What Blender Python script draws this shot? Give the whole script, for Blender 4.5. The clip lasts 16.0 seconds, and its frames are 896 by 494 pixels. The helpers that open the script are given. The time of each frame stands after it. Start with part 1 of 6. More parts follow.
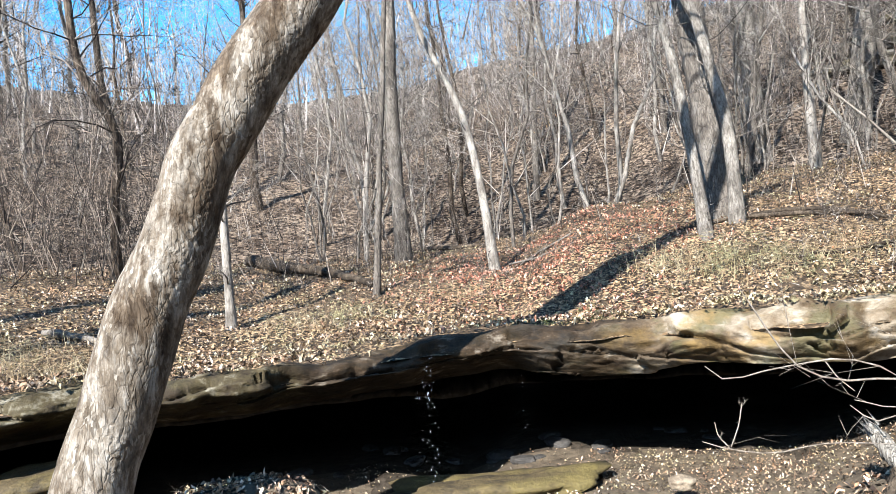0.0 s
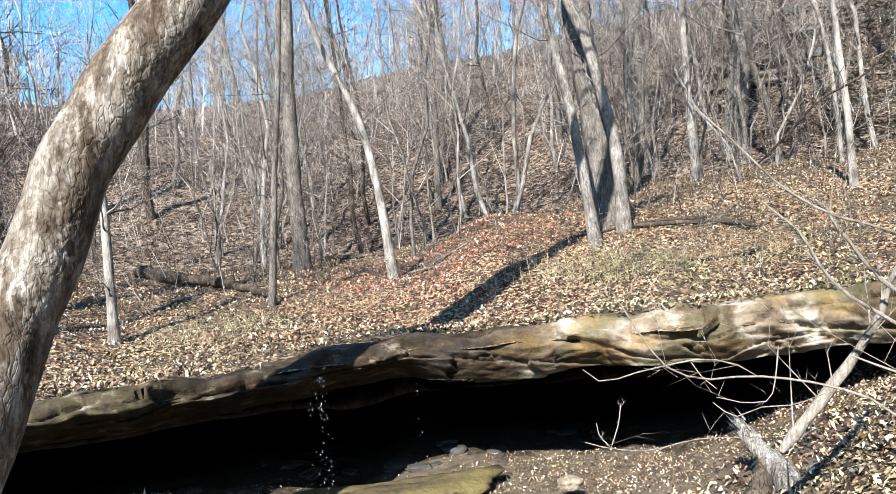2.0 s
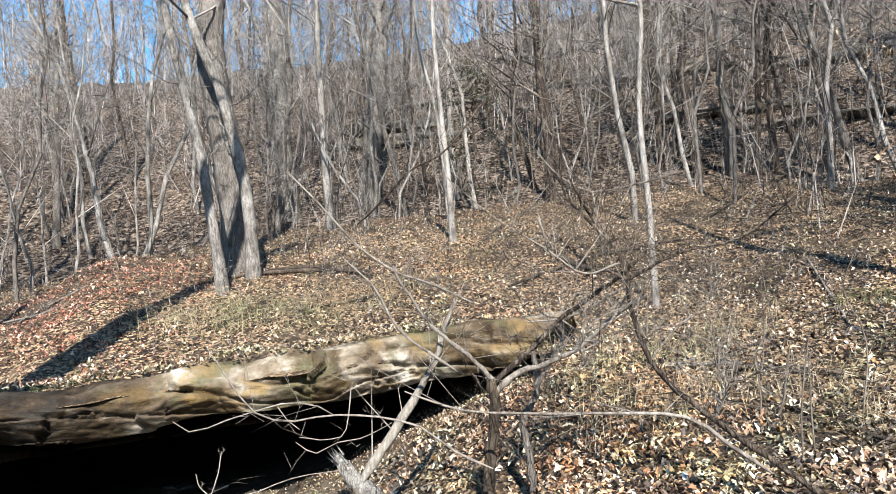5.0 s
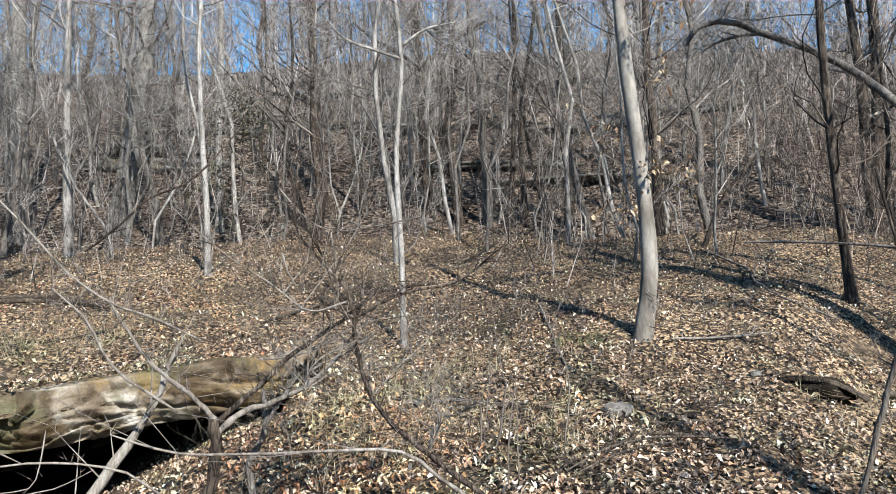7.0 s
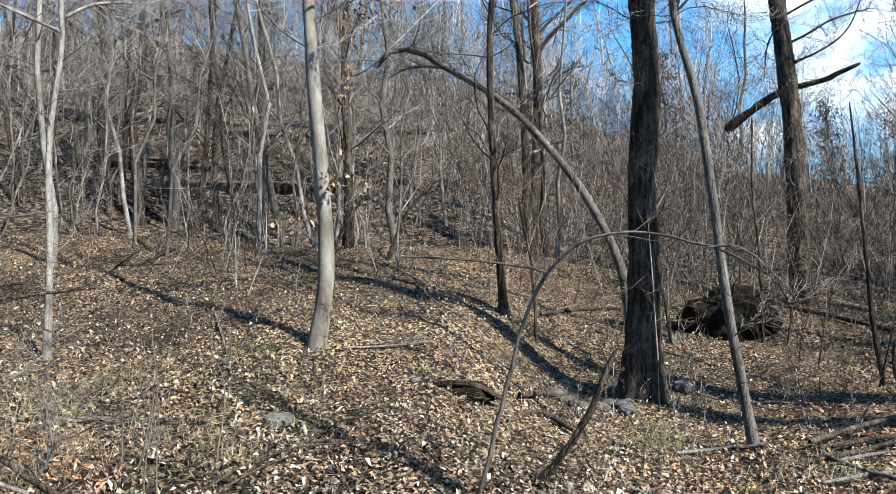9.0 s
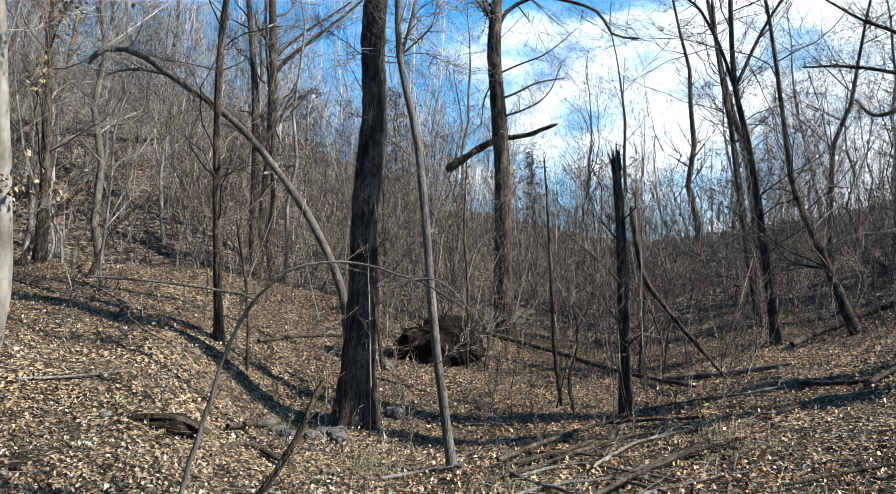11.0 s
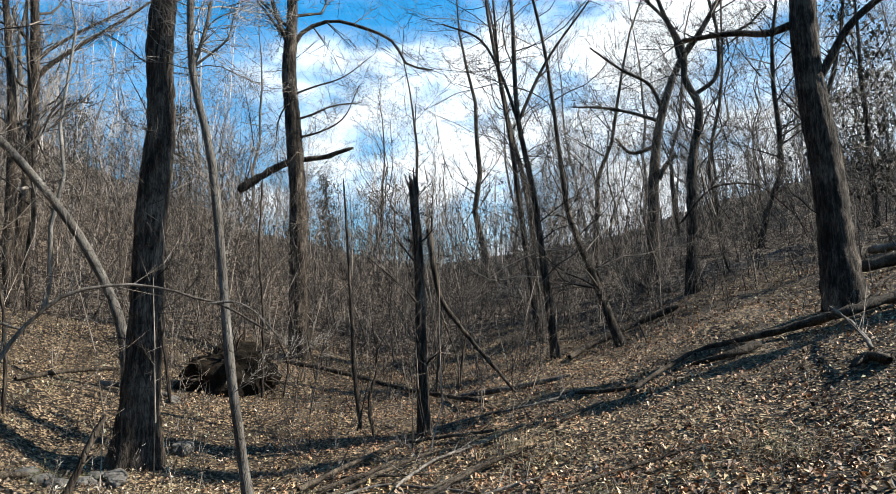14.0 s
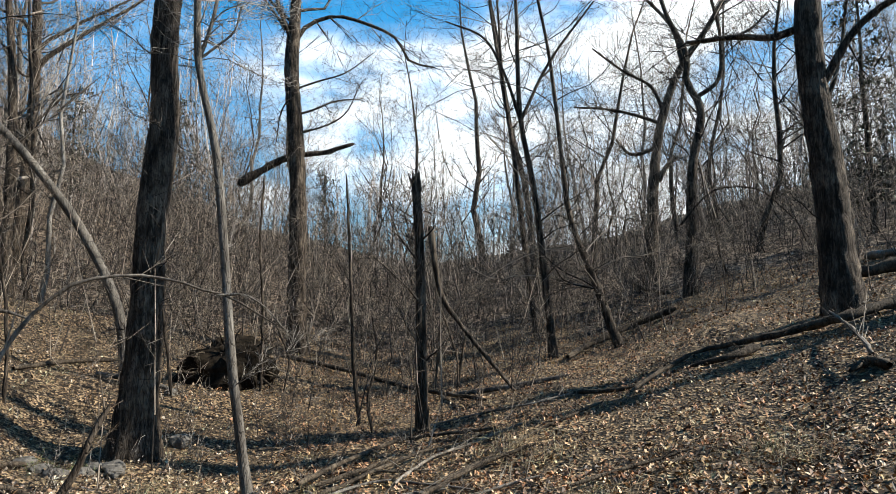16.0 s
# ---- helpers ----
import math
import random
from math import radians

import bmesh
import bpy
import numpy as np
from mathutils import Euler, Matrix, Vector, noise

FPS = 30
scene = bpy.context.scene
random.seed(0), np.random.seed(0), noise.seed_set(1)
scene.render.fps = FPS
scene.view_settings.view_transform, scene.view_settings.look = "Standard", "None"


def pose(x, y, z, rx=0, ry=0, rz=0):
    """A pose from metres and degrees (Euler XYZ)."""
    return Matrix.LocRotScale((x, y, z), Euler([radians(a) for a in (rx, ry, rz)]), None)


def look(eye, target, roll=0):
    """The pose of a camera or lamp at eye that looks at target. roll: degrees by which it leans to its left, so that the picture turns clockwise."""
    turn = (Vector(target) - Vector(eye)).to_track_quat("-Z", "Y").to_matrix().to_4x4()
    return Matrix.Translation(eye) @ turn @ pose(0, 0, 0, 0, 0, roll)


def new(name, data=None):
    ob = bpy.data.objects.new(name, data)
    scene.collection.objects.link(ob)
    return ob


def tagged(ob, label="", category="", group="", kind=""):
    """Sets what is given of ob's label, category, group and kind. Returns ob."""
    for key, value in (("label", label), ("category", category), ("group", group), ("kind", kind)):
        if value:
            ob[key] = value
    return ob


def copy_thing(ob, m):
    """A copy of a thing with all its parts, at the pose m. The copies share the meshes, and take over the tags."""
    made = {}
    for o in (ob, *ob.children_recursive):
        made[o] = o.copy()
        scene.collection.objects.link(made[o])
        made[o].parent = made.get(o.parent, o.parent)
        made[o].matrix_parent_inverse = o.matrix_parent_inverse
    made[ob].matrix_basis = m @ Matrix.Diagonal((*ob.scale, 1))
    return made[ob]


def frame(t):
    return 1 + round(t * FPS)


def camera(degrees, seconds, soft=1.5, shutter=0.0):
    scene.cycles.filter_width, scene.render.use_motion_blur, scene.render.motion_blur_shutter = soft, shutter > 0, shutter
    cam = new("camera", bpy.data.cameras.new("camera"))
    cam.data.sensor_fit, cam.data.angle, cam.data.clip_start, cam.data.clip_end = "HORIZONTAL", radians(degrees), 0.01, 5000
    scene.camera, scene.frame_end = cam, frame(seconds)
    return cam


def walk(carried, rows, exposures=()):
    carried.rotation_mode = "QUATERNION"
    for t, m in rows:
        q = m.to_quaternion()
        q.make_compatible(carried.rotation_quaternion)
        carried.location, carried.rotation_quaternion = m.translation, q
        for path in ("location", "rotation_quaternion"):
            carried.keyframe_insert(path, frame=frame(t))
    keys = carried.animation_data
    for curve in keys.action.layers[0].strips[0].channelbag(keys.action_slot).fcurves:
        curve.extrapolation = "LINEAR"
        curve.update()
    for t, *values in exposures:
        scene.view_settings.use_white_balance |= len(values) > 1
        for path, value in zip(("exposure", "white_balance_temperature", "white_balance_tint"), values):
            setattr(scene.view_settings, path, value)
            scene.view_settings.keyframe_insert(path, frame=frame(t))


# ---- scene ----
# ---- camera ----
PATH = (
    (0.0, 0.00, 0.00, 2.40, 90.02, 5.12, 0.00),
    (0.5, 0.02, -0.00, 2.39, 89.96, 5.24, -0.64),
    (1.0, 0.05, -0.01, 2.39, 89.79, 5.18, -1.98),
    (1.5, 0.09, -0.02, 2.39, 89.70, 5.30, -4.27),
    (2.0, 0.12, -0.03, 2.39, 90.03, 5.36, -7.70),
    (2.5, 0.16, -0.06, 2.39, 90.28, 4.78, -11.64),
    (3.0, 0.19, -0.11, 2.39, 91.03, 4.57, -15.27),
    (3.5, 0.23, -0.17, 2.39, 90.95, 4.73, -19.40),
    (4.0, 0.27, -0.26, 2.40, 90.29, 4.70, -24.56),
    (4.2, 0.32, -0.37, 2.42, 90.47, 4.60, -27.10),
    (6.3, 0.38, -0.50, 2.43, 91.94, 3.81, -46.42),
    (6.5, 0.44, -0.60, 2.42, 92.24, 3.46, -48.22),
    (7.0, 0.51, -0.66, 2.40, 93.19, 2.41, -53.85),
    (7.5, 0.57, -0.71, 2.38, 94.29, 3.63, -60.82),
    (8.0, 0.62, -0.77, 2.37, 93.82, 3.11, -66.28),
    (8.5, 0.66, -0.84, 2.38, 93.28, 1.70, -72.72),
    (9.0, 0.67, -0.91, 2.39, 93.21, 0.98, -77.93),
    (9.5, 0.68, -0.98, 2.40, 93.12, 1.34, -83.50),
    (10.0, 0.69, -1.03, 2.41, 94.27, 1.27, -88.45),
    (10.2, 0.70, -1.05, 2.41, 94.62, 1.03, -90.62),
    (12.3, 0.72, -1.05, 2.41, 95.20, -0.95, -109.08),
    (12.5, 0.73, -1.04, 2.40, 95.29, -0.45, -109.31),
    (13.0, 0.74, -1.02, 2.40, 95.62, 1.08, -110.54),
    (13.5, 0.76, -0.99, 2.39, 96.68, 1.41, -112.53),
    (14.0, 0.77, -0.96, 2.39, 96.95, 1.46, -116.51),
    (14.5, 0.78, -0.92, 2.39, 96.97, 0.31, -118.30),
    (15.0, 0.79, -0.91, 2.39, 96.69, 0.43, -118.20),
    (15.5, 0.80, -0.90, 2.39, 96.62, 0.84, -117.59),
    (16.0, 0.80, -0.89, 2.38, 96.80, 0.42, -116.94),
)
cam = camera(65.2, 16.0, soft=0.55)
walk(cam, [(t, pose(x, y, z, a, b, c)) for t, x, y, z, a, b, c in PATH],
     exposures=((0, 2.2, 6000, 9), (4, 2.05, 6000, 9), (7, 1.74, 5820, 7.5), (8, 1.69, 5700, 6), (9, 1.65, 5860, 6), (10, 1.62, 5950, 5.5), (12.5, 1.50, 6050, 5), (14.5, 1.42, 6300, 5), (16, 1.39, 6460, 5.5)))

# ---- light ----
SUN_AZ, SUN_EL = 208.0, 41
sun_way = Vector((math.sin(radians(SUN_AZ)) * math.cos(radians(SUN_EL)), math.cos(radians(SUN_AZ)) * math.cos(radians(SUN_EL)), math.sin(radians(SUN_EL))))
sun_data = bpy.data.lights.new("sun", "SUN")
sun_data.energy, sun_data.angle, sun_data.color = 5.0, radians(0.5), (1.0, 0.945, 0.865)
sun = new("sun", sun_data)
sun.matrix_world = look(sun_way * 60, (0, 0, 0))

world = bpy.data.worlds.new("sky")
scene.world = world
world.use_nodes = True
wn, wl = world.node_tree.nodes, world.node_tree.links
wn.clear()
w_out, w_bg, w_sky = wn.new("ShaderNodeOutputWorld"), wn.new("ShaderNodeBackground"), wn.new("ShaderNodeTexSky")
w_sky.sky_type, w_sky.sun_disc = "NISHITA", False
w_sky.sun_elevation, w_sky.sun_rotation = radians(SUN_EL), radians(SUN_AZ)
w_sky.ozone_density, w_sky.dust_density, w_sky.air_density = 3.0, 0.4, 1.0
w_co, w_map, w_cloud, w_ramp, w_mix = (wn.new("ShaderNodeTexCoord"), wn.new("ShaderNodeMapping"), wn.new("ShaderNodeTexNoise"),
                                       wn.new("ShaderNodeValToRGB"), wn.new("ShaderNodeMix"))
w_map.inputs["Scale"].default_value = (1.0, 1.0, 2.4)
w_map.inputs["Location"].default_value = (0.62, 1.9, 0.15)
w_cloud.inputs["Scale"].default_value, w_cloud.inputs["Detail"].default_value, w_cloud.inputs["Roughness"].default_value = 3.6, 7, 0.55
# the cloud bank thickens towards the side of the valley mouth
w_side, w_add = wn.new("ShaderNodeVectorMath"), wn.new("ShaderNodeMath")
w_side.operation = "DOT_PRODUCT"
w_side.inputs[1].default_value = (0.70, -0.71, 0.05)
w_mul = wn.new("ShaderNodeMath")
w_add.use_clamp = False
w_mul.operation, w_add.operation = "MULTIPLY", "ADD"
w_mul.inputs[1].default_value = 0.34
w_ramp.color_ramp.elements[0].position, w_ramp.color_ramp.elements[1].position = 0.53, 0.70
for w_at, w_tone in ((0.60, 0.14), (0.645, 0.5)):
    w_ramp.color_ramp.elements.new(w_at).color = (w_tone, w_tone, w_tone, 1)
w_mix.data_type = "RGBA"
w_mix.inputs["B"].default_value = (11.5, 11.8, 12.2, 1)
w_bg.inputs["Strength"].default_value = 0.055
w_gain = wn.new("ShaderNodeHueSaturation")
w_gain.inputs["Hue"].default_value = 0.488
w_gain.inputs["Saturation"].default_value, w_gain.inputs["Value"].default_value = 1.38, 1.75
wl.new(w_co.outputs["Generated"], w_map.inputs["Vector"])
wl.new(w_map.outputs["Vector"], w_cloud.inputs["Vector"])
wl.new(w_co.outputs["Generated"], w_side.inputs[0])
wl.new(w_side.outputs["Value"], w_mul.inputs[0])
w_half = wn.new("ShaderNodeMath")
w_half.operation = "MULTIPLY"
w_half.inputs[1].default_value = 0.7
wl.new(w_cloud.outputs["Fac"], w_half.inputs[0])
wl.new(w_half.outputs["Value"], w_add.inputs[0])
wl.new(w_mul.outputs["Value"], w_add.inputs[1])
wl.new(w_add.outputs["Value"], w_ramp.inputs["Fac"])
wl.new(w_sky.outputs["Color"], w_gain.inputs["Color"])
wl.new(w_gain.outputs["Color"], w_mix.inputs["A"])
wl.new(w_ramp.outputs["Color"], w_mix.inputs["Factor"])
wl.new(w_mix.outputs["Result"], w_bg.inputs["Color"])
wl.new(w_bg.outputs["Background"], w_out.inputs["Surface"])


# ---- materials ----
class Mat:
    """A small node builder round one principled material."""

    def __init__(self, name, rough=0.85, spec=0.3):
        self.m = bpy.data.materials.new(name)
        self.m.use_nodes = True
        self.t = self.m.node_tree
        self.b = self.t.nodes["Principled BSDF"]
        self.b.inputs["Roughness"].default_value = rough
        self.b.inputs["Specular IOR Level"].default_value = spec
        self.co = self.t.nodes.new("ShaderNodeTexCoord").outputs["Object"]

    def node(self, kind, **kw):
        n = self.t.nodes.new(kind)
        for k, v in kw.items():
            n.inputs[k].default_value = v
        return n

    def link(self, a, b):
        self.t.links.new(a, b)
        return b

    def scaled(self, sx, sy, sz):
        n = self.node("ShaderNodeMapping", Scale=(sx, sy, sz))
        self.link(self.co, n.inputs["Vector"])
        return n.outputs["Vector"]

    def noise(self, scale, detail=4, rough=0.6, vec=None, out="Fac"):
        n = self.node("ShaderNodeTexNoise", Scale=scale, Detail=detail, Roughness=rough)
        self.link(vec or self.co, n.inputs["Vector"])
        return n.outputs[out]

    def voronoi(self, scale, vec=None, out="Distance"):
        n = self.node("ShaderNodeTexVoronoi", Scale=scale)
        self.link(vec or self.co, n.inputs["Vector"])
        return n.outputs[out]

    def ramp(self, fac, *stops):
        n = self.t.nodes.new("ShaderNodeValToRGB")
        e = n.color_ramp.elements
        while len(e) < len(stops):
            e.new(0.5)
        for el, (p, c) in zip(e, stops):
            el.position, el.color = p, (*c, 1)
        self.link(fac, n.inputs["Fac"])
        return n.outputs["Color"]

    def mix(self, a, b, fac, kind="MIX"):
        n = self.t.nodes.new("ShaderNodeMix")
        n.data_type, n.blend_type = "RGBA", kind
        for v, k in ((a, "A"), (b, "B")):
            if isinstance(v, tuple):
                n.inputs[k].default_value = (*v, 1)
            else:
                self.link(v, n.inputs[k])
        if isinstance(fac, float):
            n.inputs["Factor"].default_value = fac
        else:
            self.link(fac, n.inputs["Factor"])
        return n.outputs["Result"]

    def bump(self, h, strength=0.5, dist=0.02):
        n = self.node("ShaderNodeBump", Strength=strength, Distance=dist)
        self.link(h, n.inputs["Height"])
        old = self.b.inputs["Normal"].links
        if old:
            self.link(old[0].from_socket, n.inputs["Normal"])
        self.link(n.outputs["Normal"], self.b.inputs["Normal"])
        return self

    def color(self, c):
        # all base colours scaled down, so shade deepens under the raised exposure
        c = self.mix(c, (0.70, 0.70, 0.70), 1.0, "MULTIPLY")
        self.link(c, self.b.inputs["Base Color"])
        return self

    def island(self):
        return self.t.nodes.new("ShaderNodeNewGeometry").outputs["Random Per Island"]

    def each(self):
        return self.t.nodes.new("ShaderNodeObjectInfo").outputs["Random"]


def bark(name, dark, mid, light, ridge=14.0, relief_m=0.02, moss=None, crack=0.6, stretch=0.25, flakes=0.0):
    m = Mat(name, 0.9, 0.15)
    v = m.scaled(1, 1, stretch)
    warp = m.t.nodes.new("ShaderNodeVectorMath")
    warp.operation = "MULTIPLY_ADD"
    m.link(m.noise(5, 3, 0.6, v, "Color"), warp.inputs[0])
    warp.inputs[1].default_value = (0.16, 0.16, 0.16)
    m.link(v, warp.inputs[2])
    edge = m.t.nodes.new("ShaderNodeTexVoronoi")
    edge.feature = "DISTANCE_TO_EDGE"
    edge.inputs["Scale"].default_value = ridge * 1.6
    m.link(warp.outputs[0], edge.inputs["Vector"])
    plates = m.noise(ridge, 6, 0.7, v)
    big = m.noise(2.3, 4, 0.65, m.scaled(1, 1, 0.7))
    fine = m.noise(80, 3, 0.7)
    c = m.ramp(plates, (0.34, dark), (0.48, mid), (0.62, light))
    c = m.mix(c, m.ramp(big, (0.40, dark), (0.52, mid), (0.60, light)), 0.45)
    c = m.mix(c, m.ramp(fine, (0.3, (0.4, 0.4, 0.4)), (0.7, (1, 1, 1))), 0.5, "MULTIPLY")
    lines = m.ramp(edge.outputs["Distance"], (0.0, (0.16, 0.14, 0.12)), (0.11, (1, 1, 1)))
    c = m.mix(c, lines, crack, "MULTIPLY")
    if flakes:
        # upright blotches, and patches of small loose scales
        streak = m.noise(9, 6, 0.75, m.scaled(1, 1, 0.28))
        c = m.mix(c, m.ramp(streak, (0.36, dark), (0.5, mid), (0.66, light)), 0.6)
        cell = m.t.nodes.new("ShaderNodeTexVoronoi")
        cell.inputs["Scale"].default_value = flakes
        m.link(warp.outputs[0], cell.inputs["Vector"])
        sep = m.t.nodes.new("ShaderNodeSeparateColor")
        m.link(cell.outputs["Color"], sep.inputs[0])
        tone = m.ramp(sep.outputs[0], (0.0, dark), (0.6, mid), (1.0, tuple(0.75 * v for v in light)))
        where = m.ramp(m.noise(3.4, 5, 0.75), (0.46, (0, 0, 0)), (0.56, (0.55, 0.55, 0.55)))
        c = m.mix(c, tone, where)
        m.bump(m.mix((0.5, 0.5, 0.5), tone, where), 0.9, relief_m)
        stain = m.ramp(m.noise(1.7, 5, 0.7, m.scaled(1.6, 1.6, 0.6)), (0.50, (1, 1, 1)), (0.60, (0.34, 0.27, 0.20)))
        c = m.mix(c, stain, 0.9, "MULTIPLY")
        m.bump(streak, 0.6, relief_m)
    if moss:
        c = m.mix(c, moss, m.ramp(m.noise(2.3, 5, 0.65), (0.5, (0, 0, 0)), (0.64, (0.75, 0.75, 0.75))))
    return m.color(c).bump(lines, 0.8 * crack + 0.1, relief_m).bump(plates, 0.7, relief_m).bump(fine, 0.4, relief_m * 0.2).m


BARK = {
    "pale": bark("pale_bark", (0.09, 0.075, 0.06), (0.30, 0.265, 0.225), (0.52, 0.475, 0.415), 12, 0.012, None, 0.35),
    "silver": bark("silver_bark", (0.06, 0.05, 0.042), (0.25, 0.22, 0.185), (0.46, 0.42, 0.365), 26, 0.016, None, 0.5, 0.3),
    "smooth": bark("smooth_bark", (0.10, 0.083, 0.062), (0.24, 0.205, 0.165), (0.40, 0.36, 0.30), 6, 0.006, None, 0.0),
    "grey": bark("grey_bark", (0.07, 0.058, 0.048), (0.17, 0.145, 0.12), (0.30, 0.265, 0.225), 16, 0.02, None, 0.5),
    "dark": bark("dark_bark", (0.007, 0.005, 0.003), (0.062, 0.044, 0.031), (0.27, 0.21, 0.155), 22, 0.022, None, 0.7, 0.14),
    "moss": bark("mossy_bark", (0.06, 0.05, 0.032), (0.19, 0.155, 0.105), (0.34, 0.285, 0.20), 16, 0.015, (0.16, 0.135, 0.06)),
    "flaky": bark("flaking_bark", (0.028, 0.019, 0.012), (0.16, 0.126, 0.09), (0.58, 0.53, 0.455), 13, 0.012, None, 0.45, 0.36, 44.0),
}


def twig_mat(name, *stops):
    """Thin wood whose tone differs from twig to twig."""
    m = Mat(name, 0.85, 0.2)
    c = m.ramp(m.island(), *stops)
    c = m.mix(c, m.ramp(m.noise(9, 4, 0.7), (0.3, (0.5, 0.48, 0.46)), (0.7, (1, 1, 1))), 0.7, "MULTIPLY")
    return m.color(c).m


TWIG = twig_mat("twig_bark", (0.0, (0.012, 0.010, 0.008)), (0.42, (0.045, 0.034, 0.026)), (0.68, (0.18, 0.147, 0.12)), (0.9, (0.34, 0.293, 0.248)), (1.0, (0.52, 0.465, 0.41)))
CROWN_TWIG = twig_mat("crown_bark", (0.0, (0.045, 0.037, 0.031)), (0.5, (0.20, 0.170, 0.143)), (1.0, (0.50, 0.45, 0.395)))
# darker copy of TWIG: backlit valley shade in the colour, and dark-barked crowns
SHADY_TWIG = twig_mat("shaded_twig_bark", (0.0, (0.007, 0.005, 0.004)), (0.5, (0.038, 0.029, 0.022)), (0.72, (0.12, 0.095, 0.073)), (1.0, (0.46, 0.375, 0.30)))
# paler than TWIG, so the haze of distance is put into the bark colour
FAR_TWIG = twig_mat("hazed_distant_bark", (0.0, (0.045, 0.036, 0.031)), (0.4, (0.22, 0.184, 0.158)), (0.7, (0.44, 0.382, 0.34)), (1.0, (0.64, 0.58, 0.525)))
DARK, GREYB = BARK["dark"], BARK["grey"]
WOOD = bark("weathered_wood", (0.10, 0.08, 0.06), (0.27, 0.23, 0.18), (0.48, 0.43, 0.36), 22, 0.012, None, 0.25, 0.1)
BRANCH = bark("weathered_branch", (0.06, 0.046, 0.034), (0.20, 0.165, 0.13), (0.38, 0.33, 0.275), 22, 0.012, None, 0.25, 0.1)
STUMP = bark("split_grey_wood", (0.04, 0.033, 0.026), (0.20, 0.175, 0.145), (0.42, 0.385, 0.33), 30, 0.02, None, 0.7, 0.08)
ROT = bark("rotten_wood", (0.018, 0.013, 0.009), (0.065, 0.048, 0.033), (0.17, 0.13, 0.09), 12, 0.02)


def leaf_mat(name, *stops):
    m = Mat(name, 0.6, 0.35)
    c = m.ramp(m.island(), *stops)
    c = m.mix(c, m.ramp(m.noise(45, 3), (0.3, (0.55, 0.5, 0.45)), (0.7, (1, 1, 1))), 0.6, "MULTIPLY")
    # random darker patches of the floor, and shade painted into gaps between clumps
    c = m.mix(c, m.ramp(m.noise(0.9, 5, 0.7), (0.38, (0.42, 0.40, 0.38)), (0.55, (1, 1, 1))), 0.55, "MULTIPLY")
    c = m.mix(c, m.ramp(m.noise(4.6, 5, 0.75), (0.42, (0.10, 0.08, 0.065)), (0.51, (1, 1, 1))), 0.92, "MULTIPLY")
    c = m.mix(c, m.ramp(m.noise(1.6, 3, 0.6), (0.40, (1.0, 0.86, 0.78)), (0.5, (1, 1, 1)), (0.60, (0.86, 0.98, 0.80))), 0.9, "MULTIPLY")
    return m.color(c).m


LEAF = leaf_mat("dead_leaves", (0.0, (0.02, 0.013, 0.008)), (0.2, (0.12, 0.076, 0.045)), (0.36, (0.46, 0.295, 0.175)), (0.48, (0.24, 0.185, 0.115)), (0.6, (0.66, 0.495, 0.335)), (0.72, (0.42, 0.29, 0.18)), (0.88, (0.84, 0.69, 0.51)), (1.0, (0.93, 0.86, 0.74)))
# rust leaves; LEAF warmed further to offset the hollow's cool light by colour
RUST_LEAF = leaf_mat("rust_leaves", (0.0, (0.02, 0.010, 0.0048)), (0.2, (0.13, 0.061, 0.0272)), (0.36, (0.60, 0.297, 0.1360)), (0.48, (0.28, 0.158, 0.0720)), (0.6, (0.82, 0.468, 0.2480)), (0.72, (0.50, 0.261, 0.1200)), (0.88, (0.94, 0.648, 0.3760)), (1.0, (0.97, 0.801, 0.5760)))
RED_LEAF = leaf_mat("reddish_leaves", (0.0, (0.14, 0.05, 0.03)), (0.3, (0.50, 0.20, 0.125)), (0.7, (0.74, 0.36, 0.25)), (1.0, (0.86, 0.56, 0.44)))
OAK = leaf_mat("withered_leaves", (0.0, (0.24, 0.13, 0.07)), (0.5, (0.52, 0.34, 0.19)), (1.0, (0.72, 0.56, 0.36)))
GRASS = leaf_mat("dry_grass", (0.0, (0.20, 0.15, 0.07)), (0.5, (0.42, 0.34, 0.20)), (1.0, (0.60, 0.52, 0.35)))
GREEN = leaf_mat("green_grass", (0.0, (0.06, 0.09, 0.02)), (0.6, (0.14, 0.17, 0.05)), (1.0, (0.30, 0.28, 0.12)))
CEDAR = leaf_mat("cedar_sprays", (0.0, (0.025, 0.032, 0.014)), (0.6, (0.075, 0.08, 0.035)), (1.0, (0.16, 0.15, 0.075)))


def ground_mat():
    m = Mat("leaf_litter", 0.85, 0.2)
    cell = m.node("ShaderNodeTexVoronoi", Scale=30.0)
    m.link(m.co, cell.inputs["Vector"])
    sep = m.t.nodes.new("ShaderNodeSeparateColor")
    m.link(cell.outputs["Color"], sep.inputs[0])
    c = m.ramp(sep.outputs[0], (0.0, (0.006, 0.004, 0.0022)), (0.42, (0.03, 0.018, 0.0090)), (0.66, (0.20, 0.128, 0.0662)), (1.0, (0.52, 0.367, 0.2107)))
    soil = m.ramp(m.noise(5, 6, 0.7), (0.3, (0.03, 0.020, 0.0112)), (0.7, (0.10, 0.070, 0.0430)))
    c = m.mix(c, soil, m.ramp(m.noise(0.8, 5, 0.65), (0.42, (0, 0, 0)), (0.66, (0.7, 0.7, 0.7))))
    c = m.mix(c, m.ramp(m.noise(0.16, 4), (0.38, (0.40, 0.38, 0.36)), (0.6, (1, 1, 1))), 0.85, "MULTIPLY")
    return m.color(c).bump(cell.outputs["Distance"], 0.9, 0.02).bump(m.noise(30, 4), 0.5, 0.015).m


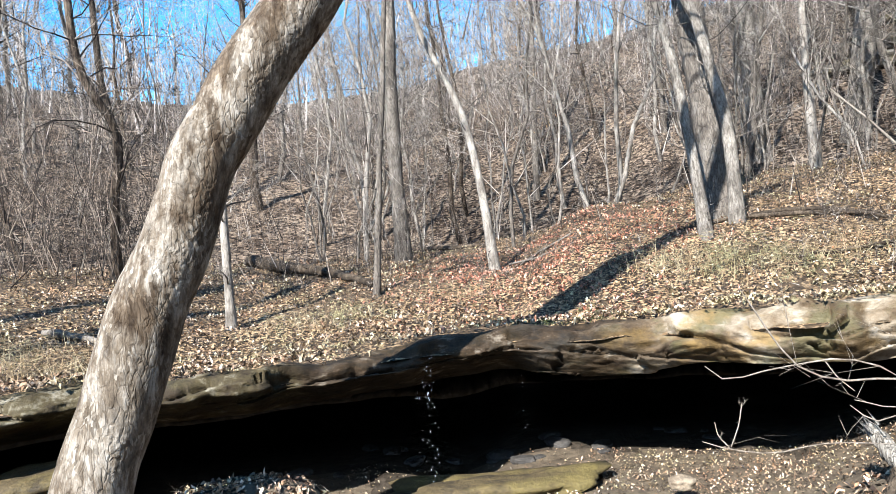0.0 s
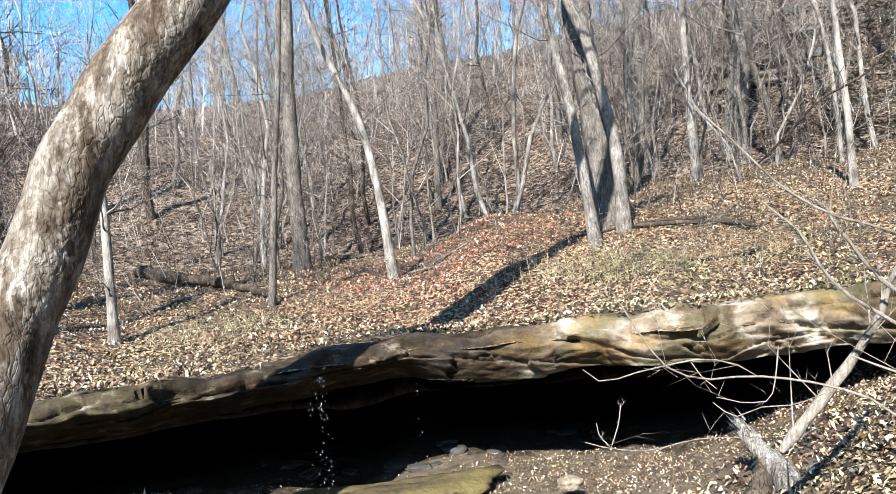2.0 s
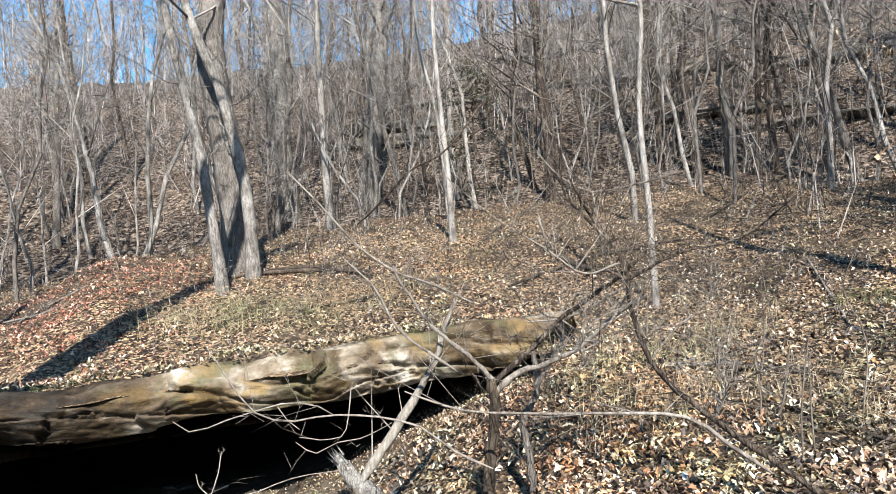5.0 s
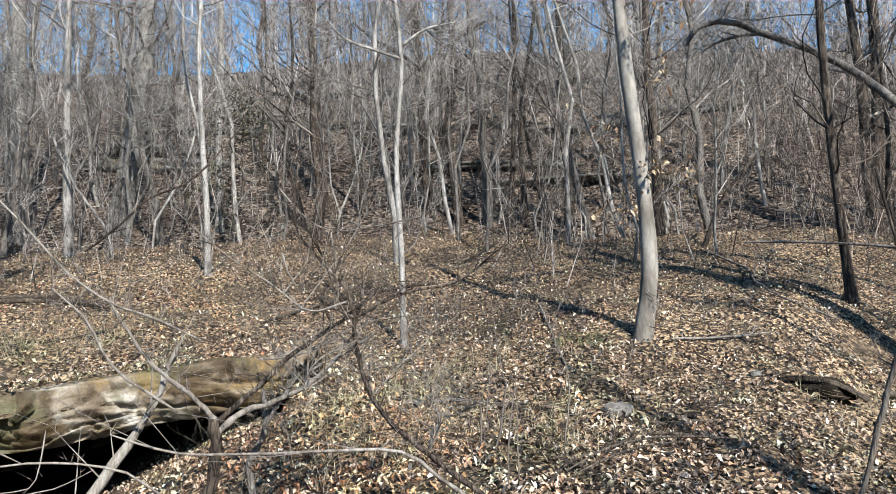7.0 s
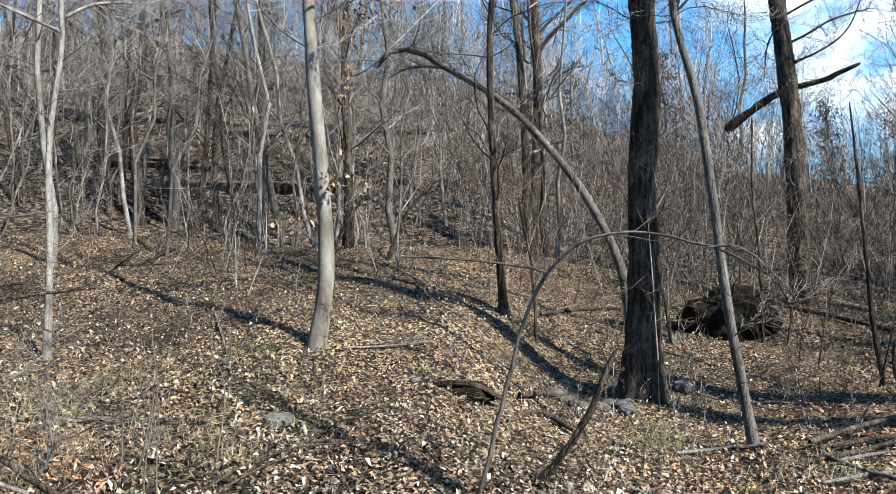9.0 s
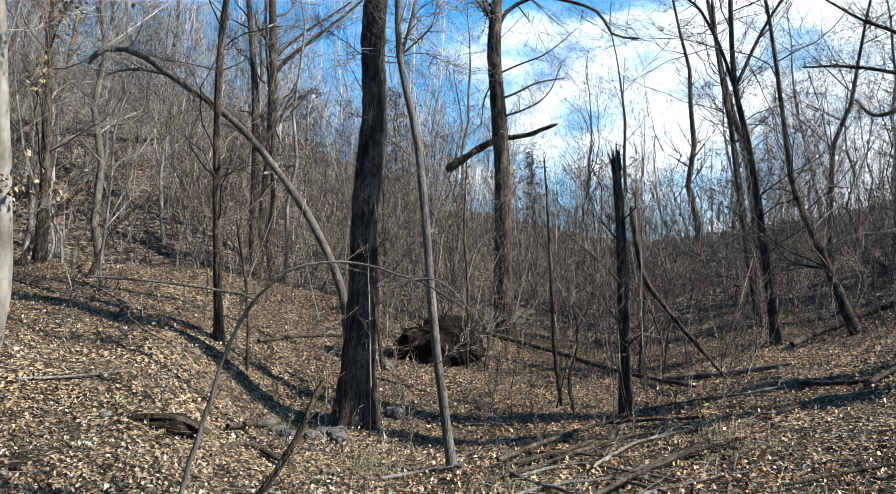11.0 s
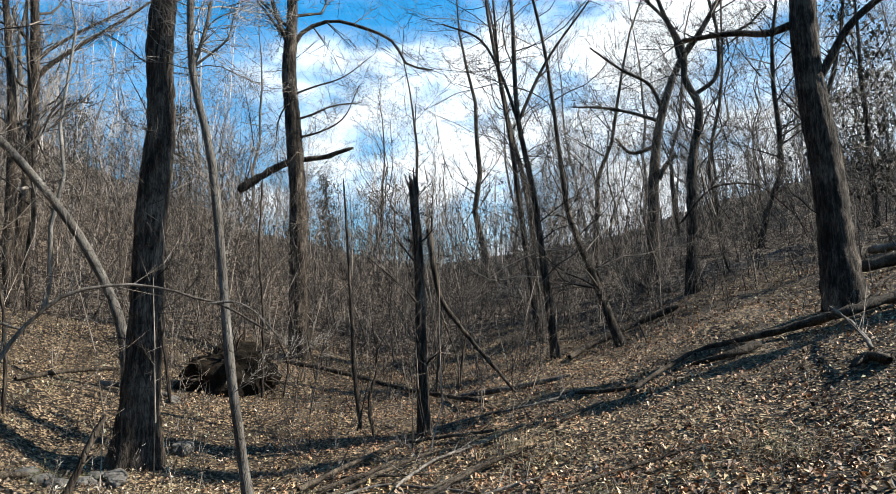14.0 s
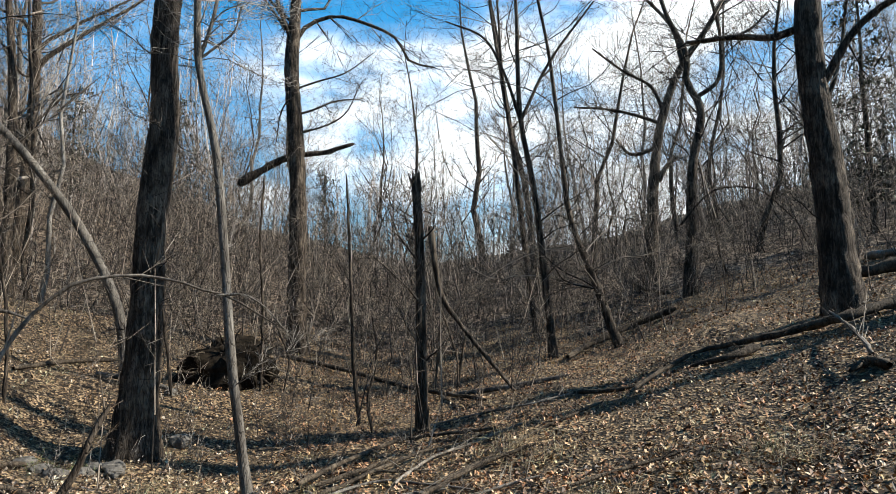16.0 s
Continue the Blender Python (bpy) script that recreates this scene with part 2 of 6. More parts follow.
def rock_mat():
    m = Mat("wet_sandstone", 0.85, 0.12)
    strata = m.noise(1.6, 7, 0.62, m.scaled(1, 1, 1.6))
    # cream stone, tan and yellow-brown weathering, black wet stains, a little moss
    c = m.ramp(strata, (0.36, (0.05, 0.034, 0.021)), (0.46, (0.145, 0.105, 0.066)), (0.56, (0.27, 0.222, 0.160)), (0.68, (0.54, 0.50, 0.43)))
    rust = m.ramp(m.noise(2.1, 5, 0.6, m.scaled(0.7, 0.7, 1.3)), (0.50, (0, 0, 0)), (0.60, (0.75, 0.75, 0.75)))
    c = m.mix(c, (0.23, 0.15, 0.055), rust)
    stain = m.ramp(m.noise(0.95, 6, 0.66, m.scaled(1.2, 1.2, 0.6)), (0.485, (0, 0, 0)), (0.56, (0.9, 0.9, 0.9)))
    c = m.mix(c, m.ramp(m.noise(7, 4), (0.3, (0.02, 0.014, 0.008)), (0.7, (0.11, 0.07, 0.03))), stain)
    moss = m.ramp(m.noise(2.0, 6, 0.65), (0.52, (0, 0, 0)), (0.62, (0.7, 0.7, 0.7)))
    c = m.mix(c, (0.10, 0.092, 0.045), moss)
    # dark wet rock where the water seeps over, brown mossy rock upstream of it
    sep = m.t.nodes.new("ShaderNodeSeparateXYZ")
    m.link(m.co, sep.inputs[0])
    along = m.node("ShaderNodeMapRange")
    along.inputs["From Min"].default_value, along.inputs["From Max"].default_value = -8.0, 8.0
    sway = m.t.nodes.new("ShaderNodeMath")
    sway.operation = "MULTIPLY_ADD"
    m.link(m.noise(1.3, 5, 0.7), sway.inputs[0])
    sway.inputs[1].default_value = 2.6
    m.link(sep.outputs[0], sway.inputs[2])
    m.link(sway.outputs[0], along.inputs["Value"])
    wet = m.ramp(along.outputs[0], (0.455, (0, 0, 0)), (0.49, (0.9, 0.9, 0.9)), (0.66, (0.9, 0.9, 0.9)), (0.72, (0, 0, 0)))
    dull = m.ramp(along.outputs[0], (0.49, (0.9, 0.9, 0.9)), (0.53, (0, 0, 0)))
    c = m.mix(c, m.ramp(m.noise(3.2, 6, 0.7), (0.42, (0.02, 0.014, 0.008)), (0.56, (0.07, 0.056, 0.027)), (0.68, (0.30, 0.27, 0.205))), dull)
    c = m.mix(c, m.ramp(m.noise(3.5, 5, 0.7, m.scaled(1, 1, 2.2)), (0.42, (0.008, 0.006, 0.004)), (0.58, (0.04, 0.026, 0.015)), (0.68, (0.17, 0.14, 0.105))), wet)
    grit = m.noise(38, 5, 0.7)
    m.link(m.ramp(stain, (0.0, (0.9, 0.9, 0.9)), (1.0, (0.55, 0.55, 0.55))), m.b.inputs["Roughness"])
    return m.color(m.mix(c, m.ramp(grit, (0.25, (0.55, 0.55, 0.55)), (0.75, (1, 1, 1))), 0.6, "MULTIPLY")).bump(strata, 0.9, 0.08).bump(grit, 0.6, 0.015).m


def stone_mat(name, dark, light, moss=0.0):
    m = Mat(name, 0.8, 0.3)
    n = m.noise(6, 6, 0.65)
    c = m.ramp(n, (0.3, dark), (0.7, light))
    if moss:
        c = m.mix(c, (0.155, 0.12, 0.035), m.ramp(m.noise(1.9, 4), (0.5 - moss, (0, 0, 0)), (0.66, (0.8, 0.8, 0.8))))
    return m.color(m.mix(c, m.ramp(m.noise(40, 4, 0.7), (0.3, (0.35, 0.35, 0.35)), (0.7, (1, 1, 1))), 0.7, "MULTIPLY")).bump(n, 0.9, 0.04).bump(m.noise(40, 4, 0.7), 0.6, 0.01).m


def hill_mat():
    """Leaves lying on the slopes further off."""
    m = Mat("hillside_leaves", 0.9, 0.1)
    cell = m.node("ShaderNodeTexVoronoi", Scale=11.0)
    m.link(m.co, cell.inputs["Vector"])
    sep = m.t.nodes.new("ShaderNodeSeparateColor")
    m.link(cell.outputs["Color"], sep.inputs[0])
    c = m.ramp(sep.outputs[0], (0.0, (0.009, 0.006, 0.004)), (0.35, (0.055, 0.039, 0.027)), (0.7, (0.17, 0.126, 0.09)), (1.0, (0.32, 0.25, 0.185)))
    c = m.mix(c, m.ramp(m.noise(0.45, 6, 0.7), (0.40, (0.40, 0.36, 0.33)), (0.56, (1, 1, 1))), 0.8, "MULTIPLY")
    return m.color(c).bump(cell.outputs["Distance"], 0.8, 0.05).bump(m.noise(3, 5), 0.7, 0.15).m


GROUND, ROCK, HILL = ground_mat(), rock_mat(), hill_mat()
STONE = stone_mat("grey_stone", (0.07, 0.06, 0.05), (0.24, 0.21, 0.175))
SLAB = stone_mat("mossy_wet_slab", (0.022, 0.015, 0.007), (0.15, 0.108, 0.045), 0.03)
# near-black: painted shade under the overhang and in the burrow, and dark soil
SHADE_SOIL = stone_mat("shade_and_dark_soil", (0.010, 0.008, 0.006), (0.045, 0.035, 0.026))
SHADE_SOIL.node_tree.nodes["Principled BSDF"].inputs["Specular IOR Level"].default_value = 0.0
# sand, with the dappled shade over it painted in as a darker tone
SAND = stone_mat("sandy_floor", (0.045, 0.032, 0.020), (0.17, 0.13, 0.085))
TAN_STONE = stone_mat("tan_stone", (0.14, 0.10, 0.065), (0.42, 0.34, 0.24))
# floor tone for the overhang, dark enough to paint in its shade
SHADE_FLOOR = stone_mat("shade_dark_floor", (0.02, 0.016, 0.012), (0.11, 0.088, 0.066))
SHADE_FLOOR.node_tree.nodes["Principled BSDF"].inputs["Specular IOR Level"].default_value = 0.05
# STONE darkened, with the shade of the overhang in its colour
SHADE_STONE = stone_mat("shade_dark_stone", (0.02, 0.018, 0.016), (0.09, 0.08, 0.07))
HILL_STONE = stone_mat("weathered_hill_stone", (0.05, 0.045, 0.04), (0.26, 0.24, 0.21), 0.02)
WATER = Mat("water", 0.05, 0.5)
WATER.b.inputs["Base Color"].default_value = (0.9, 0.95, 1, 1)
WATER.b.inputs["Transmission Weight"].default_value = 0.6
WATER = WATER.m

# ---- the lie of the land ----
STATIONS = []


def station(az, *heights):
    """Ground heights at 5, 8, 11, 14 and 18 m from the start, in the direction az (degrees, clockwise from straight ahead), and the slope beyond."""
    STATIONS.append((az, heights))


station(-100, 1.0, 1.4, 1.9, 2.3, 2.7, 0.36)
station(-60, 1.0, 1.5, 2.0, 2.4, 2.7, 0.46)
station(-32, 1.1, 1.42, 2.05, 2.5, 2.65, 0.49)
station(-16, 1.1, 1.28, 1.72, 2.1, 2.4, 0.44)
station(-4, 1.1, 1.36, 1.86, 2.15, 2.3, 0.47)
station(5, 1.1, 1.36, 1.95, 2.2, 2.5, 0.52)
station(12, 1.1, 1.40, 2.35, 2.95, 2.8, 0.53)
station(21, 1.1, 1.50, 2.35, 2.9, 3.4, 0.55)
station(34, 1.0, 1.56, 2.3, 3.1, 3.6, 0.57)
station(46, 0.8, 1.55, 2.1, 2.9, 3.7, 0.62)
station(57, 0.9, 1.45, 2.0, 2.8, 3.7, 0.64)
station(69, 0.95, 1.5, 2.1, 2.7, 3.4, 0.62)
station(83, 0.85, 1.2, 1.95, 2.4, 3.4, 0.54)
station(93, 0.8, 0.7, 0.8, 1.7, 2.8, 0.40)
station(103, 0.7, 0.55, 0.7, 1.3, 1.85, 0.30)
station(115, 0.75, 0.75, 0.85, 1.1, 1.5, 0.22)
station(128, 0.9, 1.0, 1.4, 1.75, 2.1, 0.25)
station(140, 1.05, 1.28, 1.95, 2.6, 3.2, 0.31)
station(150, 1.15, 1.6, 2.45, 3.15, 3.9, 0.35)
station(185, 1.2, 1.7, 2.2, 2.7, 3.2, 0.30)
station(260, 1.0, 1.4, 1.9, 2.3, 2.7, 0.25)

ST_AZ = np.array([s[0] for s in STATIONS], float)
ST_Z = np.array([s[1] for s in STATIONS])


def sstep(a, b, v):
    u = np.clip((np.asarray(v, float) - a) / (b - a), 0, 1)
    return u * u * (3 - 2 * u)


def polar(x, y):
    return (np.degrees(np.arctan2(x, y)) + 100) % 360 - 100, np.hypot(x, y)


def cols(az):
    """Smoothly blended station values at az."""
    az = np.asarray(az, float)
    i = np.clip(np.searchsorted(ST_AZ, az, side="right") - 1, 0, len(ST_AZ) - 2)
    u = (az - ST_AZ[i]) / (ST_AZ[i + 1] - ST_AZ[i])
    u = 0.5 * u + 0.5 * u * u * (3 - 2 * u)
    return ST_Z[i] * (1 - u)[..., None] + ST_Z[i + 1] * u[..., None]


def relief(x, y):
    return (0.045 * np.sin(1.9 * x + 0.7 * y + 1) * np.sin(1.3 * y - 0.8 * x) + 0.03 * np.sin(4.1 * x - 2.2 * y) * np.sin(3.7 * y + 1.1 * x + 2)
            + 0.012 * np.sin(9.3 * x + 5 * y) * np.sin(8.1 * y - 4 * x))


def upper(x, y):
    """Height of the ground on the bank, the slopes and the hills."""
    az, d = polar(x, y)
    c = cols(az)
    knots = np.array([0, 5, 8, 11, 14, 18.0])
    z = np.zeros_like(d)
    vals = np.concatenate([np.full(c.shape[:-1] + (1,), 0.8), c[..., :5]], -1)
    i = np.clip(np.searchsorted(knots, d, side="right") - 1, 0, 4)
    u = np.clip((d - knots[i]) / (knots[i + 1] - knots[i]), 0, 1)
    u = 0.6 * u + 0.4 * u * u * (3 - 2 * u)
    z = np.take_along_axis(vals, i[..., None], -1)[..., 0] * (1 - u) + np.take_along_axis(vals, i[..., None] + 1, -1)[..., 0] * u
    far = np.maximum(d - 18, 0)
    z = z + c[..., 5] * 55 * (1 - np.exp(-far / 55)) - 1.7 * sstep(0.25, 0.5, c[..., 5]) * (far / 6) * np.exp(1 - far / 6) + relief(x, y) * sstep(3, 6, d) * (1 + 2 * sstep(20, 60, d))
    return z


def cave(az):
    """1 where the rock overhangs, 0 where the bank is plain."""
    return sstep(-56, -46, az) * (1 - sstep(45.5, 49.0, az))


def lip_d(az):
    return 7.02 + 0.14 * np.sin(np.radians(az) * 9 + 1) + 0.09 * np.sin(np.radians(az) * 23) - 0.35 * sstep(-8, -28, az)


def lip_top(az):
    return np.interp(az, (-50, -31, -14, -11, -7, -3, 11, 22, 31, 47), (1.50, 1.46, 1.38, 1.28, 1.32, 1.45, 1.47, 1.57, 1.61, 1.77))


def lip_low(az):
    return np.interp(az, (-50, -24, -14, -5, 4, 18, 31, 41, 49), (1.03, 0.98, 0.90, 0.90, 1.00, 1.05, 1.11, 1.24, 1.42))


def lower(x, y):
    """Height of the floor before and under the overhang."""
    az, d = polar(x, y)
    z = 0.95 * (1 - sstep(1.5, 6.0, d)) - 0.15
    z = z + 1.25 * sstep(19, 47, az) ** 1.3 * sstep(3, 7, d) + 0.25 * sstep(-12, -40, az) * sstep(4, 7, d)
    z = z - 0.9 * sstep(8.3, 15.0, d) + 0.6 * relief(x, y)
    z = z + 0.78 * np.exp(-((az + 18) / 8.5) ** 4 - ((d - 5.9) / 0.75) ** 2) - 0.22 * np.exp(-((az + 0.5) / 3.5) ** 2) * sstep(5.2, 6.6, d)
    return z


def floor_z(x, y):
    az, d = polar(x, y)
    w = cave(az) * (1 - sstep(3, 1, d))
    return upper(x, y) * (1 - w) + lower(x, y) * w


def ground_z(x, y):
    """The open ground that one would step on."""
    x, y = np.asarray(x, float), np.asarray(y, float)
    az, d = polar(x, y)
    return np.where((d < lip_d(az)) & (cave(az) > 0), floor_z(x, y), upper(x, y))


# ---- mesh helpers ----
class Tubes:
    """Collects tapered tubes and leaves into one mesh."""

    def __init__(self):
        self.v, self.f, self.f3, self.n = [], [], [], 0

    def tube(self, pts, radii, sides=5, wobble=0.0, rng=None, cap=True):
        p = np.asarray(pts, float)
        r = np.asarray(radii, float)
        d = np.gradient(p, axis=0)
        d /= np.linalg.norm(d, axis=1)[:, None] + 1e-9
        ref = np.array((0.31, 0.95, 0.05)) if abs(d[0, 2]) > 0.6 else np.array((0.05, 0.1, 1.0))
        a = np.cross(d, ref)
        a /= np.linalg.norm(a, axis=1)[:, None] + 1e-9
        b = np.cross(d, a)
        ang = np.arange(sides) * 2 * np.pi / sides
        rr = r[:, None] * np.ones(sides)
        if wobble:
            rr = rr * (1 + wobble * rng.standard_normal(rr.shape))
        ring = p[:, None] + rr[..., None] * (np.cos(ang)[None, :, None] * a[:, None] + np.sin(ang)[None, :, None] * b[:, None])
        n, k = len(p), sides
        self.v.append(ring.reshape(-1, 3))
        i = np.arange(n - 1)[:, None] * k + np.arange(k)
        j = np.arange(n - 1)[:, None] * k + (np.arange(k) + 1) % k
        self.f.append(np.stack([i, j, j + k, i + k], -1).reshape(-1, 4) + self.n)
        if cap and sides == 4:
            self.f.append(np.array([[3, 2, 1, 0]]) + self.n + (n - 1) * 0)
        self.n += n * k

    def spikes(self, p, q, r):
        """Many straight twigs at once, each a three-sided taper from p to q."""
        d = q - p
        d = d / (np.linalg.norm(d, axis=1)[:, None] + 1e-9)
        a = np.cross(d, np.array((0.37, 0.61, 0.70)))
        a /= np.linalg.norm(a, axis=1)[:, None] + 1e-9
        b = np.cross(d, a)
        r = np.asarray(r)[:, None]
        ring = [p + r * (math.cos(t) * a + math.sin(t) * b) for t in (0, 2.094, 4.189)]
        v = np.stack(ring + [q], 1).reshape(-1, 3)
        i = np.arange(len(p))[:, None] * 4 + self.n
        self.v.append(v)
        self.f3 = self.f3 + [i + np.array([[0, 1, 3]]), i + np.array([[1, 2, 3]]), i + np.array([[2, 0, 3]])]
        self.n += len(v)

    def mesh(self, name, mat, smooth=True):
        if self.f3:
            quads = [np.concatenate([f[:, (0, 1, 2)], f[:, (0, 2, 3)]]) for f in self.f]
            return grid_mesh(name, np.concatenate(self.v), np.concatenate(quads + self.f3), mat, smooth)
        v = np.concatenate(self.v) if self.v else np.zeros((0, 3))
        f = np.concatenate(self.f) if self.f else np.zeros((0, 4), int)
        return grid_mesh(name, v, f, mat, smooth)


def grid_mesh(name, v, f, mat, smooth=True):
    me = bpy.data.meshes.new(name)
    k = f.shape[1]
    me.vertices.add(len(v))
    me.vertices.foreach_set("co", np.ascontiguousarray(v, np.float32).ravel())
    me.loops.add(f.size)
    me.loops.foreach_set("vertex_index", np.ascontiguousarray(f, np.int32).ravel())
    me.polygons.add(len(f))
    me.polygons.foreach_set("loop_start", np.arange(0, f.size, k, dtype=np.int32))
    me.polygons.foreach_set("use_smooth", np.full(len(f), smooth))
    me.materials.append(mat)
    me.update(calc_edges=True)
    return me


def part(name, mesh, parent, label=""):
    ob = new(name, mesh)
    ob.parent = parent
    if label:
        tagged(ob, label)
    return ob


def thing(name, at, label, category, group=""):
    ob = new(name)
    ob.empty_display_size = 0.2
    ob.location = at
    return tagged(ob, label, category, group)


def smooth_line(pts, n):
    """A rounded curve of n points through the given ones."""
    p = np.asarray(pts, float)
    s = np.concatenate([[0], np.cumsum(np.linalg.norm(np.diff(p, axis=0), axis=1))])
    q = np.linspace(0, s[-1], n)
    m = np.gradient(p, s, axis=0)
    i = np.clip(np.searchsorted(s, q, side="right") - 1, 0, len(p) - 2)
    h = (s[i + 1] - s[i])[:, None]
    u = ((q - s[i]) / (s[i + 1] - s[i]))[:, None]
    return (p[i] * (2 * u**3 - 3 * u**2 + 1) + m[i] * h * (u**3 - 2 * u**2 + u) + p[i + 1] * (3 * u**2 - 2 * u**3) + m[i + 1] * h * (u**3 - u**2))


def limb(T, start, way, length, r, depth, rng, lift=0.25, kids=6, tips=None):
    n = 7 if depth >= 2 else (5 if depth == 1 else 4)
    p = [np.array(start, float)]
    d = np.array(way, float)
    d /= np.linalg.norm(d)
    wander = 0.16 if depth else 0.22
    for _ in range(n - 1):
        d = d + wander * rng.standard_normal(3) + np.array((0, 0, lift * 0.3))
        d /= np.linalg.norm(d)
        p.append(p[-1] + d * length / (n - 1))
    p = np.array(p)
    T.tube(p, r * np.linspace(1, 0.3, n), 5 if depth >= 2 else 3)
    if tips is not None and depth == 0:
        tips.append(p[-1])
    if depth:
        for _ in range(kids):
            u = rng.uniform(0.25, 1.0) * (n - 1)
            i = min(int(u), n - 2)
            q = p[i] + (p[i + 1] - p[i]) * (u - i)
            w = (p[i + 1] - p[i]) / np.linalg.norm(p[i + 1] - p[i]) + 0.75 * rng.standard_normal(3)
            limb(T, q, w, length * rng.uniform(0.3, 0.6), r * 0.5 * (1.1 - 0.6 * u / (n - 1)), depth - 1, rng, lift, max(3, kids - 1), tips)


def spray(p, q, r, rng, per, length, spread=0.72, lift=0.2, low=0.2):
    """Side twigs for a set of straight twigs: their roots, tips and radii."""
    k = np.repeat(np.arange(len(p)), per)
    u = rng.uniform(low, 1.0, len(k))[:, None]
    root = p[k] + (q[k] - p[k]) * u
    d = q[k] - p[k]
    size = np.linalg.norm(d, axis=1)[:, None]
    d = d / (size + 1e-9) + spread * rng.standard_normal((len(k), 3)) + np.array((0, 0, lift))
    d /= np.linalg.norm(d, axis=1)[:, None]
    return root, root + d * size * rng.uniform(*length, len(k))[:, None], r[k] * (1.0 - 0.75 * u[:, 0]) * 0.6


def bent(T, p, q, r, rng):
    """Twigs with a kink in the middle."""
    size = np.linalg.norm(q - p, axis=1)[:, None]
    m = (p + q) / 2 + 0.09 * size * rng.standard_normal(p.shape) - np.array((0, 0, 0.05)) * size
    T.spikes(p, m + (m - p) * 0.15, r)
    T.spikes(m, q, r * 0.65)


def leaf_quads(c, u, w, bend):
    """Folded leaves: centre, long half axis, half width, lift of the fold."""
    n = len(c)
    v = np.stack([c - u, c + w + bend, c + u, c - w + bend], 1).reshape(-1, 3)
    i = np.arange(n)[:, None] * 4
    return v, np.concatenate([i + np.array([[0, 1, 2]]), i + np.array([[0, 2, 3]])], 0)


def leaves_mesh(name, c, size, rng, mat, tilt=0.45):
    n = len(c)
    a = rng.uniform(0, 2 * np.pi, n)
    t = rng.standard_normal((n, 2)) * tilt
    u = np.stack([np.cos(a), np.sin(a), t[:, 0]], 1)
    w = np.stack([-np.sin(a), np.cos(a), t[:, 1]], 1)
    s = (size * rng.uniform(0.5, 1.3, n))[:, None]
    bend = np.zeros((n, 3))
    bend[:, 2] = s[:, 0] * rng.uniform(0.0, 0.7, n)
    v, f = leaf_quads(c, u * s, w * s * rng.uniform(0.35, 0.7, n)[:, None], bend)
    return grid_mesh(name, v, f, mat, False)


# ---- ground ----
def ring_grid(az, dist, zfun):
    """A fan of ground between two rims; az in degrees, dist(az) gives the radii of one spoke."""
    rows = []
    for a in az:
        d = dist(a)
        rows.append(np.stack([d * math.sin(radians(a)), d * math.cos(radians(a))], 1))
    p = np.array(rows)
    z = zfun(p[..., 0], p[..., 1])
    v = np.concatenate([p, z[..., None]], -1).reshape(-1, 3)
    n, k = p.shape[:2]
    i = (np.arange(n)[:, None] * k + np.arange(k - 1)).ravel()
    j = ((np.arange(n)[:, None] + 1) % n * k + np.arange(k - 1)).ravel()
    return v, np.stack([i, j, j + 1, i + 1], -1)


AZ = np.concatenate([np.arange(-100, -56, 2), np.arange(-56, 162, 0.5), np.arange(162, 260, 2)])


def cave_depth(a):
    return 10.0 * float(cave(np.array(a))) ** 0.7


def inner(a):
    rim = float(lip_d(np.array(float(a)))) + cave_depth(a)
    return np.concatenate([np.linspace(0.05, 5, 12)[:-1], np.linspace(5, rim, 66)])


OUT = np.concatenate([np.linspace(0, 6, 60)[:-1], 6 + 14 * np.linspace(0, 1, 50)[:-1] ** 1.2, 20 * (40 ** np.linspace(0, 1, 50))])


def outer(a):
    return float(lip_d(np.array(float(a)))) + 0.12 * float(cave(np.array(float(a)))) + OUT


va, fa = ring_grid(AZ, inner, floor_z)
vb, fb = ring_grid(AZ, outer, upper)
ground = new("ground", grid_mesh("ground", np.concatenate([va, vb]), np.concatenate([fa, fb + len(va)]), GROUND))
ground.data.materials.append(SHADE_FLOOR)
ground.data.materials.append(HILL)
ground.data.materials.append(SAND)
slots = np.zeros(len(fa) + len(fb), np.int32)
mid = va[fa].mean(1)
m_az, m_d = polar(mid[:, 0], mid[:, 1])
# painted shade: the floor goes dark from about the lip's shadow edge inward
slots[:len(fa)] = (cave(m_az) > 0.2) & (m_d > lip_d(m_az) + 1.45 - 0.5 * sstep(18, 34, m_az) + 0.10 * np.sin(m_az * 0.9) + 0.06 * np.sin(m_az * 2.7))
# a dark patch on the open floor, standing in for shade
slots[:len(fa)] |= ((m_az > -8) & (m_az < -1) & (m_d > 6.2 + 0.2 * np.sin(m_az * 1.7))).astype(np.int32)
sandy = (slots[:len(fa)] == 0) & (m_az > -16 + 2 * np.sin(m_d * 3)) & (m_az < 36 + 2 * np.sin(m_d * 4)) & (m_d > 4.9 + 0.3 * np.sin(m_az * 0.5))
slots[:len(fa)][sandy] = 3
far_mid = vb[fb].mean(1)
f_az, f_d = polar(far_mid[:, 0], far_mid[:, 1])
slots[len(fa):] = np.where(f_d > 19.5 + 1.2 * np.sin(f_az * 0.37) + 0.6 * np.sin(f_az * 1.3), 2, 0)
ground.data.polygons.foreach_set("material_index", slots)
tagged(ground, "brown forest floor covered in dead leaves, rising to wooded hills", "ground", kind="structure")


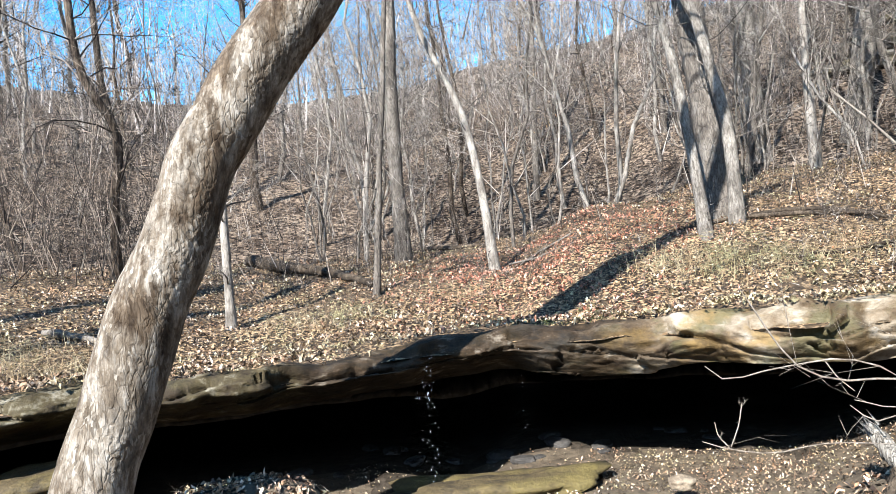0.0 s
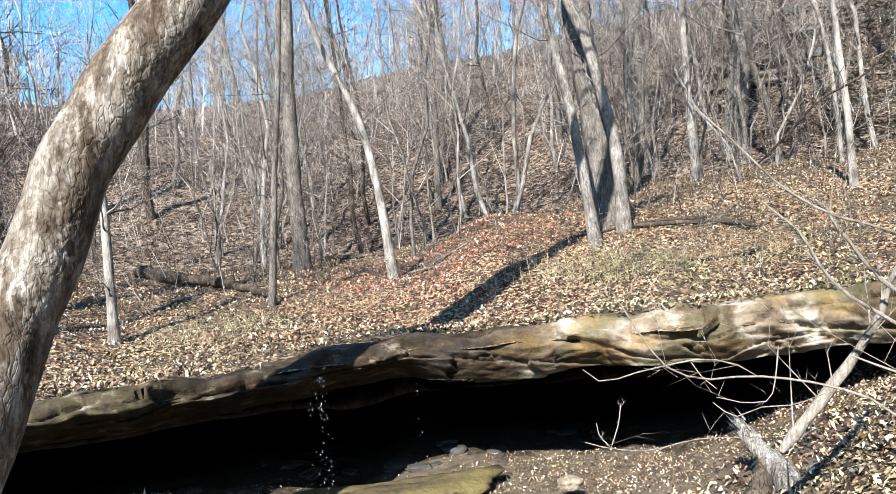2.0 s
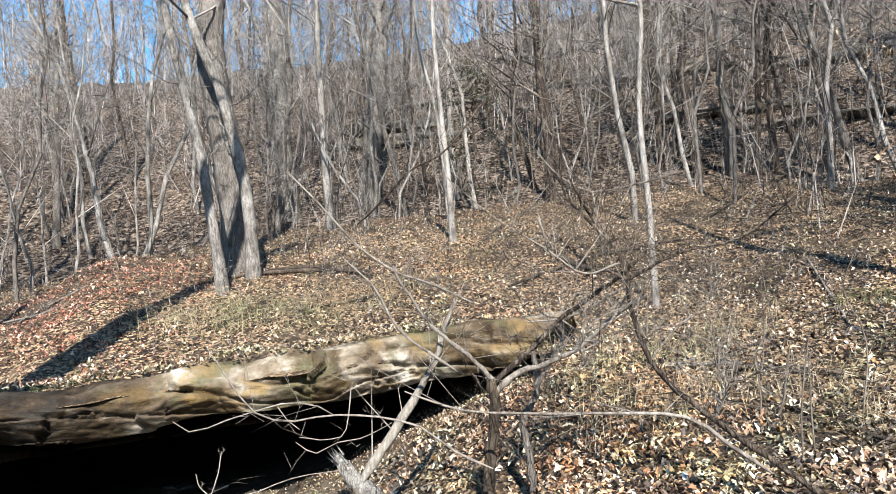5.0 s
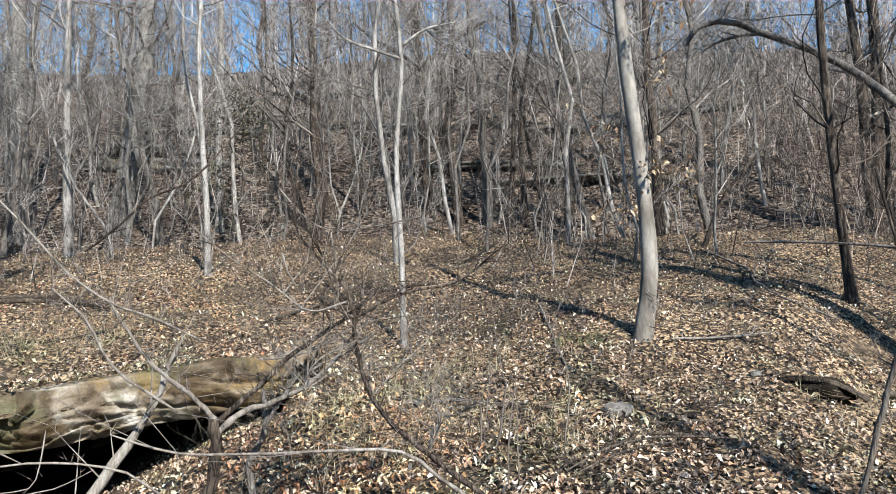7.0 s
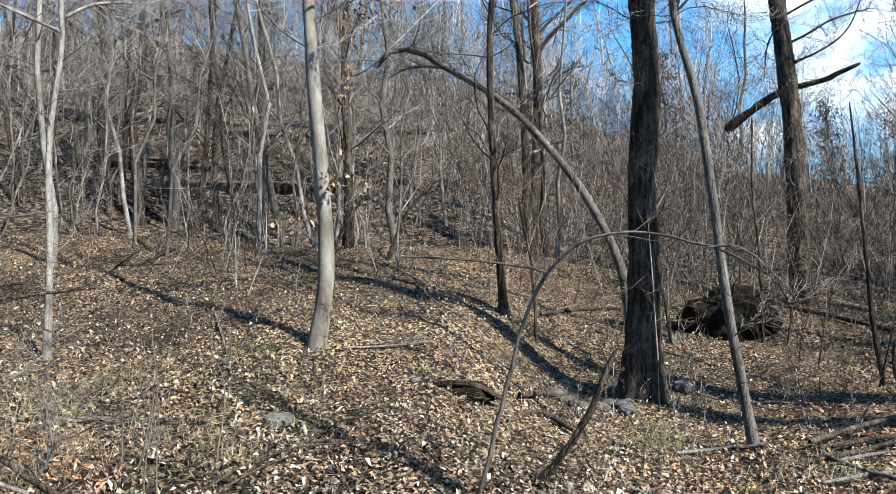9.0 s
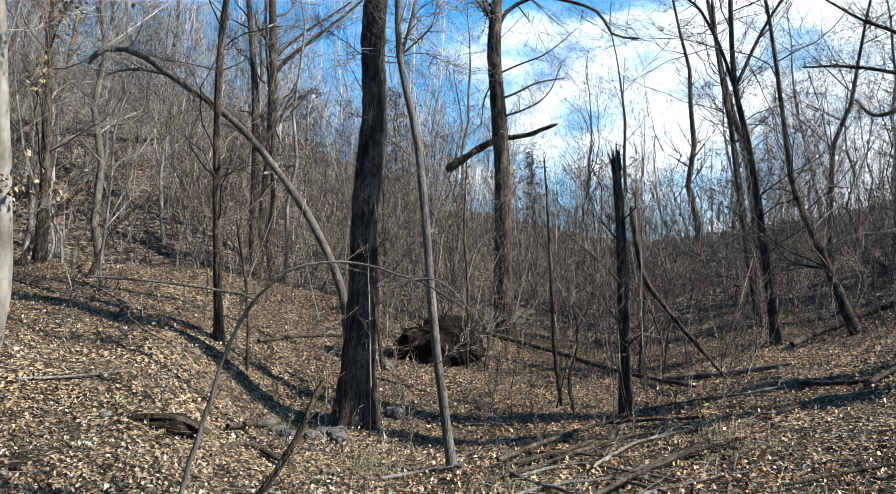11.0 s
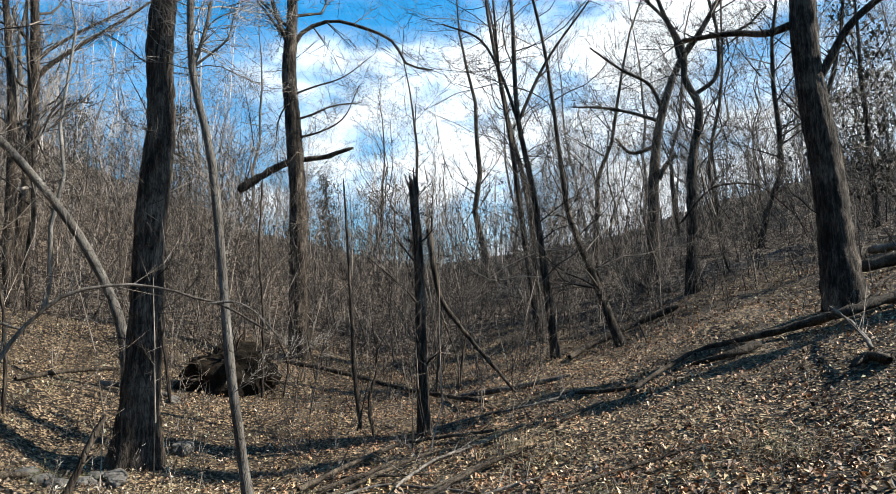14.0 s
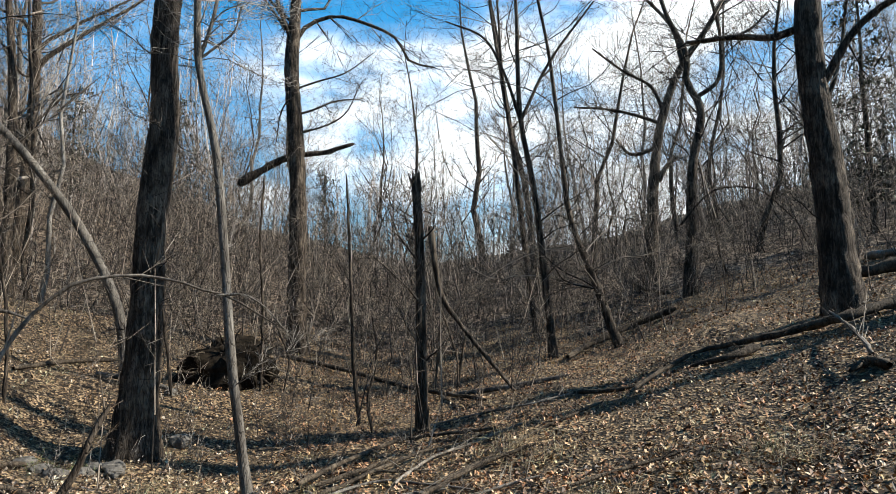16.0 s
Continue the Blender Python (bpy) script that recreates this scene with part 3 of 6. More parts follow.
def rock_ledge():
    """The sandstone overhang: top strip, rounded lip, layered face, ceiling and back wall."""
    az = np.arange(-54, 49.6, 0.18)
    rows = []
    for a in az:
        aa = np.array(float(a))
        dl, zt, zb, w = float(lip_d(aa)), float(lip_top(aa)), float(lip_low(aa)), float(cave(aa))
        # the cap swells and sinks along its length
        zt += 0.05 * noise.noise(Vector((a / 4.0, 4.4, 1.0))) * w
        dl += 0.16 * noise.noise(Vector((a / 3.3, 9.4, 2.0))) * w
        zb = zt + (zb - zt) * max(w, 0.05)
        dep = max(cave_depth(a), 0.15)
        x, y = (dl + 1.3) * math.sin(radians(a)), (dl + 1.3) * math.cos(radians(a))
        zi = float(upper(np.array(x), np.array(y)))
        back = float(floor_z(np.array((dl + dep) * math.sin(radians(a))), np.array((dl + dep) * math.cos(radians(a)))))
        prof = [(dl + 1.3, zi - 0.12), (dl + 0.9, zi * 0.6 + zt * 0.4 - 0.05), (dl + 0.5, zi * 0.28 + zt * 0.72 + 0.01), (dl + 0.25, zt + 0.03), (dl + 0.08, zt + 0.01), (dl, zt - 0.05)]
        for u in np.linspace(0.04, 1, 30):
            z = zt - 0.05 + (zb - zt + 0.05) * u
            out = 0.07 * math.sin(3.1 * u + 0.5 + 0.8 * math.sin(radians(a) * 7))
            # on the upstream side the cap stands over a deep undercut
            cut = (1 - float(sstep(2, 8, aa))) * 0.80 * max(u - 0.22, 0)
            prof.append((dl - out * w + 0.12 * u * u + cut * w, z))
        for u in np.linspace(0.12, 1, 8):
            prof.append((dl + 0.1 + dep * u, zb - 0.18 * u * u + 0.08 * math.sin(a * 0.35 + 5 * u)))
        prof += [(dl + dep + 0.12, zb * 0.6 + back * 0.4 - 0.1), (dl + dep + 0.1, back - 0.25)]
        rows.append([(d * math.sin(radians(a)), d * math.cos(radians(a)), z) for d, z in prof])
    p = np.array(rows)
    n, k = p.shape[:2]
    for i in range(n):
        for j in range(3, k):
            q = Vector(p[i, j])
            m = Vector((q.x * 1.6, q.y * 1.6, q.z * 3.2))
            f = noise.fractal(m, 1.0, 2.1, 5)
            g = noise.noise(Vector((q.x * 6, q.y * 6, q.z * 16)))
            # beds of unequal hardness, broken into blocks by upright joints
            bed = q.z / 0.27 + 1.3 * noise.noise(Vector((q.x * 0.5, q.y * 0.5, 3))) + 0.25 * f
            level = math.floor(bed)
            cell = noise.voronoi(Vector((q.x * 0.7 + level * 5.1 + 0.3 * f, q.y * 0.7 + 0.3 * f, level * 3.7)))
            block = 0.12 * (noise.cell(Vector(cell[1][0]) * 7.3 + Vector((level, 0, 0))) - 0.5) - 0.05 * math.exp(-((cell[0][1] - cell[0][0]) / 0.06) ** 2)
            gap = min(bed - level, level + 1 - bed)
            block -= 0.055 * math.exp(-(gap / 0.07) ** 2)
            s = 0.15 * noise.noise(Vector((q.x * 1.1, q.y * 1.1, q.z * 1.6 + 9))) + 0.085 * f + 0.03 * g + (block if j >= 5 else 0.15 * block)
            h = math.hypot(q.x, q.y)
            p[i, j] += np.array((-q.x / h * s, -q.y / h * s, 0.35 * s))
    i = (np.arange(n - 1)[:, None] * k + np.arange(k - 1)).ravel()
    f = np.stack([i, i + 1, i + k + 1, i + k], -1)
    ob = new("rock_ledge", grid_mesh("rock_ledge", p.reshape(-1, 3), f, ROCK))
    ob.data.materials.append(SHADE_SOIL)
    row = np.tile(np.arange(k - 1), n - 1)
    # ceiling and back wall get the near-black colour, painting in their shade
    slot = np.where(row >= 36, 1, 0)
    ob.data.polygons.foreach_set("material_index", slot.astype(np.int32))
    return tagged(ob, "overhanging tan sandstone ledge, wet and streaked, over a dark hollow", "rock ledge", kind="structure")


rock_ledge()

# ---- trees ----
TREE_COUNT = [0]


def tree(name, pts, r0, r1, bark_kind, crowned, label, height=13.0, kids=11, dry=0, limbs=(), bare=1.06):
    """A tree along a given stem: trunk with root flare, and a crown of limbs and twigs above."""
    TREE_COUNT[0] += 1
    rng = np.random.default_rng(100 + TREE_COUNT[0])
    p = np.array(pts, float)
    base = p[0].copy()
    lean = p[-1] - p[-2]
    lean /= np.linalg.norm(lean)
    g = float(ground_z(base[0], base[1]))
    foot = base.copy()
    foot[2] = min(base[2], g) - 0.25
    way = (p[1] - p[0]) / np.linalg.norm(p[1] - p[0])
    foot[:2] -= way[:2] / max(way[2], 0.3) * (base[2] - foot[2])
    p = np.vstack([foot, p])
    specified = len(p)
    top = p[-1]
    if crowned:
        rise = max(height - (top[2] - base[2]), 3.0)
        d = lean.copy()
        for k in range(4):
            d = d * 0.8 + np.array((0, 0, 0.2)) + 0.06 * rng.standard_normal(3)
            d /= np.linalg.norm(d)
            p = np.vstack([p, p[-1] + d * rise / 4])
    s = np.concatenate([[0], np.cumsum(np.linalg.norm(np.diff(p, axis=0), axis=1))])
    n = max(14, int(s[-1] / 0.35))
    line = smooth_line(p, n)
    q = np.linspace(0, s[-1], n)
    stem = s[specified - 1]
    rad = np.where(q < stem, r0 + (r1 - r0) * q / stem, r1 * np.clip(1 - 0.85 * (q - stem) / max(s[-1] - stem, 0.1), 0.1, 1))
    rad = rad * (1 + (0.75 if 0.2 < r0 < 0.23 and bark_kind == "dark" else 0.24 if r0 > 0.15 else 0.36) * np.exp(-np.maximum(q - 0.25, 0) / (2.2 * r0 + 0.08))) * (1 + 0.03 * np.sin(q * 3 + TREE_COUNT[0]))
    knots = np.linspace(0, n - 1, max(4, n // 5))
    sway = rng.standard_normal((len(knots), 3)) * 0.08 * r0
    line[3:] += np.stack([np.interp(np.arange(3, n), knots, sway[:, k]) for k in range(3)], 1)
    ob = thing(name, (foot[0], foot[1], foot[2]), label, "tree", "trees of the wood")
    off = np.array((foot[0], foot[1], foot[2]))
    T = Tubes()
    if r0 > 0.12:
        sides = 132 if bark_kind == "flaky" else 36 if r0 > 0.16 else 26
        fine_n = int(min(s[-1], 16) * 0.5 / (0.026 if bark_kind == "flaky" else 0.045 if r0 > 0.16 else 0.075))
        if bark_kind == "flaky":
            # close rings on the lower stem, wider ones in the crown
            along = np.concatenate([np.linspace(0, 6.6, 560)[:-1], np.linspace(6.6, s[-1], 61)]) / s[-1]
            fine_n = 310
        else:
            along = np.linspace(0, 1, fine_n * 2)
        dense = smooth_line(line, 400)
        fl = np.stack([np.interp(along, np.linspace(0, 1, 400), dense[:, k]) for k in range(3)], 1)
        fr = np.interp(along, np.linspace(0, 1, n), rad)
        T.tube(fl - off, fr, sides)
        v = T.v[0].reshape(fine_n * 2, sides, 3)
        low_part = slice(0, 560 if bark_kind == "flaky" else int(fine_n * 1.3))
        roots = 1 + 0.13 * np.exp(-along * s[-1] / 0.55)[:, None] * np.cos(np.arange(sides) * 2 * np.pi / sides * 5 + TREE_COUNT[0])[None]
        v[:] = (fl - off)[:, None] + (v - (fl - off)[:, None]) * roots[..., None]
        sx, sz, amp = (26, 15, 0.034) if bark_kind == "flaky" else (20, 3.0, 0.03)
        for i in range(low_part.stop):
            for j in range(sides):
                q = v[i, j]
                w = noise.voronoi(Vector((q[0] * sx, q[1] * sx, q[2] * sz)))[0]
                patch = 0.5 + 0.5 * noise.noise(Vector((q[0] * 3 + 7, q[1] * 3, q[2] * 1.6)))
                gain = patch * patch * 0.9 if bark_kind == "flaky" else 0.8
                k = 1 + gain * amp * 2.2 * (min(w[1] - w[0], 0.5) / 0.5 * 2 - 1) + 0.03 * noise.noise(Vector((q[0] * 2, q[1] * 2, q[2] * 1.5 + 3)))
                if bark_kind == "flaky":
                    # small loose scales of bark, thickest on the upper stem
                    e = noise.voronoi(Vector((q[0] * 24, q[1] * 24, q[2] * 15)))[0]
                    much = min(max((patch - 0.62 + 0.11 * (q[2] - 2.3)) / 0.12, 0.12), 1.0)
                    k = 1 + much * 0.03 * (min((e[1] - e[0]) / 0.16, 1.0) - 0.4) + 0.025 * noise.noise(Vector((q[0] * 5, q[1] * 5, q[2] * 2.5))) + 0.012 * noise.noise(Vector((q[0] * 22, q[1] * 22, q[2] * 9)))
                axis = (fl - off)[i]
                v[i, j] = axis + (q - axis) * k
    else:
        T.tube(line - off, rad, 10, 0.035, rng)
    part("trunk", T.mesh("trunk", BARK[bark_kind]), ob)
    C = Tubes()
    P, Q, R = [], [], []

    def bough(i, w, length, r):
        """One limb with its smaller boughs; the twigs follow in bulk."""
        m = 7
        p = [line[i] - off]
        d = np.array(w, float)
        d /= np.linalg.norm(d)
        for _ in range(m - 1):
            d = d + 0.2 * rng.standard_normal(3) + np.array((0, 0, 0.07))
            d /= np.linalg.norm(d)
            p.append(p[-1] + d * length / (m - 1))
        p = np.array(p)
        rr = r * np.linspace(1, 0.25, m)
        C.tube(p, rr, 5)
        P.append(p[2:-1]), Q.append(p[2:-1] + (p[3:] - p[2:-1]) * 2.5 * rng.uniform(0.6, 1.2, (m - 3, 1)) + 0.35 * length / m * rng.standard_normal((m - 3, 3))), R.append(rr[2:-1] * 0.7)

    if crowned:
        low = np.clip(stem / s[-1] * (1.9 if name == "leaning_tree" else bare), 0.2, 0.96)
        for _ in range((4 if name == "leaning_tree" else kids) + int(r0 * 30)):
            u = rng.uniform(low, 1.0)
            i = int(u * (n - 1))
            a = rng.uniform(0, 2 * np.pi)
            bough(i, (np.cos(a), np.sin(a), rng.uniform(0.1, 1.0)), rng.uniform(1.6, 4.2) * (1.25 - 0.5 * u) * min(1.3, 0.6 + 4 * r0), max(0.010, min(rad[i] * 0.33, 0.045)))
        for _ in range(0 if name == "leaning_tree" else 9):
            i = int(rng.uniform(0.1, low) * (n - 1))
            a = rng.uniform(0, 2 * np.pi)
            bough(i, (np.cos(a), np.sin(a), 0.4), rng.uniform(0.4, 1.5), min(0.005 + 0.03 * r0, 0.011))
        if bark_kind == "dark" and 0.07 < r0 < 0.2:
            for _ in range(15):
                i = int(rng.uniform(0.36, 1.0) * stem / s[-1] * (n - 1))
                a = rng.uniform(0, 2 * np.pi)
                bough(i, (np.cos(a), np.sin(a), rng.uniform(0.2, 1.1)), rng.uniform(0.9, 2.9), min(rad[i] * 0.22, 0.02))
    else:
        for _ in range(7):
            i = int(rng.uniform(0.3, 0.98) * (n - 1))
            a = rng.uniform(0, 2 * np.pi)
            bough(i, (np.cos(a), np.sin(a), 0.6), rng.uniform(0.3, 1.2), 0.25 * rad[i])
    for pts, ra, rb in limbs:
        way = smooth_line(pts, 16) - off
        lr = np.linspace(ra, rb, 16)
        T = Tubes()
        T.tube(way, lr, 8, 0.05, rng)
        part("limb", T.mesh("limb", BARK[bark_kind]), ob)
        k = rng.integers(4, 16, 12)
        P.append(way[k]), Q.append(way[k] + (way[-1] - way[-5]) * rng.uniform(0.5, 1.3, (12, 1)) + 0.35 * rng.standard_normal((12, 3))), R.append(np.minimum(lr[k] * 0.5, 0.02))
    P, Q, R = np.concatenate(P), np.concatenate(Q), np.concatenate(R)
    bent(C, P, Q, R, rng)
    P2, Q2, R2 = spray(P, Q, R, rng, 6, (0.35, 0.8))
    bent(C, P2, Q2, np.maximum(R2, 0.004), rng)
    P3, Q3, R3 = spray(P2, Q2, R2, rng, 4, (0.35, 0.8))
    C.spikes(P3, Q3, np.maximum(R3, 0.0025))
    if dry:
        k = np.argsort(Q3[:, 2])[rng.integers(0, len(Q3) // 2, dry)]
        part("dry_leaves", leaves_mesh("dry_leaves", Q3[k] + 0.1 * rng.standard_normal((dry, 3)), 0.032, rng, OAK, 0.9), ob, "withered orange brown leaves")
    if name == "snag":
        S = Tubes()
        e = line[-1] - off
        E0 = e + 0.03 * rng.standard_normal((16, 3)) - np.array((0, 0, 0.15))
        S.spikes(E0, E0 + np.array((0, 0, 1)) * rng.uniform(0.15, 0.5, (16, 1)) + 0.05 * rng.standard_normal((16, 3)), np.full(16, 0.03))
        tagged(part("splinters", S.mesh("splinters", BARK["dark"]), ob), kind="stuff")
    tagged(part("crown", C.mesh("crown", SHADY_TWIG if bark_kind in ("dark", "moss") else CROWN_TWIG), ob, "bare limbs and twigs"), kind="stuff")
    return ob


tree("leaning_tree", ((-2.50, 4.62, 0.81), (-2.39, 4.68, 1.20), (-2.25, 4.74, 1.55), (-2.08, 4.81, 2.08), (-1.81, 4.92, 2.70), (-1.69, 4.96, 3.09), (-1.47, 5.04, 3.48), (-1.23, 5.10, 3.88), (-0.90, 5.18, 4.30)), 0.252, 0.238, "flaky", True, "thick pale tree trunk with flaking bark, leaning over the bank")
tree("sapling", ((-5.99, 12.63, 2.34), (-5.93, 12.66, 3.79), (-5.82, 12.71, 5.06), (-6.22, 12.52, 5.94), (-6.36, 12.45, 7.63)), 0.093, 0.066, "dark", True, "slender bare young tree on the leafy slope")
tree("sapling", ((-2.94, 9.26, 1.56), (-2.93, 9.26, 2.31), (-2.92, 9.26, 3.13), (-2.94, 9.26, 4.03)), 0.065, 0.046, "pale", False, "slender bare young tree on the leafy slope")
tree("sapling", ((-1.13, 10.51, 1.76), (-0.93, 10.53, 3.59), (-0.78, 10.54, 4.84), (-0.64, 10.55, 6.15)), 0.054, 0.037, "grey", True, "slender bare young tree on the leafy slope")
tree("tree", ((-0.95, 14.94, 2.16), (-0.96, 14.94, 4.05), (-0.89, 14.94, 5.84), (-0.78, 14.95, 7.70)), 0.164, 0.117, "grey", True, "bare deciduous tree on the leaf covered slope")
tree("leaning_sapling", ((0.74, 11.55, 1.96), (0.63, 11.55, 3.28), (0.46, 11.56, 4.40), (0.29, 11.57, 4.97), (-0.10, 11.57, 5.87), (-0.28, 11.57, 6.47)), 0.086, 0.041, "pale", True, "pale leaning young tree above the overhang")
tree("tree", ((3.60, 9.76, 2.22), (3.54, 9.78, 3.06), (3.46, 9.81, 3.96), (3.35, 9.85, 4.86), (3.21, 9.89, 5.62)), 0.085, 0.062, "silver", True, "bare deciduous tree on the leaf covered slope")
tree("great_tree", ((4.35, 11.08, 2.56), (4.35, 11.08, 3.21), (4.27, 11.11, 4.13), (4.19, 11.14, 5.06), (4.14, 11.16, 5.98)), 0.275, 0.225, "grey", True, "large bare forest tree with furrowed bark", bare=1.75)
tree("tree", ((4.27, 10.30, 2.39), (4.28, 10.30, 3.13), (4.23, 10.32, 3.98), (4.09, 10.37, 4.75), (3.97, 10.42, 5.45), (3.86, 10.46, 5.76)), 0.105, 0.075, "silver", True, "bare deciduous tree on the leaf covered slope")
tree("tree", ((9.25, 20.24, 4.10), (9.18, 20.27, 6.32), (9.21, 20.26, 8.94)), 0.262, 0.210, "silver", True, "bare deciduous tree on the leaf covered slope")
tree("tree", ((7.89, 14.77, 3.38), (7.85, 14.79, 4.83), (7.89, 14.76, 7.16)), 0.099, 0.066, "pale", True, "bare deciduous tree on the leaf covered slope")
tree("tree", ((11.52, 19.39, 4.43), (11.84, 19.20, 6.86), (12.24, 18.95, 9.56)), 0.320, 0.249, "silver", True, "bare deciduous tree on the leaf covered slope")
tree("sapling", ((8.04, 10.09, 2.76), (8.04, 10.09, 3.97), (8.00, 10.12, 5.30), (7.98, 10.13, 6.67)), 0.061, 0.040, "pale", True, "slender bare young tree on the leafy slope")
tree("tree", ((7.50, 5.19, 1.63), (7.51, 5.18, 2.80), (7.50, 5.19, 4.25), (7.56, 5.10, 5.37), (7.53, 5.14, 6.16)), 0.042, 0.028, "pale", True, "bare deciduous tree on the leaf covered slope", limbs=((((7.56, 5.10, 5.41), (7.35, 5.40, 5.56), (7.13, 5.69, 5.72), (6.96, 5.89, 6.01)), 0.023, 0.011), (((7.58, 5.08, 5.60), (7.73, 4.84, 5.78), (7.96, 4.45, 5.86)), 0.023, 0.011),))
tree("tree", ((18.32, 12.92, 4.81), (18.24, 13.03, 7.83), (18.26, 13.01, 9.51), (18.20, 13.09, 10.85)), 0.168, 0.097, "dark", True, "bare deciduous tree on the leaf covered slope", limbs=((((18.25, 13.02, 9.54), (17.77, 13.67, 10.08), (17.32, 14.23, 10.53), (16.92, 14.71, 11.09)), 0.074, 0.037), (((18.25, 13.02, 9.51), (18.62, 12.49, 10.04), (18.93, 12.02, 10.39), (19.41, 11.21, 10.91)), 0.074, 0.037),))
tree("sapling", ((9.74, 12.51, 3.30), (9.64, 12.59, 5.98), (9.43, 12.75, 7.40), (9.42, 12.75, 9.02)), 0.044, 0.032, "pale", True, "slender bare young tree on the leafy slope")
tree("sapling", ((13.65, 17.46, 4.34), (13.65, 17.46, 6.15), (13.77, 17.37, 9.19), (13.80, 17.34, 11.65)), 0.115, 0.079, "pale", True, "slender bare young tree on the leafy slope")
tree("sapling", ((9.30, 21.21, 4.50), (9.22, 21.25, 7.20), (9.18, 21.26, 9.92), (8.57, 21.52, 11.82)), 0.065, 0.046, "pale", True, "slender bare young tree on the leafy slope")
tree("tree", ((18.31, 10.79, 4.19), (18.30, 10.80, 7.45), (18.24, 10.91, 10.12)), 0.108, 0.075, "grey", True, "bare deciduous tree on the leaf covered slope")
tree("sapling", ((18.47, 10.08, 4.10), (18.60, 9.84, 7.33), (18.67, 9.71, 10.86)), 0.082, 0.058, "dark", True, "slender bare young tree on the leafy slope")
tree("sapling", ((19.20, 9.95, 4.22), (19.20, 9.95, 7.46), (19.37, 9.60, 9.75)), 0.101, 0.059, "dark", True, "slender bare young tree on the leafy slope")
tree("sapling", ((19.62, 9.42, 4.25), (19.42, 9.84, 6.60), (19.34, 9.98, 8.38)), 0.077, 0.043, "dark", True, "slender bare young tree on the leafy slope")
tree("beech_tree", ((8.89, 2.53, 1.66), (8.92, 2.41, 2.44), (8.92, 2.42, 3.48), (8.90, 2.49, 4.40), (8.88, 2.56, 5.29), (8.87, 2.59, 5.91)), 0.105, 0.082, "smooth", True, "smooth pale bent tree with some dry leaves", dry=700)
tree("tree", ((16.78, 4.99, 3.39), (16.78, 4.98, 5.53), (16.76, 5.04, 7.62), (16.77, 5.00, 9.07)), 0.122, 0.081, "dark", True, "bare deciduous tree on the leaf covered slope")
tree("tree", ((12.68, 0.68, 1.86), (12.67, 0.77, 3.55), (12.67, 0.83, 5.30), (12.67, 0.79, 7.35)), 0.076, 0.057, "dark", True, "bare deciduous tree on the leaf covered slope")
tree("tree", ((17.14, 16.65, 5.53), (17.06, 16.73, 9.30), (16.98, 16.81, 12.37)), 0.142, 0.095, "dark", True, "bare deciduous tree on the leaf covered slope")
tree("great_tree", ((10.80, -1.46, 0.74), (10.78, -1.52, 2.36), (10.77, -1.55, 3.92), (10.76, -1.66, 5.12), (10.76, -1.62, 6.40)), 0.225, 0.177, "dark", True, "large bare forest tree with furrowed bark")
tree("tree", ((8.61, -2.46, 0.68), (8.63, -2.26, 2.04), (8.65, -2.15, 3.26), (8.68, -2.03, 4.41), (8.73, -1.82, 5.43), (8.73, -1.80, 6.00)), 0.057, 0.040, "grey", True, "bare deciduous tree on the leaf covered slope", limbs=((((8.76, -1.82, 5.36), (8.75, -1.89, 5.58), (8.73, -1.96, 5.85), (8.72, -2.02, 6.20)), 0.026, 0.018), (((8.76, -1.84, 5.41), (8.72, -2.00, 5.56), (8.68, -2.20, 5.78), (8.66, -2.26, 6.06)), 0.017, 0.008), (((8.75, -1.89, 5.61), (8.71, -2.04, 5.96), (8.65, -2.30, 6.13)), 0.010, 0.005),))
tree("great_tree", ((17.55, -5.34, 1.89), (17.56, -5.31, 3.54), (17.57, -5.30, 5.51), (17.59, -5.21, 7.29), (17.63, -5.10, 9.01)), 0.233, 0.178, "dark", True, "large bare forest tree with furrowed bark", limbs=((((17.57, -5.12, 7.69), (17.43, -5.58, 7.86), (17.25, -6.11, 8.11), (17.00, -6.77, 8.20)), 0.035, 0.012), (((17.57, -5.11, 8.35), (17.39, -5.70, 8.61), (17.18, -6.29, 8.83), (16.90, -7.02, 9.42)), 0.030, 0.010), (((17.57, -5.12, 8.27), (17.64, -4.88, 7.82), (17.67, -4.77, 7.02)), 0.025, 0.010), (((17.57, -5.13, 7.26), (17.40, -5.66, 7.38), (17.18, -6.31, 7.75), (17.03, -6.70, 8.58)), 0.030, 0.010), (((17.58, -5.08, 9.60), (17.64, -4.86, 10.18), (17.69, -4.67, 10.84)), 0.050, 0.035), (((17.62, -5.13, 8.50), (17.76, -5.19, 9.73), (17.84, -4.91, 10.30), (17.89, -4.72, 10.92)), 0.075, 0.05), (((17.63, -5.10, 8.70), (17.68, -5.43, 10.08), (17.47, -6.08, 10.43), (17.14, -6.97, 10.25), (16.85, -7.64, 9.86), (16.72, -7.92, 9.29), (16.44, -8.49, 9.12)), 0.07, 0.025),))
tree("arched_tree", ((13.63, -1.42, 2.01), (13.63, -1.36, 2.54), (13.64, -1.23, 2.96), (13.67, -0.88, 3.72), (13.69, -0.57, 4.26), (13.70, -0.05, 4.98), (13.69, 0.59, 5.71), (13.64, 1.23, 6.21), (13.57, 1.86, 6.59), (13.49, 2.38, 6.91), (13.40, 2.84, 6.94), (13.33, 3.14, 6.61)), 0.088, 0.050, "grey", False, "bent dead tree arching against a big trunk", limbs=((((13.58, 1.81, 6.57), (13.52, 2.23, 6.61), (13.45, 2.59, 6.56), (13.40, 2.84, 6.44)), 0.040, 0.016),))
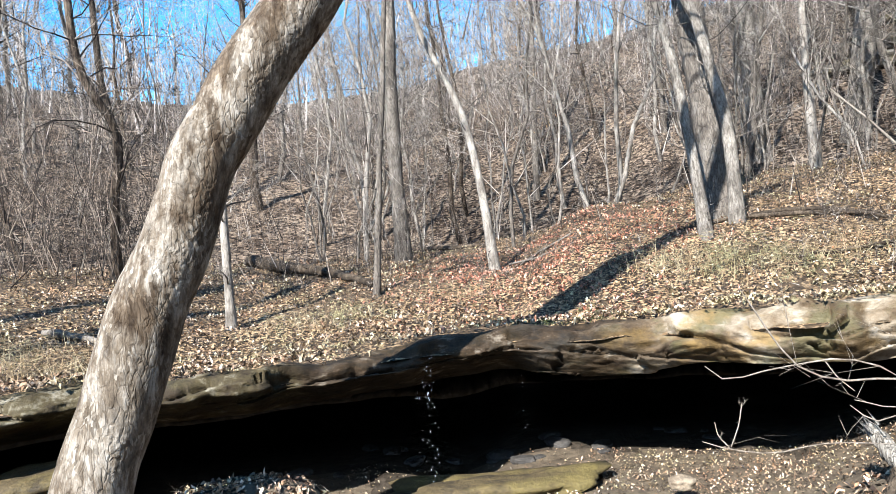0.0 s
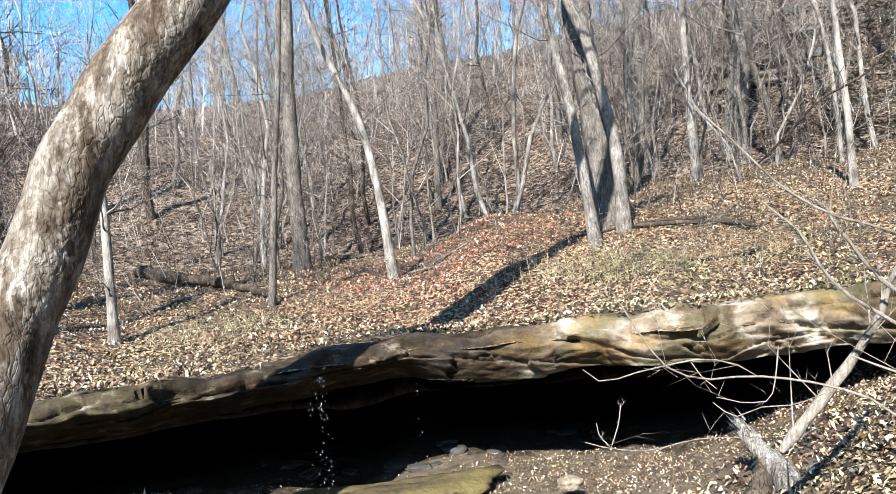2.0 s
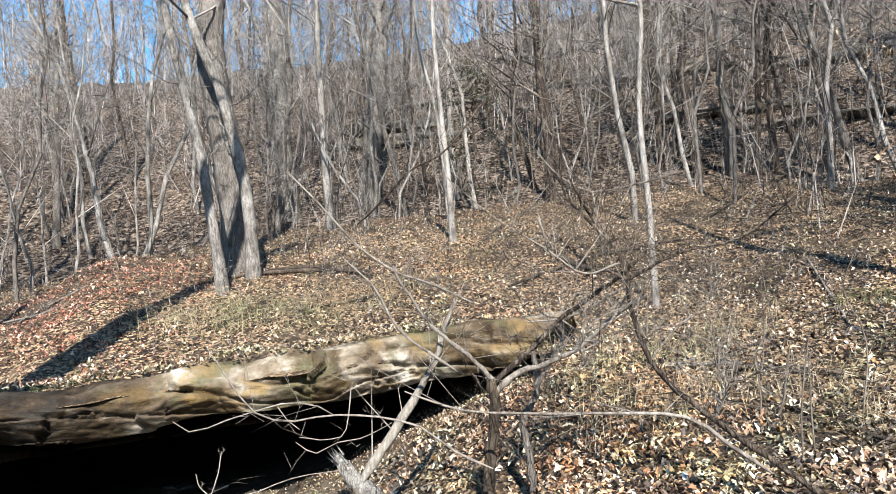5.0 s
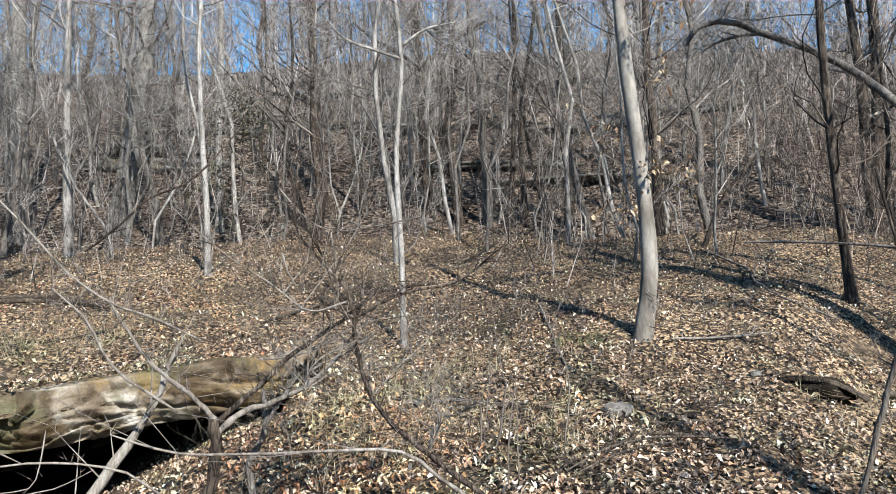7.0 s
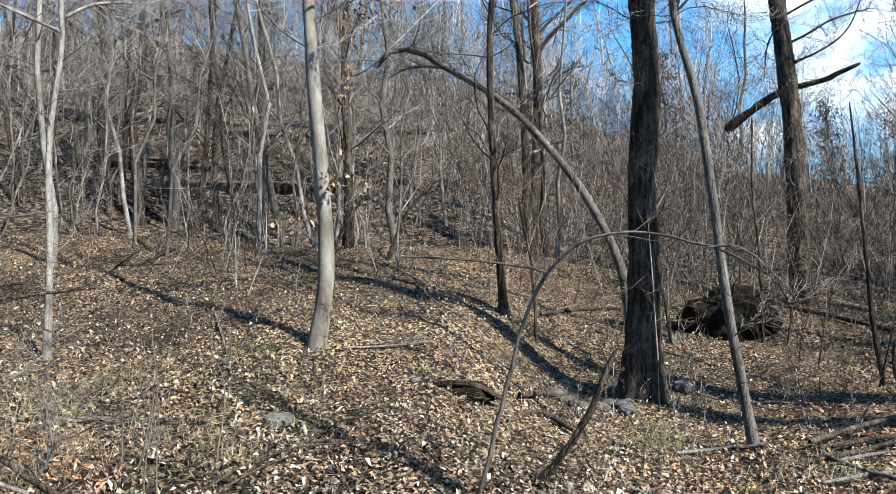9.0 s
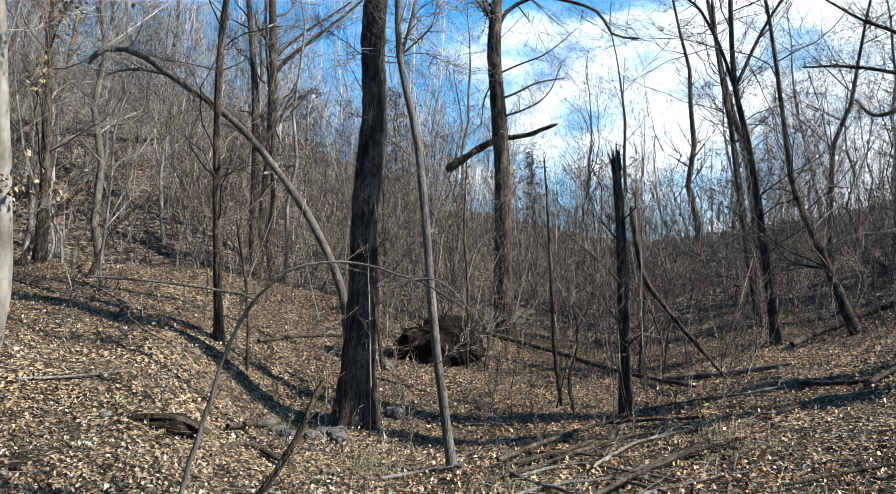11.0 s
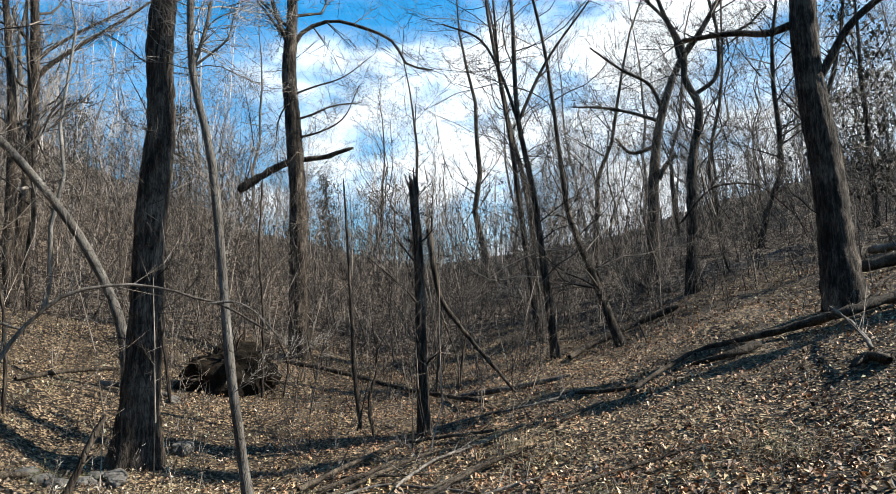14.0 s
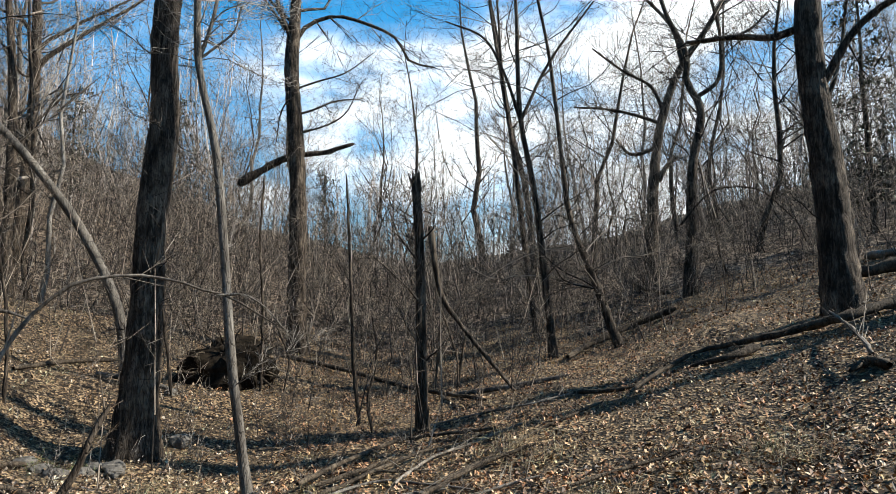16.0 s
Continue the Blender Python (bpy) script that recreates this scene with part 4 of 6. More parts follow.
tree("tree", ((22.80, 1.11, 3.79), (22.81, 0.82, 7.67), (22.81, 0.86, 11.42)), 0.175, 0.122, "dark", True, "bare deciduous tree on the leaf covered slope", limbs=((((22.78, 0.83, 9.58), (22.79, 0.67, 9.89), (22.80, -0.04, 10.67), (22.75, -1.51, 11.96), (22.70, -2.17, 12.58)), 0.075, 0.030), (((22.78, 0.83, 10.08), (22.79, 0.76, 10.25), (22.80, -0.02, 11.09), (22.78, -0.92, 11.79), (22.75, -1.57, 12.28)), 0.060, 0.025), (((22.78, 0.85, 10.32), (22.78, 0.99, 10.78), (22.76, 1.29, 11.21), (22.76, 1.41, 11.67)), 0.060, 0.030), (((22.79, 0.79, 9.67), (22.78, 0.98, 9.47), (22.76, 1.40, 9.88), (22.74, 1.69, 10.46)), 0.040, 0.020), (((22.79, 0.82, 8.13), (22.80, 0.46, 8.51), (22.80, 0.01, 9.07), (22.79, -0.69, 9.26)), 0.040, 0.015),))
tree("crooked_tree", ((16.41, 5.25, 3.26), (16.54, 4.80, 4.18), (16.70, 4.22, 4.98)), 0.060, 0.033, "dark", False, "dark dead stem leaning across the woods")
tree("crooked_tree", ((15.87, 3.71, 3.01), (15.97, 3.27, 4.07), (16.07, 2.71, 4.75)), 0.056, 0.031, "dark", False, "dark dead stem leaning across the woods")
tree("snag", ((9.91, -5.11, 0.95), (9.92, -5.09, 2.26), (9.92, -5.08, 3.44), (9.95, -5.02, 4.55)), 0.091, 0.064, "dark", False, "dead broken trunk with splintered top")
tree("crooked_tree", ((11.56, -10.09, 2.05), (11.83, -9.78, 3.26), (12.14, -9.38, 4.84), (12.19, -9.32, 5.76)), 0.094, 0.044, "dark", True, "dark dead stem leaning across the woods")
tree("tree", ((16.31, -15.43, 3.69), (16.16, -15.59, 6.97), (15.94, -15.82, 8.68), (15.49, -16.25, 10.23), (15.07, -16.64, 10.99)), 0.200, 0.083, "dark", True, "bare deciduous tree on the leaf covered slope", limbs=((((15.49, -16.25, 10.23), (15.67, -16.08, 11.36), (16.17, -15.58, 12.38)), 0.071, 0.044), (((16.01, -15.75, 8.47), (16.57, -15.15, 8.83), (17.12, -14.52, 9.06), (17.66, -13.87, 9.17)), 0.061, 0.026), (((16.07, -15.68, 7.73), (16.61, -15.10, 7.59), (16.88, -14.81, 8.07)), 0.069, 0.034), (((16.08, -15.67, 6.71), (15.92, -15.83, 7.12), (15.70, -16.05, 7.41)), 0.085, 0.068), (((15.93, -15.82, 8.85), (16.13, -15.62, 9.58), (16.69, -15.02, 10.19), (17.28, -14.34, 11.00)), 0.061, 0.026),))
tree("tree", ((13.36, -13.93, 3.19), (13.26, -14.02, 6.23), (13.13, -14.15, 8.16), (13.25, -14.04, 8.44), (13.25, -14.03, 9.21), (13.55, -13.74, 10.36)), 0.163, 0.057, "dark", True, "bare deciduous tree on the leaf covered slope", limbs=((((13.13, -14.15, 8.13), (12.77, -14.47, 8.41), (12.63, -14.59, 9.51), (12.77, -14.47, 10.73)), 0.060, 0.037), (((12.63, -14.59, 9.51), (12.13, -15.01, 9.67), (11.75, -15.31, 10.08)), 0.038, 0.023),))
tree("great_tree", ((7.22, -10.54, 2.63), (7.29, -10.48, 4.7), (7.38, -10.42, 6.26), (7.35, -10.44, 7.53)), 0.248, 0.183, "dark", True, "large bare forest tree with furrowed bark", limbs=((((7.47, -10.35, 6.93), (7.77, -10.14, 6.86), (8.12, -9.86, 6.95), (8.75, -9.31, 6.99)), 0.068, 0.03), (((7.25, -10.51, 6.05), (6.78, -10.82, 6.85), (6.25, -11.14, 7.15), (5.67, -11.44, 6.97)), 0.067, 0.038)))
tree("tree", ((12.31, -9.07, 1.83), (12.41, -8.93, 3.84), (12.49, -8.82, 5.19), (12.63, -8.62, 6.72)), 0.083, 0.050, "dark", True, "bare deciduous tree on the leaf covered slope", limbs=((((12.63, -8.62, 6.66), (12.31, -9.07, 7.79), (11.69, -9.85, 9.11)), 0.041, 0.017), (((12.63, -8.62, 6.66), (12.84, -8.31, 7.83), (13.02, -8.02, 8.47), (13.43, -7.31, 8.88)), 0.041, 0.017),))
tree("tree", ((17.35, -12.02, 2.72), (17.50, -11.80, 5.24), (17.61, -11.64, 7.18), (17.73, -11.45, 9.12)), 0.094, 0.063, "dark", True, "bare deciduous tree on the leaf covered slope")
tree("sapling", ((15.15, -10.62, 2.14), (15.29, -10.42, 4.18), (15.41, -10.24, 6.55)), 0.068, 0.041, "dark", True, "slender bare young tree on the leafy slope")
tree("oak_tree", ((3.11, 23.49, 3.75), (3.27, 23.46, 6.82), (3.48, 23.44, 10.30)), 0.112, 0.074, "grey", True, "slim tree still holding withered brown leaves", dry=700)
tree("tree", ((21.23, -14.78, 3.75), (21.41, -14.52, 7.23), (21.65, -14.16, 9.46)), 0.136, 0.078, "dark", True, "bare deciduous tree on the leaf covered slope")
tree("great_tree", ((1.90, -7.50, 1.40), (1.95, -7.50, 5.00), (1.90, -7.40, 9.00)), 0.075, 0.06, "dark", True, "large bare forest tree with furrowed bark")
# unseen tree, added on the sun's side to keep the big trunk in shade
tree("great_tree", ((3.63, -14.63, 3.20), (3.63, -14.60, 9.00), (3.65, -14.62, 14.00), (3.63, -14.63, 19.00)), 0.23, 0.17, "dark", True, "large bare forest tree with furrowed bark", height=22.0)
tree("great_tree", ((-6.90, 4.20, 1.51), (-6.80, 4.20, 5.51), (-6.75, 4.30, 9.51)), 0.2, 0.15, "grey", True, "large bare forest tree with furrowed bark")
tree("great_tree", ((-8.90, 3.20, 1.74), (-8.80, 3.20, 5.74), (-8.75, 3.30, 9.74)), 0.2, 0.15, "grey", True, "large bare forest tree with furrowed bark")


def stick(name, pts, r0, r1, mat, label):
    """A branch, stem or log along a curve, with knots, side stubs and twigs."""
    TREE_COUNT[0] += 1
    rng = np.random.default_rng(500 + TREE_COUNT[0])
    p = np.array(pts, float)
    length = np.linalg.norm(np.diff(p, axis=0), axis=1).sum()
    n = max(10, int(length / 0.12))
    line = smooth_line(p, n)
    big = max(r0, r1)
    line[1:-1] += (0.08 if big > 0.03 else 0.2) * big * rng.standard_normal((n - 2, 3))
    rad = np.linspace(r0, r1, n) * (1 + 0.08 * rng.standard_normal(n))
    rad[0] *= 0.6
    rad[-1] *= 0.5
    ob = thing(name, tuple(p[0]), label, "log" if "log" in name else "branch", "dead wood")
    T = Tubes()
    T.tube(line - p[0], rad, 12 if big > 0.03 else 7, 0.06, rng)
    part("stem", T.mesh("stem", mat), ob)
    C = Tubes()
    k = rng.integers(1, n - 1, 3 if "curl" in name or "upright" in name else 8)
    d = np.gradient(line, axis=0)[k]
    d /= np.linalg.norm(d, axis=1)[:, None]
    w = d * (-1 if r0 < r1 else 1) + 0.8 * rng.standard_normal((len(k), 3)) + np.array((0, 0, 0.25))
    P = line[k] - p[0]
    Q = P + w * (rng.uniform(0.12, 0.45, (len(k), 1)) * min(1.0, length * 0.5))
    C.spikes(P, Q, np.minimum(rad[k] * 0.45, 0.008))
    P2, Q2, R2 = spray(P, Q, np.minimum(rad[k] * 0.4, 0.005), rng, 3, (0.4, 0.8))
    C.spikes(P2, Q2, np.maximum(R2, 0.002))
    tagged(part("twig", C.mesh("twig", mat), ob), kind="stuff")
    return ob


def branchy(name, parts, label):
    """A small tree given stem by stem."""
    root = np.array(parts[0][1][0])
    ob = thing(name, tuple(root), label, "young tree", "dead wood")
    for k, (kind, pts, r0, r1, mat) in enumerate(parts):
        rng = np.random.default_rng(900 + k)
        p = np.array(pts, float)
        n = 22
        line = smooth_line(p, n)
        line[1:] += 0.15 * r0 * rng.standard_normal((n - 1, 3))
        T = Tubes()
        T.tube(line - root, np.linspace(r0, r1, n) * (1 + 0.07 * rng.standard_normal(n)), 12, 0.06, rng)
        b = part(kind, T.mesh(kind, mat), ob)
        C = Tubes()
        i = rng.integers(4, n - 1, 20)
        P = line[i] - root
        Q = P + (0.5 * rng.standard_normal((20, 3)) + np.array((0, 0, 0.5))) * rng.uniform(0.15, 0.7, (20, 1))
        bent(C, P, Q, np.full(20, 0.005), rng)
        C.spikes(*spray(P, Q, np.full(20, 0.004), rng, 4, (0.4, 0.9)))
        tagged(part("twig", C.mesh("twig", mat), b), kind="stuff")
    return ob


branchy("fork_sapling", (
    ("stem", ((3.22, 3.29, 0.51), (3.22, 3.29, 1.02), (3.26, 3.25, 1.32), (3.27, 3.24, 1.61)), 0.049, 0.033, ROT),
    ("branch", ((3.27, 3.24, 1.61), (3.15, 3.35, 1.79), (3.00, 3.49, 1.98), (2.90, 3.58, 2.19), (2.83, 3.63, 2.34), (2.80, 3.64, 2.42)), 0.018, 0.007, BRANCH),
    ("branch", ((3.27, 3.24, 1.58), (3.37, 3.13, 1.71), (3.45, 3.04, 1.80), (3.57, 2.90, 1.97), (3.70, 2.73, 2.11), (3.83, 2.55, 2.25), (3.92, 2.40, 2.39)), 0.020, 0.011, DARK),
    ("branch", ((3.28, 3.24, 1.52), (3.37, 3.13, 1.64), (3.47, 3.02, 1.68), (3.63, 2.83, 1.77), (3.77, 2.62, 1.97), (3.91, 2.42, 2.12)), 0.022, 0.009, BRANCH),
), "dead forked young tree with bare grey arms")
branchy("twisted_sapling", (
    ("stem", ((3.67, 3.40, 0.47), (3.67, 3.39, 0.98), (3.65, 3.41, 1.22), (3.73, 3.33, 1.45), (3.73, 3.32, 1.73)), 0.032, 0.018, GREYB),
    ("branch", ((3.73, 3.33, 1.47), (3.80, 3.25, 1.64), (3.88, 3.17, 1.83), (3.87, 3.18, 1.91)), 0.016, 0.008, GREYB),
), "crooked thin young tree growing from the bank")
branchy("bent_sapling", (
    ("stem", ((4.08, 1.42, 0.98), (3.95, 1.69, 1.19), (3.82, 1.97, 1.42), (3.69, 2.21, 1.68), (3.63, 2.30, 1.94), (3.62, 2.33, 2.11), (3.62, 2.32, 2.23)), 0.020, 0.013, DARK),
    ("branch", ((3.62, 2.32, 2.23), (3.59, 2.36, 2.41), (3.51, 2.49, 2.59), (3.43, 2.60, 2.79), (3.42, 2.60, 3.04)), 0.011, 0.006, DARK),
    ("branch", ((3.62, 2.32, 2.23), (3.76, 2.08, 2.36), (3.92, 1.76, 2.43), (4.03, 1.50, 2.62)), 0.010, 0.005, DARK),
    ("branch", ((3.62, 2.32, 2.23), (3.53, 2.45, 2.30), (3.47, 2.54, 2.27)), 0.013, 0.012, ROT),
    ("branch", ((3.83, 1.96, 1.42), (3.86, 1.89, 1.62), (3.83, 1.96, 1.76)), 0.008, 0.004, BRANCH),
    ("branch", ((3.62, 2.32, 2.22), (3.59, 2.36, 2.39), (3.51, 2.49, 2.64), (3.42, 2.61, 2.98)), 0.008, 0.004, DARK),
    ("branch", ((3.83, 1.96, 1.42), (3.94, 1.97, 1.56), (3.99, 1.85, 1.63), (4.05, 1.72, 1.71)), 0.007, 0.003, BRANCH),
    ("branch", ((3.66, 2.25, 1.75), (3.91, 2.23, 1.91), (3.99, 2.08, 2.05), (4.04, 1.99, 2.22)), 0.006, 0.003, BRANCH),
    ("branch", ((3.66, 2.25, 1.72), (3.72, 2.34, 1.93), (3.65, 2.46, 2.11)), 0.006, 0.003, BRANCH),
    ("branch", ((3.62, 2.30, 2.10), (3.39, 2.47, 1.95), (3.36, 2.52, 1.80)), 0.006, 0.003, BRANCH),
    ("branch", ((3.59, 2.36, 2.33), (3.26, 2.36, 2.30), (3.14, 2.48, 2.44), (2.95, 2.70, 2.65), (2.77, 2.89, 2.91)), 0.006, 0.003, BRANCH),
), "thin dark young tree bent up from the bank")
stick("thin_branch", ((4.67, 1.49, 1.17), (4.74, 1.24, 1.32), (4.81, 0.92, 1.41), (4.88, 0.47, 1.43)), 0.008, 0.006, DARK, "dark thin branch stretched over the leaves")
stick("dead_pole", ((2.78, 4.27, 0.85), (2.98, 4.14, 1.15), (3.12, 4.03, 1.39), (3.29, 3.90, 1.73), (3.35, 3.85, 1.95), (3.41, 3.79, 2.14)), 0.045, 0.014, WOOD, "pale dead pole leaning across the hollow")
stick("long_branch", ((2.26, 4.01, 3.11), (2.46, 3.89, 2.83), (2.60, 3.80, 2.61), (2.79, 3.65, 2.40), (3.01, 3.48, 2.27), (3.20, 3.30, 2.13)), 0.006, 0.009, BRANCH, "long thin bare branch reaching over the bank")
stick("level_branch", ((2.61, 3.29, 1.64), (2.88, 3.06, 1.50), (3.14, 2.78, 1.47), (3.45, 2.38, 1.46), (3.69, 1.99, 1.43), (3.77, 1.85, 1.31), (3.86, 1.66, 1.16)), 0.006, 0.013, BRANCH, "thin pale branch stretched level over the leaves")
stick("curled_branch", ((1.62, 3.98, 2.03), (1.75, 3.93, 1.77), (1.86, 3.88, 1.58), (1.98, 3.82, 1.51), (2.29, 3.64, 1.51), (2.57, 3.45, 1.46), (2.73, 3.32, 1.39), (2.87, 3.21, 1.24), (3.05, 3.03, 1.11)), 0.004, 0.009, BRANCH, "pale curling bare twig before the dark hollow")
stick("curled_branch", ((1.42, 4.06, 1.58), (1.52, 4.02, 1.50), (1.68, 3.95, 1.54), (1.86, 3.88, 1.58), (2.05, 3.78, 1.61), (2.20, 3.69, 1.58), (2.29, 3.64, 1.51)), 0.004, 0.005, BRANCH, "pale curling bare twig before the dark hollow")
stick("curled_branch", ((2.39, 3.57, 1.68), (2.37, 3.58, 1.54), (2.32, 3.62, 1.37), (2.25, 3.66, 1.36), (2.10, 3.76, 1.39)), 0.004, 0.003, BRANCH, "pale curling bare twig before the dark hollow")
stick("curled_branch", ((1.99, 3.82, 1.60), (2.04, 3.79, 1.51), (2.10, 3.75, 1.44)), 0.004, 0.003, BRANCH, "pale curling bare twig before the dark hollow")
stick("curled_branch", ((2.08, 3.77, 1.36), (2.18, 3.71, 1.28), (2.28, 3.65, 1.33), (2.42, 3.55, 1.35), (2.59, 3.44, 1.43)), 0.004, 0.003, BRANCH, "pale curling bare twig before the dark hollow")
for way, r in ((((4.62, 1.91, 0.97), (4.63, 1.89, 1.36), (4.65, 1.85, 1.64), (4.66, 1.81, 1.84)), 0.006), (((4.74, 1.89, 0.98), (4.74, 1.89, 1.33), (4.74, 1.88, 1.59), (4.73, 1.91, 1.79)), 0.006),
               (((5.60, 1.98, 1.05), (5.67, 1.96, 1.72), (5.64, 2.06, 1.99), (5.67, 1.96, 2.27)), 0.007), (((5.86, 2.90, 1.10), (5.90, 2.84, 1.70), (5.84, 2.80, 2.10)), 0.006), (((6.60, 3.10, 1.25), (6.52, 3.15, 1.80), (6.55, 3.22, 2.25)), 0.006)):
    stick("upright_twig", way, r, 0.003, BRANCH, "thin bare twig standing in the leaves")
stick("fallen_branch", ((4.95, 1.59, 1.06), (5.04, 1.29, 1.22), (5.10, 1.03, 1.30), (5.15, 0.73, 1.33)), 0.009, 0.005, DARK, "thin dark twig arching over the leaves")
stick("upright_twig", ((1.69, 5.02, 0.85), (1.85, 4.97, 0.80), (2.13, 4.85, 0.78), (2.38, 4.74, 0.85), (2.76, 4.52, 0.88)), 0.005, 0.004, BRANCH, "thin pale twig sticking up from the floor")
stick("upright_twig", ((1.96, 4.92, 1.13), (1.93, 4.94, 0.97), (1.87, 4.96, 0.81)), 0.004, 0.005, BRANCH, "thin pale twig sticking up from the floor")
stick("upright_twig", ((1.78, 4.99, 0.99), (1.80, 4.99, 0.89), (1.86, 4.96, 0.81)), 0.004, 0.005, BRANCH, "thin pale twig sticking up from the floor")
stick("arched_sapling", ((5.60, -0.05, 0.93), (5.60, -0.14, 1.22), (5.59, -0.27, 1.69), (5.59, -0.39, 2.12), (5.57, -0.56, 2.46), (5.55, -0.75, 2.65), (5.52, -0.94, 2.72), (5.48, -1.17, 2.73), (5.41, -1.45, 2.67), (5.34, -1.69, 2.58), (5.25, -1.94, 2.42)), 0.019, 0.006, BRANCH, "thin young tree bent over in a long arch")
stick("arched_sapling", ((5.37, -1.59, 2.61), (5.32, -1.76, 2.61), (5.27, -1.89, 2.51), (5.22, -2.02, 2.35)), 0.009, 0.004, GREYB, "thin bent twig of the arching young tree")
stick("slanting_stem", ((6.39, -0.27, 0.66), (6.38, -0.48, 0.90), (6.36, -0.70, 1.18), (6.35, -0.84, 1.43), (6.33, -0.92, 1.63), (6.32, -1.04, 1.88)), 0.035, 0.020, DARK, "dark slanting stem rising beside the big trunk")
stick("thin_branch", ((5.97, 0.61, 2.63), (6.00, 0.15, 2.60), (6.00, -0.15, 2.56), (5.98, -0.44, 2.51), (5.97, -0.55, 2.47)), 0.009, 0.010, GREYB, "thin bare branch crossing the slope")
stick("fallen_log", ((8.20, -2.89, 0.81), (9.08, -3.83, 0.87), (9.59, -4.65, 0.94), (9.05, -5.20, 1.07), (8.56, -5.48, 1.16)), 0.030, 0.021, ROT, "dark rotting log lying on the leaves")
stick("fallen_log", ((6.18, -10.70, 2.85), (6.42, -10.17, 2.68), (6.61, -9.60, 2.52), (7.06, -9.53, 2.40), (7.44, -9.19, 2.27), (7.92, -8.94, 2.15), (8.35, -8.67, 2.02)), 0.085, 0.028, ROT, "long dark log lying down the slope")
stick("fallen_log", ((8.35, -8.67, 2.02), (8.18, -7.76, 1.74), (7.75, -6.98, 1.60)), 0.036, 0.020, ROT, "dark branch lying down the slope")
stick("fallen_log", ((7.31, -8.83, 2.13), (7.38, -8.26, 2.00), (7.95, -8.23, 1.87)), 0.062, 0.030, ROT, "dark broken log half sunk in leaves")
stick("fallen_log", ((5.07, -7.95, 2.01), (5.39, -8.11, 2.04), (5.44, -7.89, 1.94)), 0.050, 0.035, ROT, "dark log lying down the slope")
stick("fallen_log", ((6.75, -9.52, 2.60), (5.84, -8.63, 2.34), (5.28, -8.03, 2.12)), 0.018, 0.024, BRANCH, "pale branch lying down the slope")
stick("fallen_log", ((7.00, -13.30, 3.55), (7.77, -12.75, 3.40), (8.25, -12.45, 3.28)), 0.130, 0.100, ROT, "thick dark log lying below the great tree")
stick("fallen_log", ((11.17, -8.57, 1.90), (12.72, -10.46, 2.13), (12.79, -11.46, 2.44), (12.05, -12.11, 2.82)), 0.050, 0.070, ROT, "dark log at the foot of the slope")
stick("fallen_log", ((16.86, -4.73, 1.87), (15.71, -5.95, 1.53), (13.85, -6.47, 1.30), (11.76, -6.41, 1.30), (10.41, -6.42, 1.31)), 0.050, 0.030, ROT, "long crooked branch lying across the hollow")
stick("fallen_log", ((9.93, -4.96, 1.00), (9.83, -5.88, 1.17), (9.06, -6.33, 1.37), (9.06, -7.10, 1.49)), 0.017, 0.014, GREYB, "grey stick lying on the leaves")
stick("fallen_log", ((7.56, -3.71, 0.85), (8.29, -4.51, 0.94), (8.49, -5.14, 1.02), (8.30, -5.75, 1.24)), 0.019, 0.017, BRANCH, "pale stick lying on the leaves")
stick("fallen_log", ((7.26, -4.01, 0.87), (7.50, -4.73, 1.01), (7.74, -5.62, 1.24), (7.92, -6.68, 1.48)), 0.019, 0.017, ROT, "pale stick lying on the leaves")
stick("fallen_log", ((5.84, -4.61, 1.06), (5.82, -5.10, 1.14), (5.76, -5.52, 1.21), (5.62, -5.81, 1.30)), 0.018, 0.015, ROT, "dark stick lying on the leaves")
stick("fallen_log", ((11.62, -6.55, 1.30), (10.67, -7.08, 1.47), (10.01, -7.71, 1.67)), 0.050, 0.035, GREYB, "grey stick lying on the leaves")
stick("fallen_log", ((-4.63, 16.31, 2.50), (-3.59, 14.75, 2.31), (-2.53, 13.20, 2.19), (-1.82, 12.25, 2.05), (-1.24, 11.26, 1.92)), 0.147, 0.058, ROT, "mossy dark log lying across the terrace")
stick("fallen_branch", ((1.16, 11.60, 2.00), (1.62, 11.80, 2.23), (2.12, 11.81, 2.46)), 0.023, 0.014, GREYB, "thin stick lying on the red leaves")
stick("fallen_branch", ((1.00, 11.86, 2.02), (1.47, 11.42, 2.11), (1.87, 11.00, 2.29)), 0.019, 0.013, GREYB, "thin stick lying on the red leaves")
stick("fallen_branch", ((3.92, 10.61, 2.43), (4.51, 10.27, 2.45), (5.22, 10.20, 2.44), (5.82, 9.31, 2.35)), 0.031, 0.039, ROT, "dark branch lying below the great trees")
stick("fallen_branch", ((4.04, 8.19, 1.92), (4.58, 8.25, 1.95), (5.19, 8.10, 2.01)), 0.029, 0.023, ROT, "dark branch lying on the bank")
stick("fallen_branch", ((-0.72, 20.63, 2.42), (0.20, 16.35, 2.38), (0.92, 15.57, 2.37)), 0.065, 0.049, ROT, "dark log lying on the terrace")
stick("fallen_branch", ((-4.93, 8.39, 1.81), (-4.53, 8.40, 1.73), (-4.16, 8.28, 1.64)), 0.053, 0.036, GREYB, "grey branch lying on the bank")
stick("fallen_branch", ((8.65, 7.94, 2.33), (8.47, 7.33, 2.17), (8.09, 6.53, 2.07)), 0.060, 0.041, ROT, "short dark log lying on the slope")
stick("fallen_branch", ((8.90, 2.19, 1.66), (9.20, 1.72, 1.65), (9.47, 1.29, 1.68), (9.55, 1.20, 1.69)), 0.017, 0.015, BRANCH, "thin pale stick lying on the leaves")
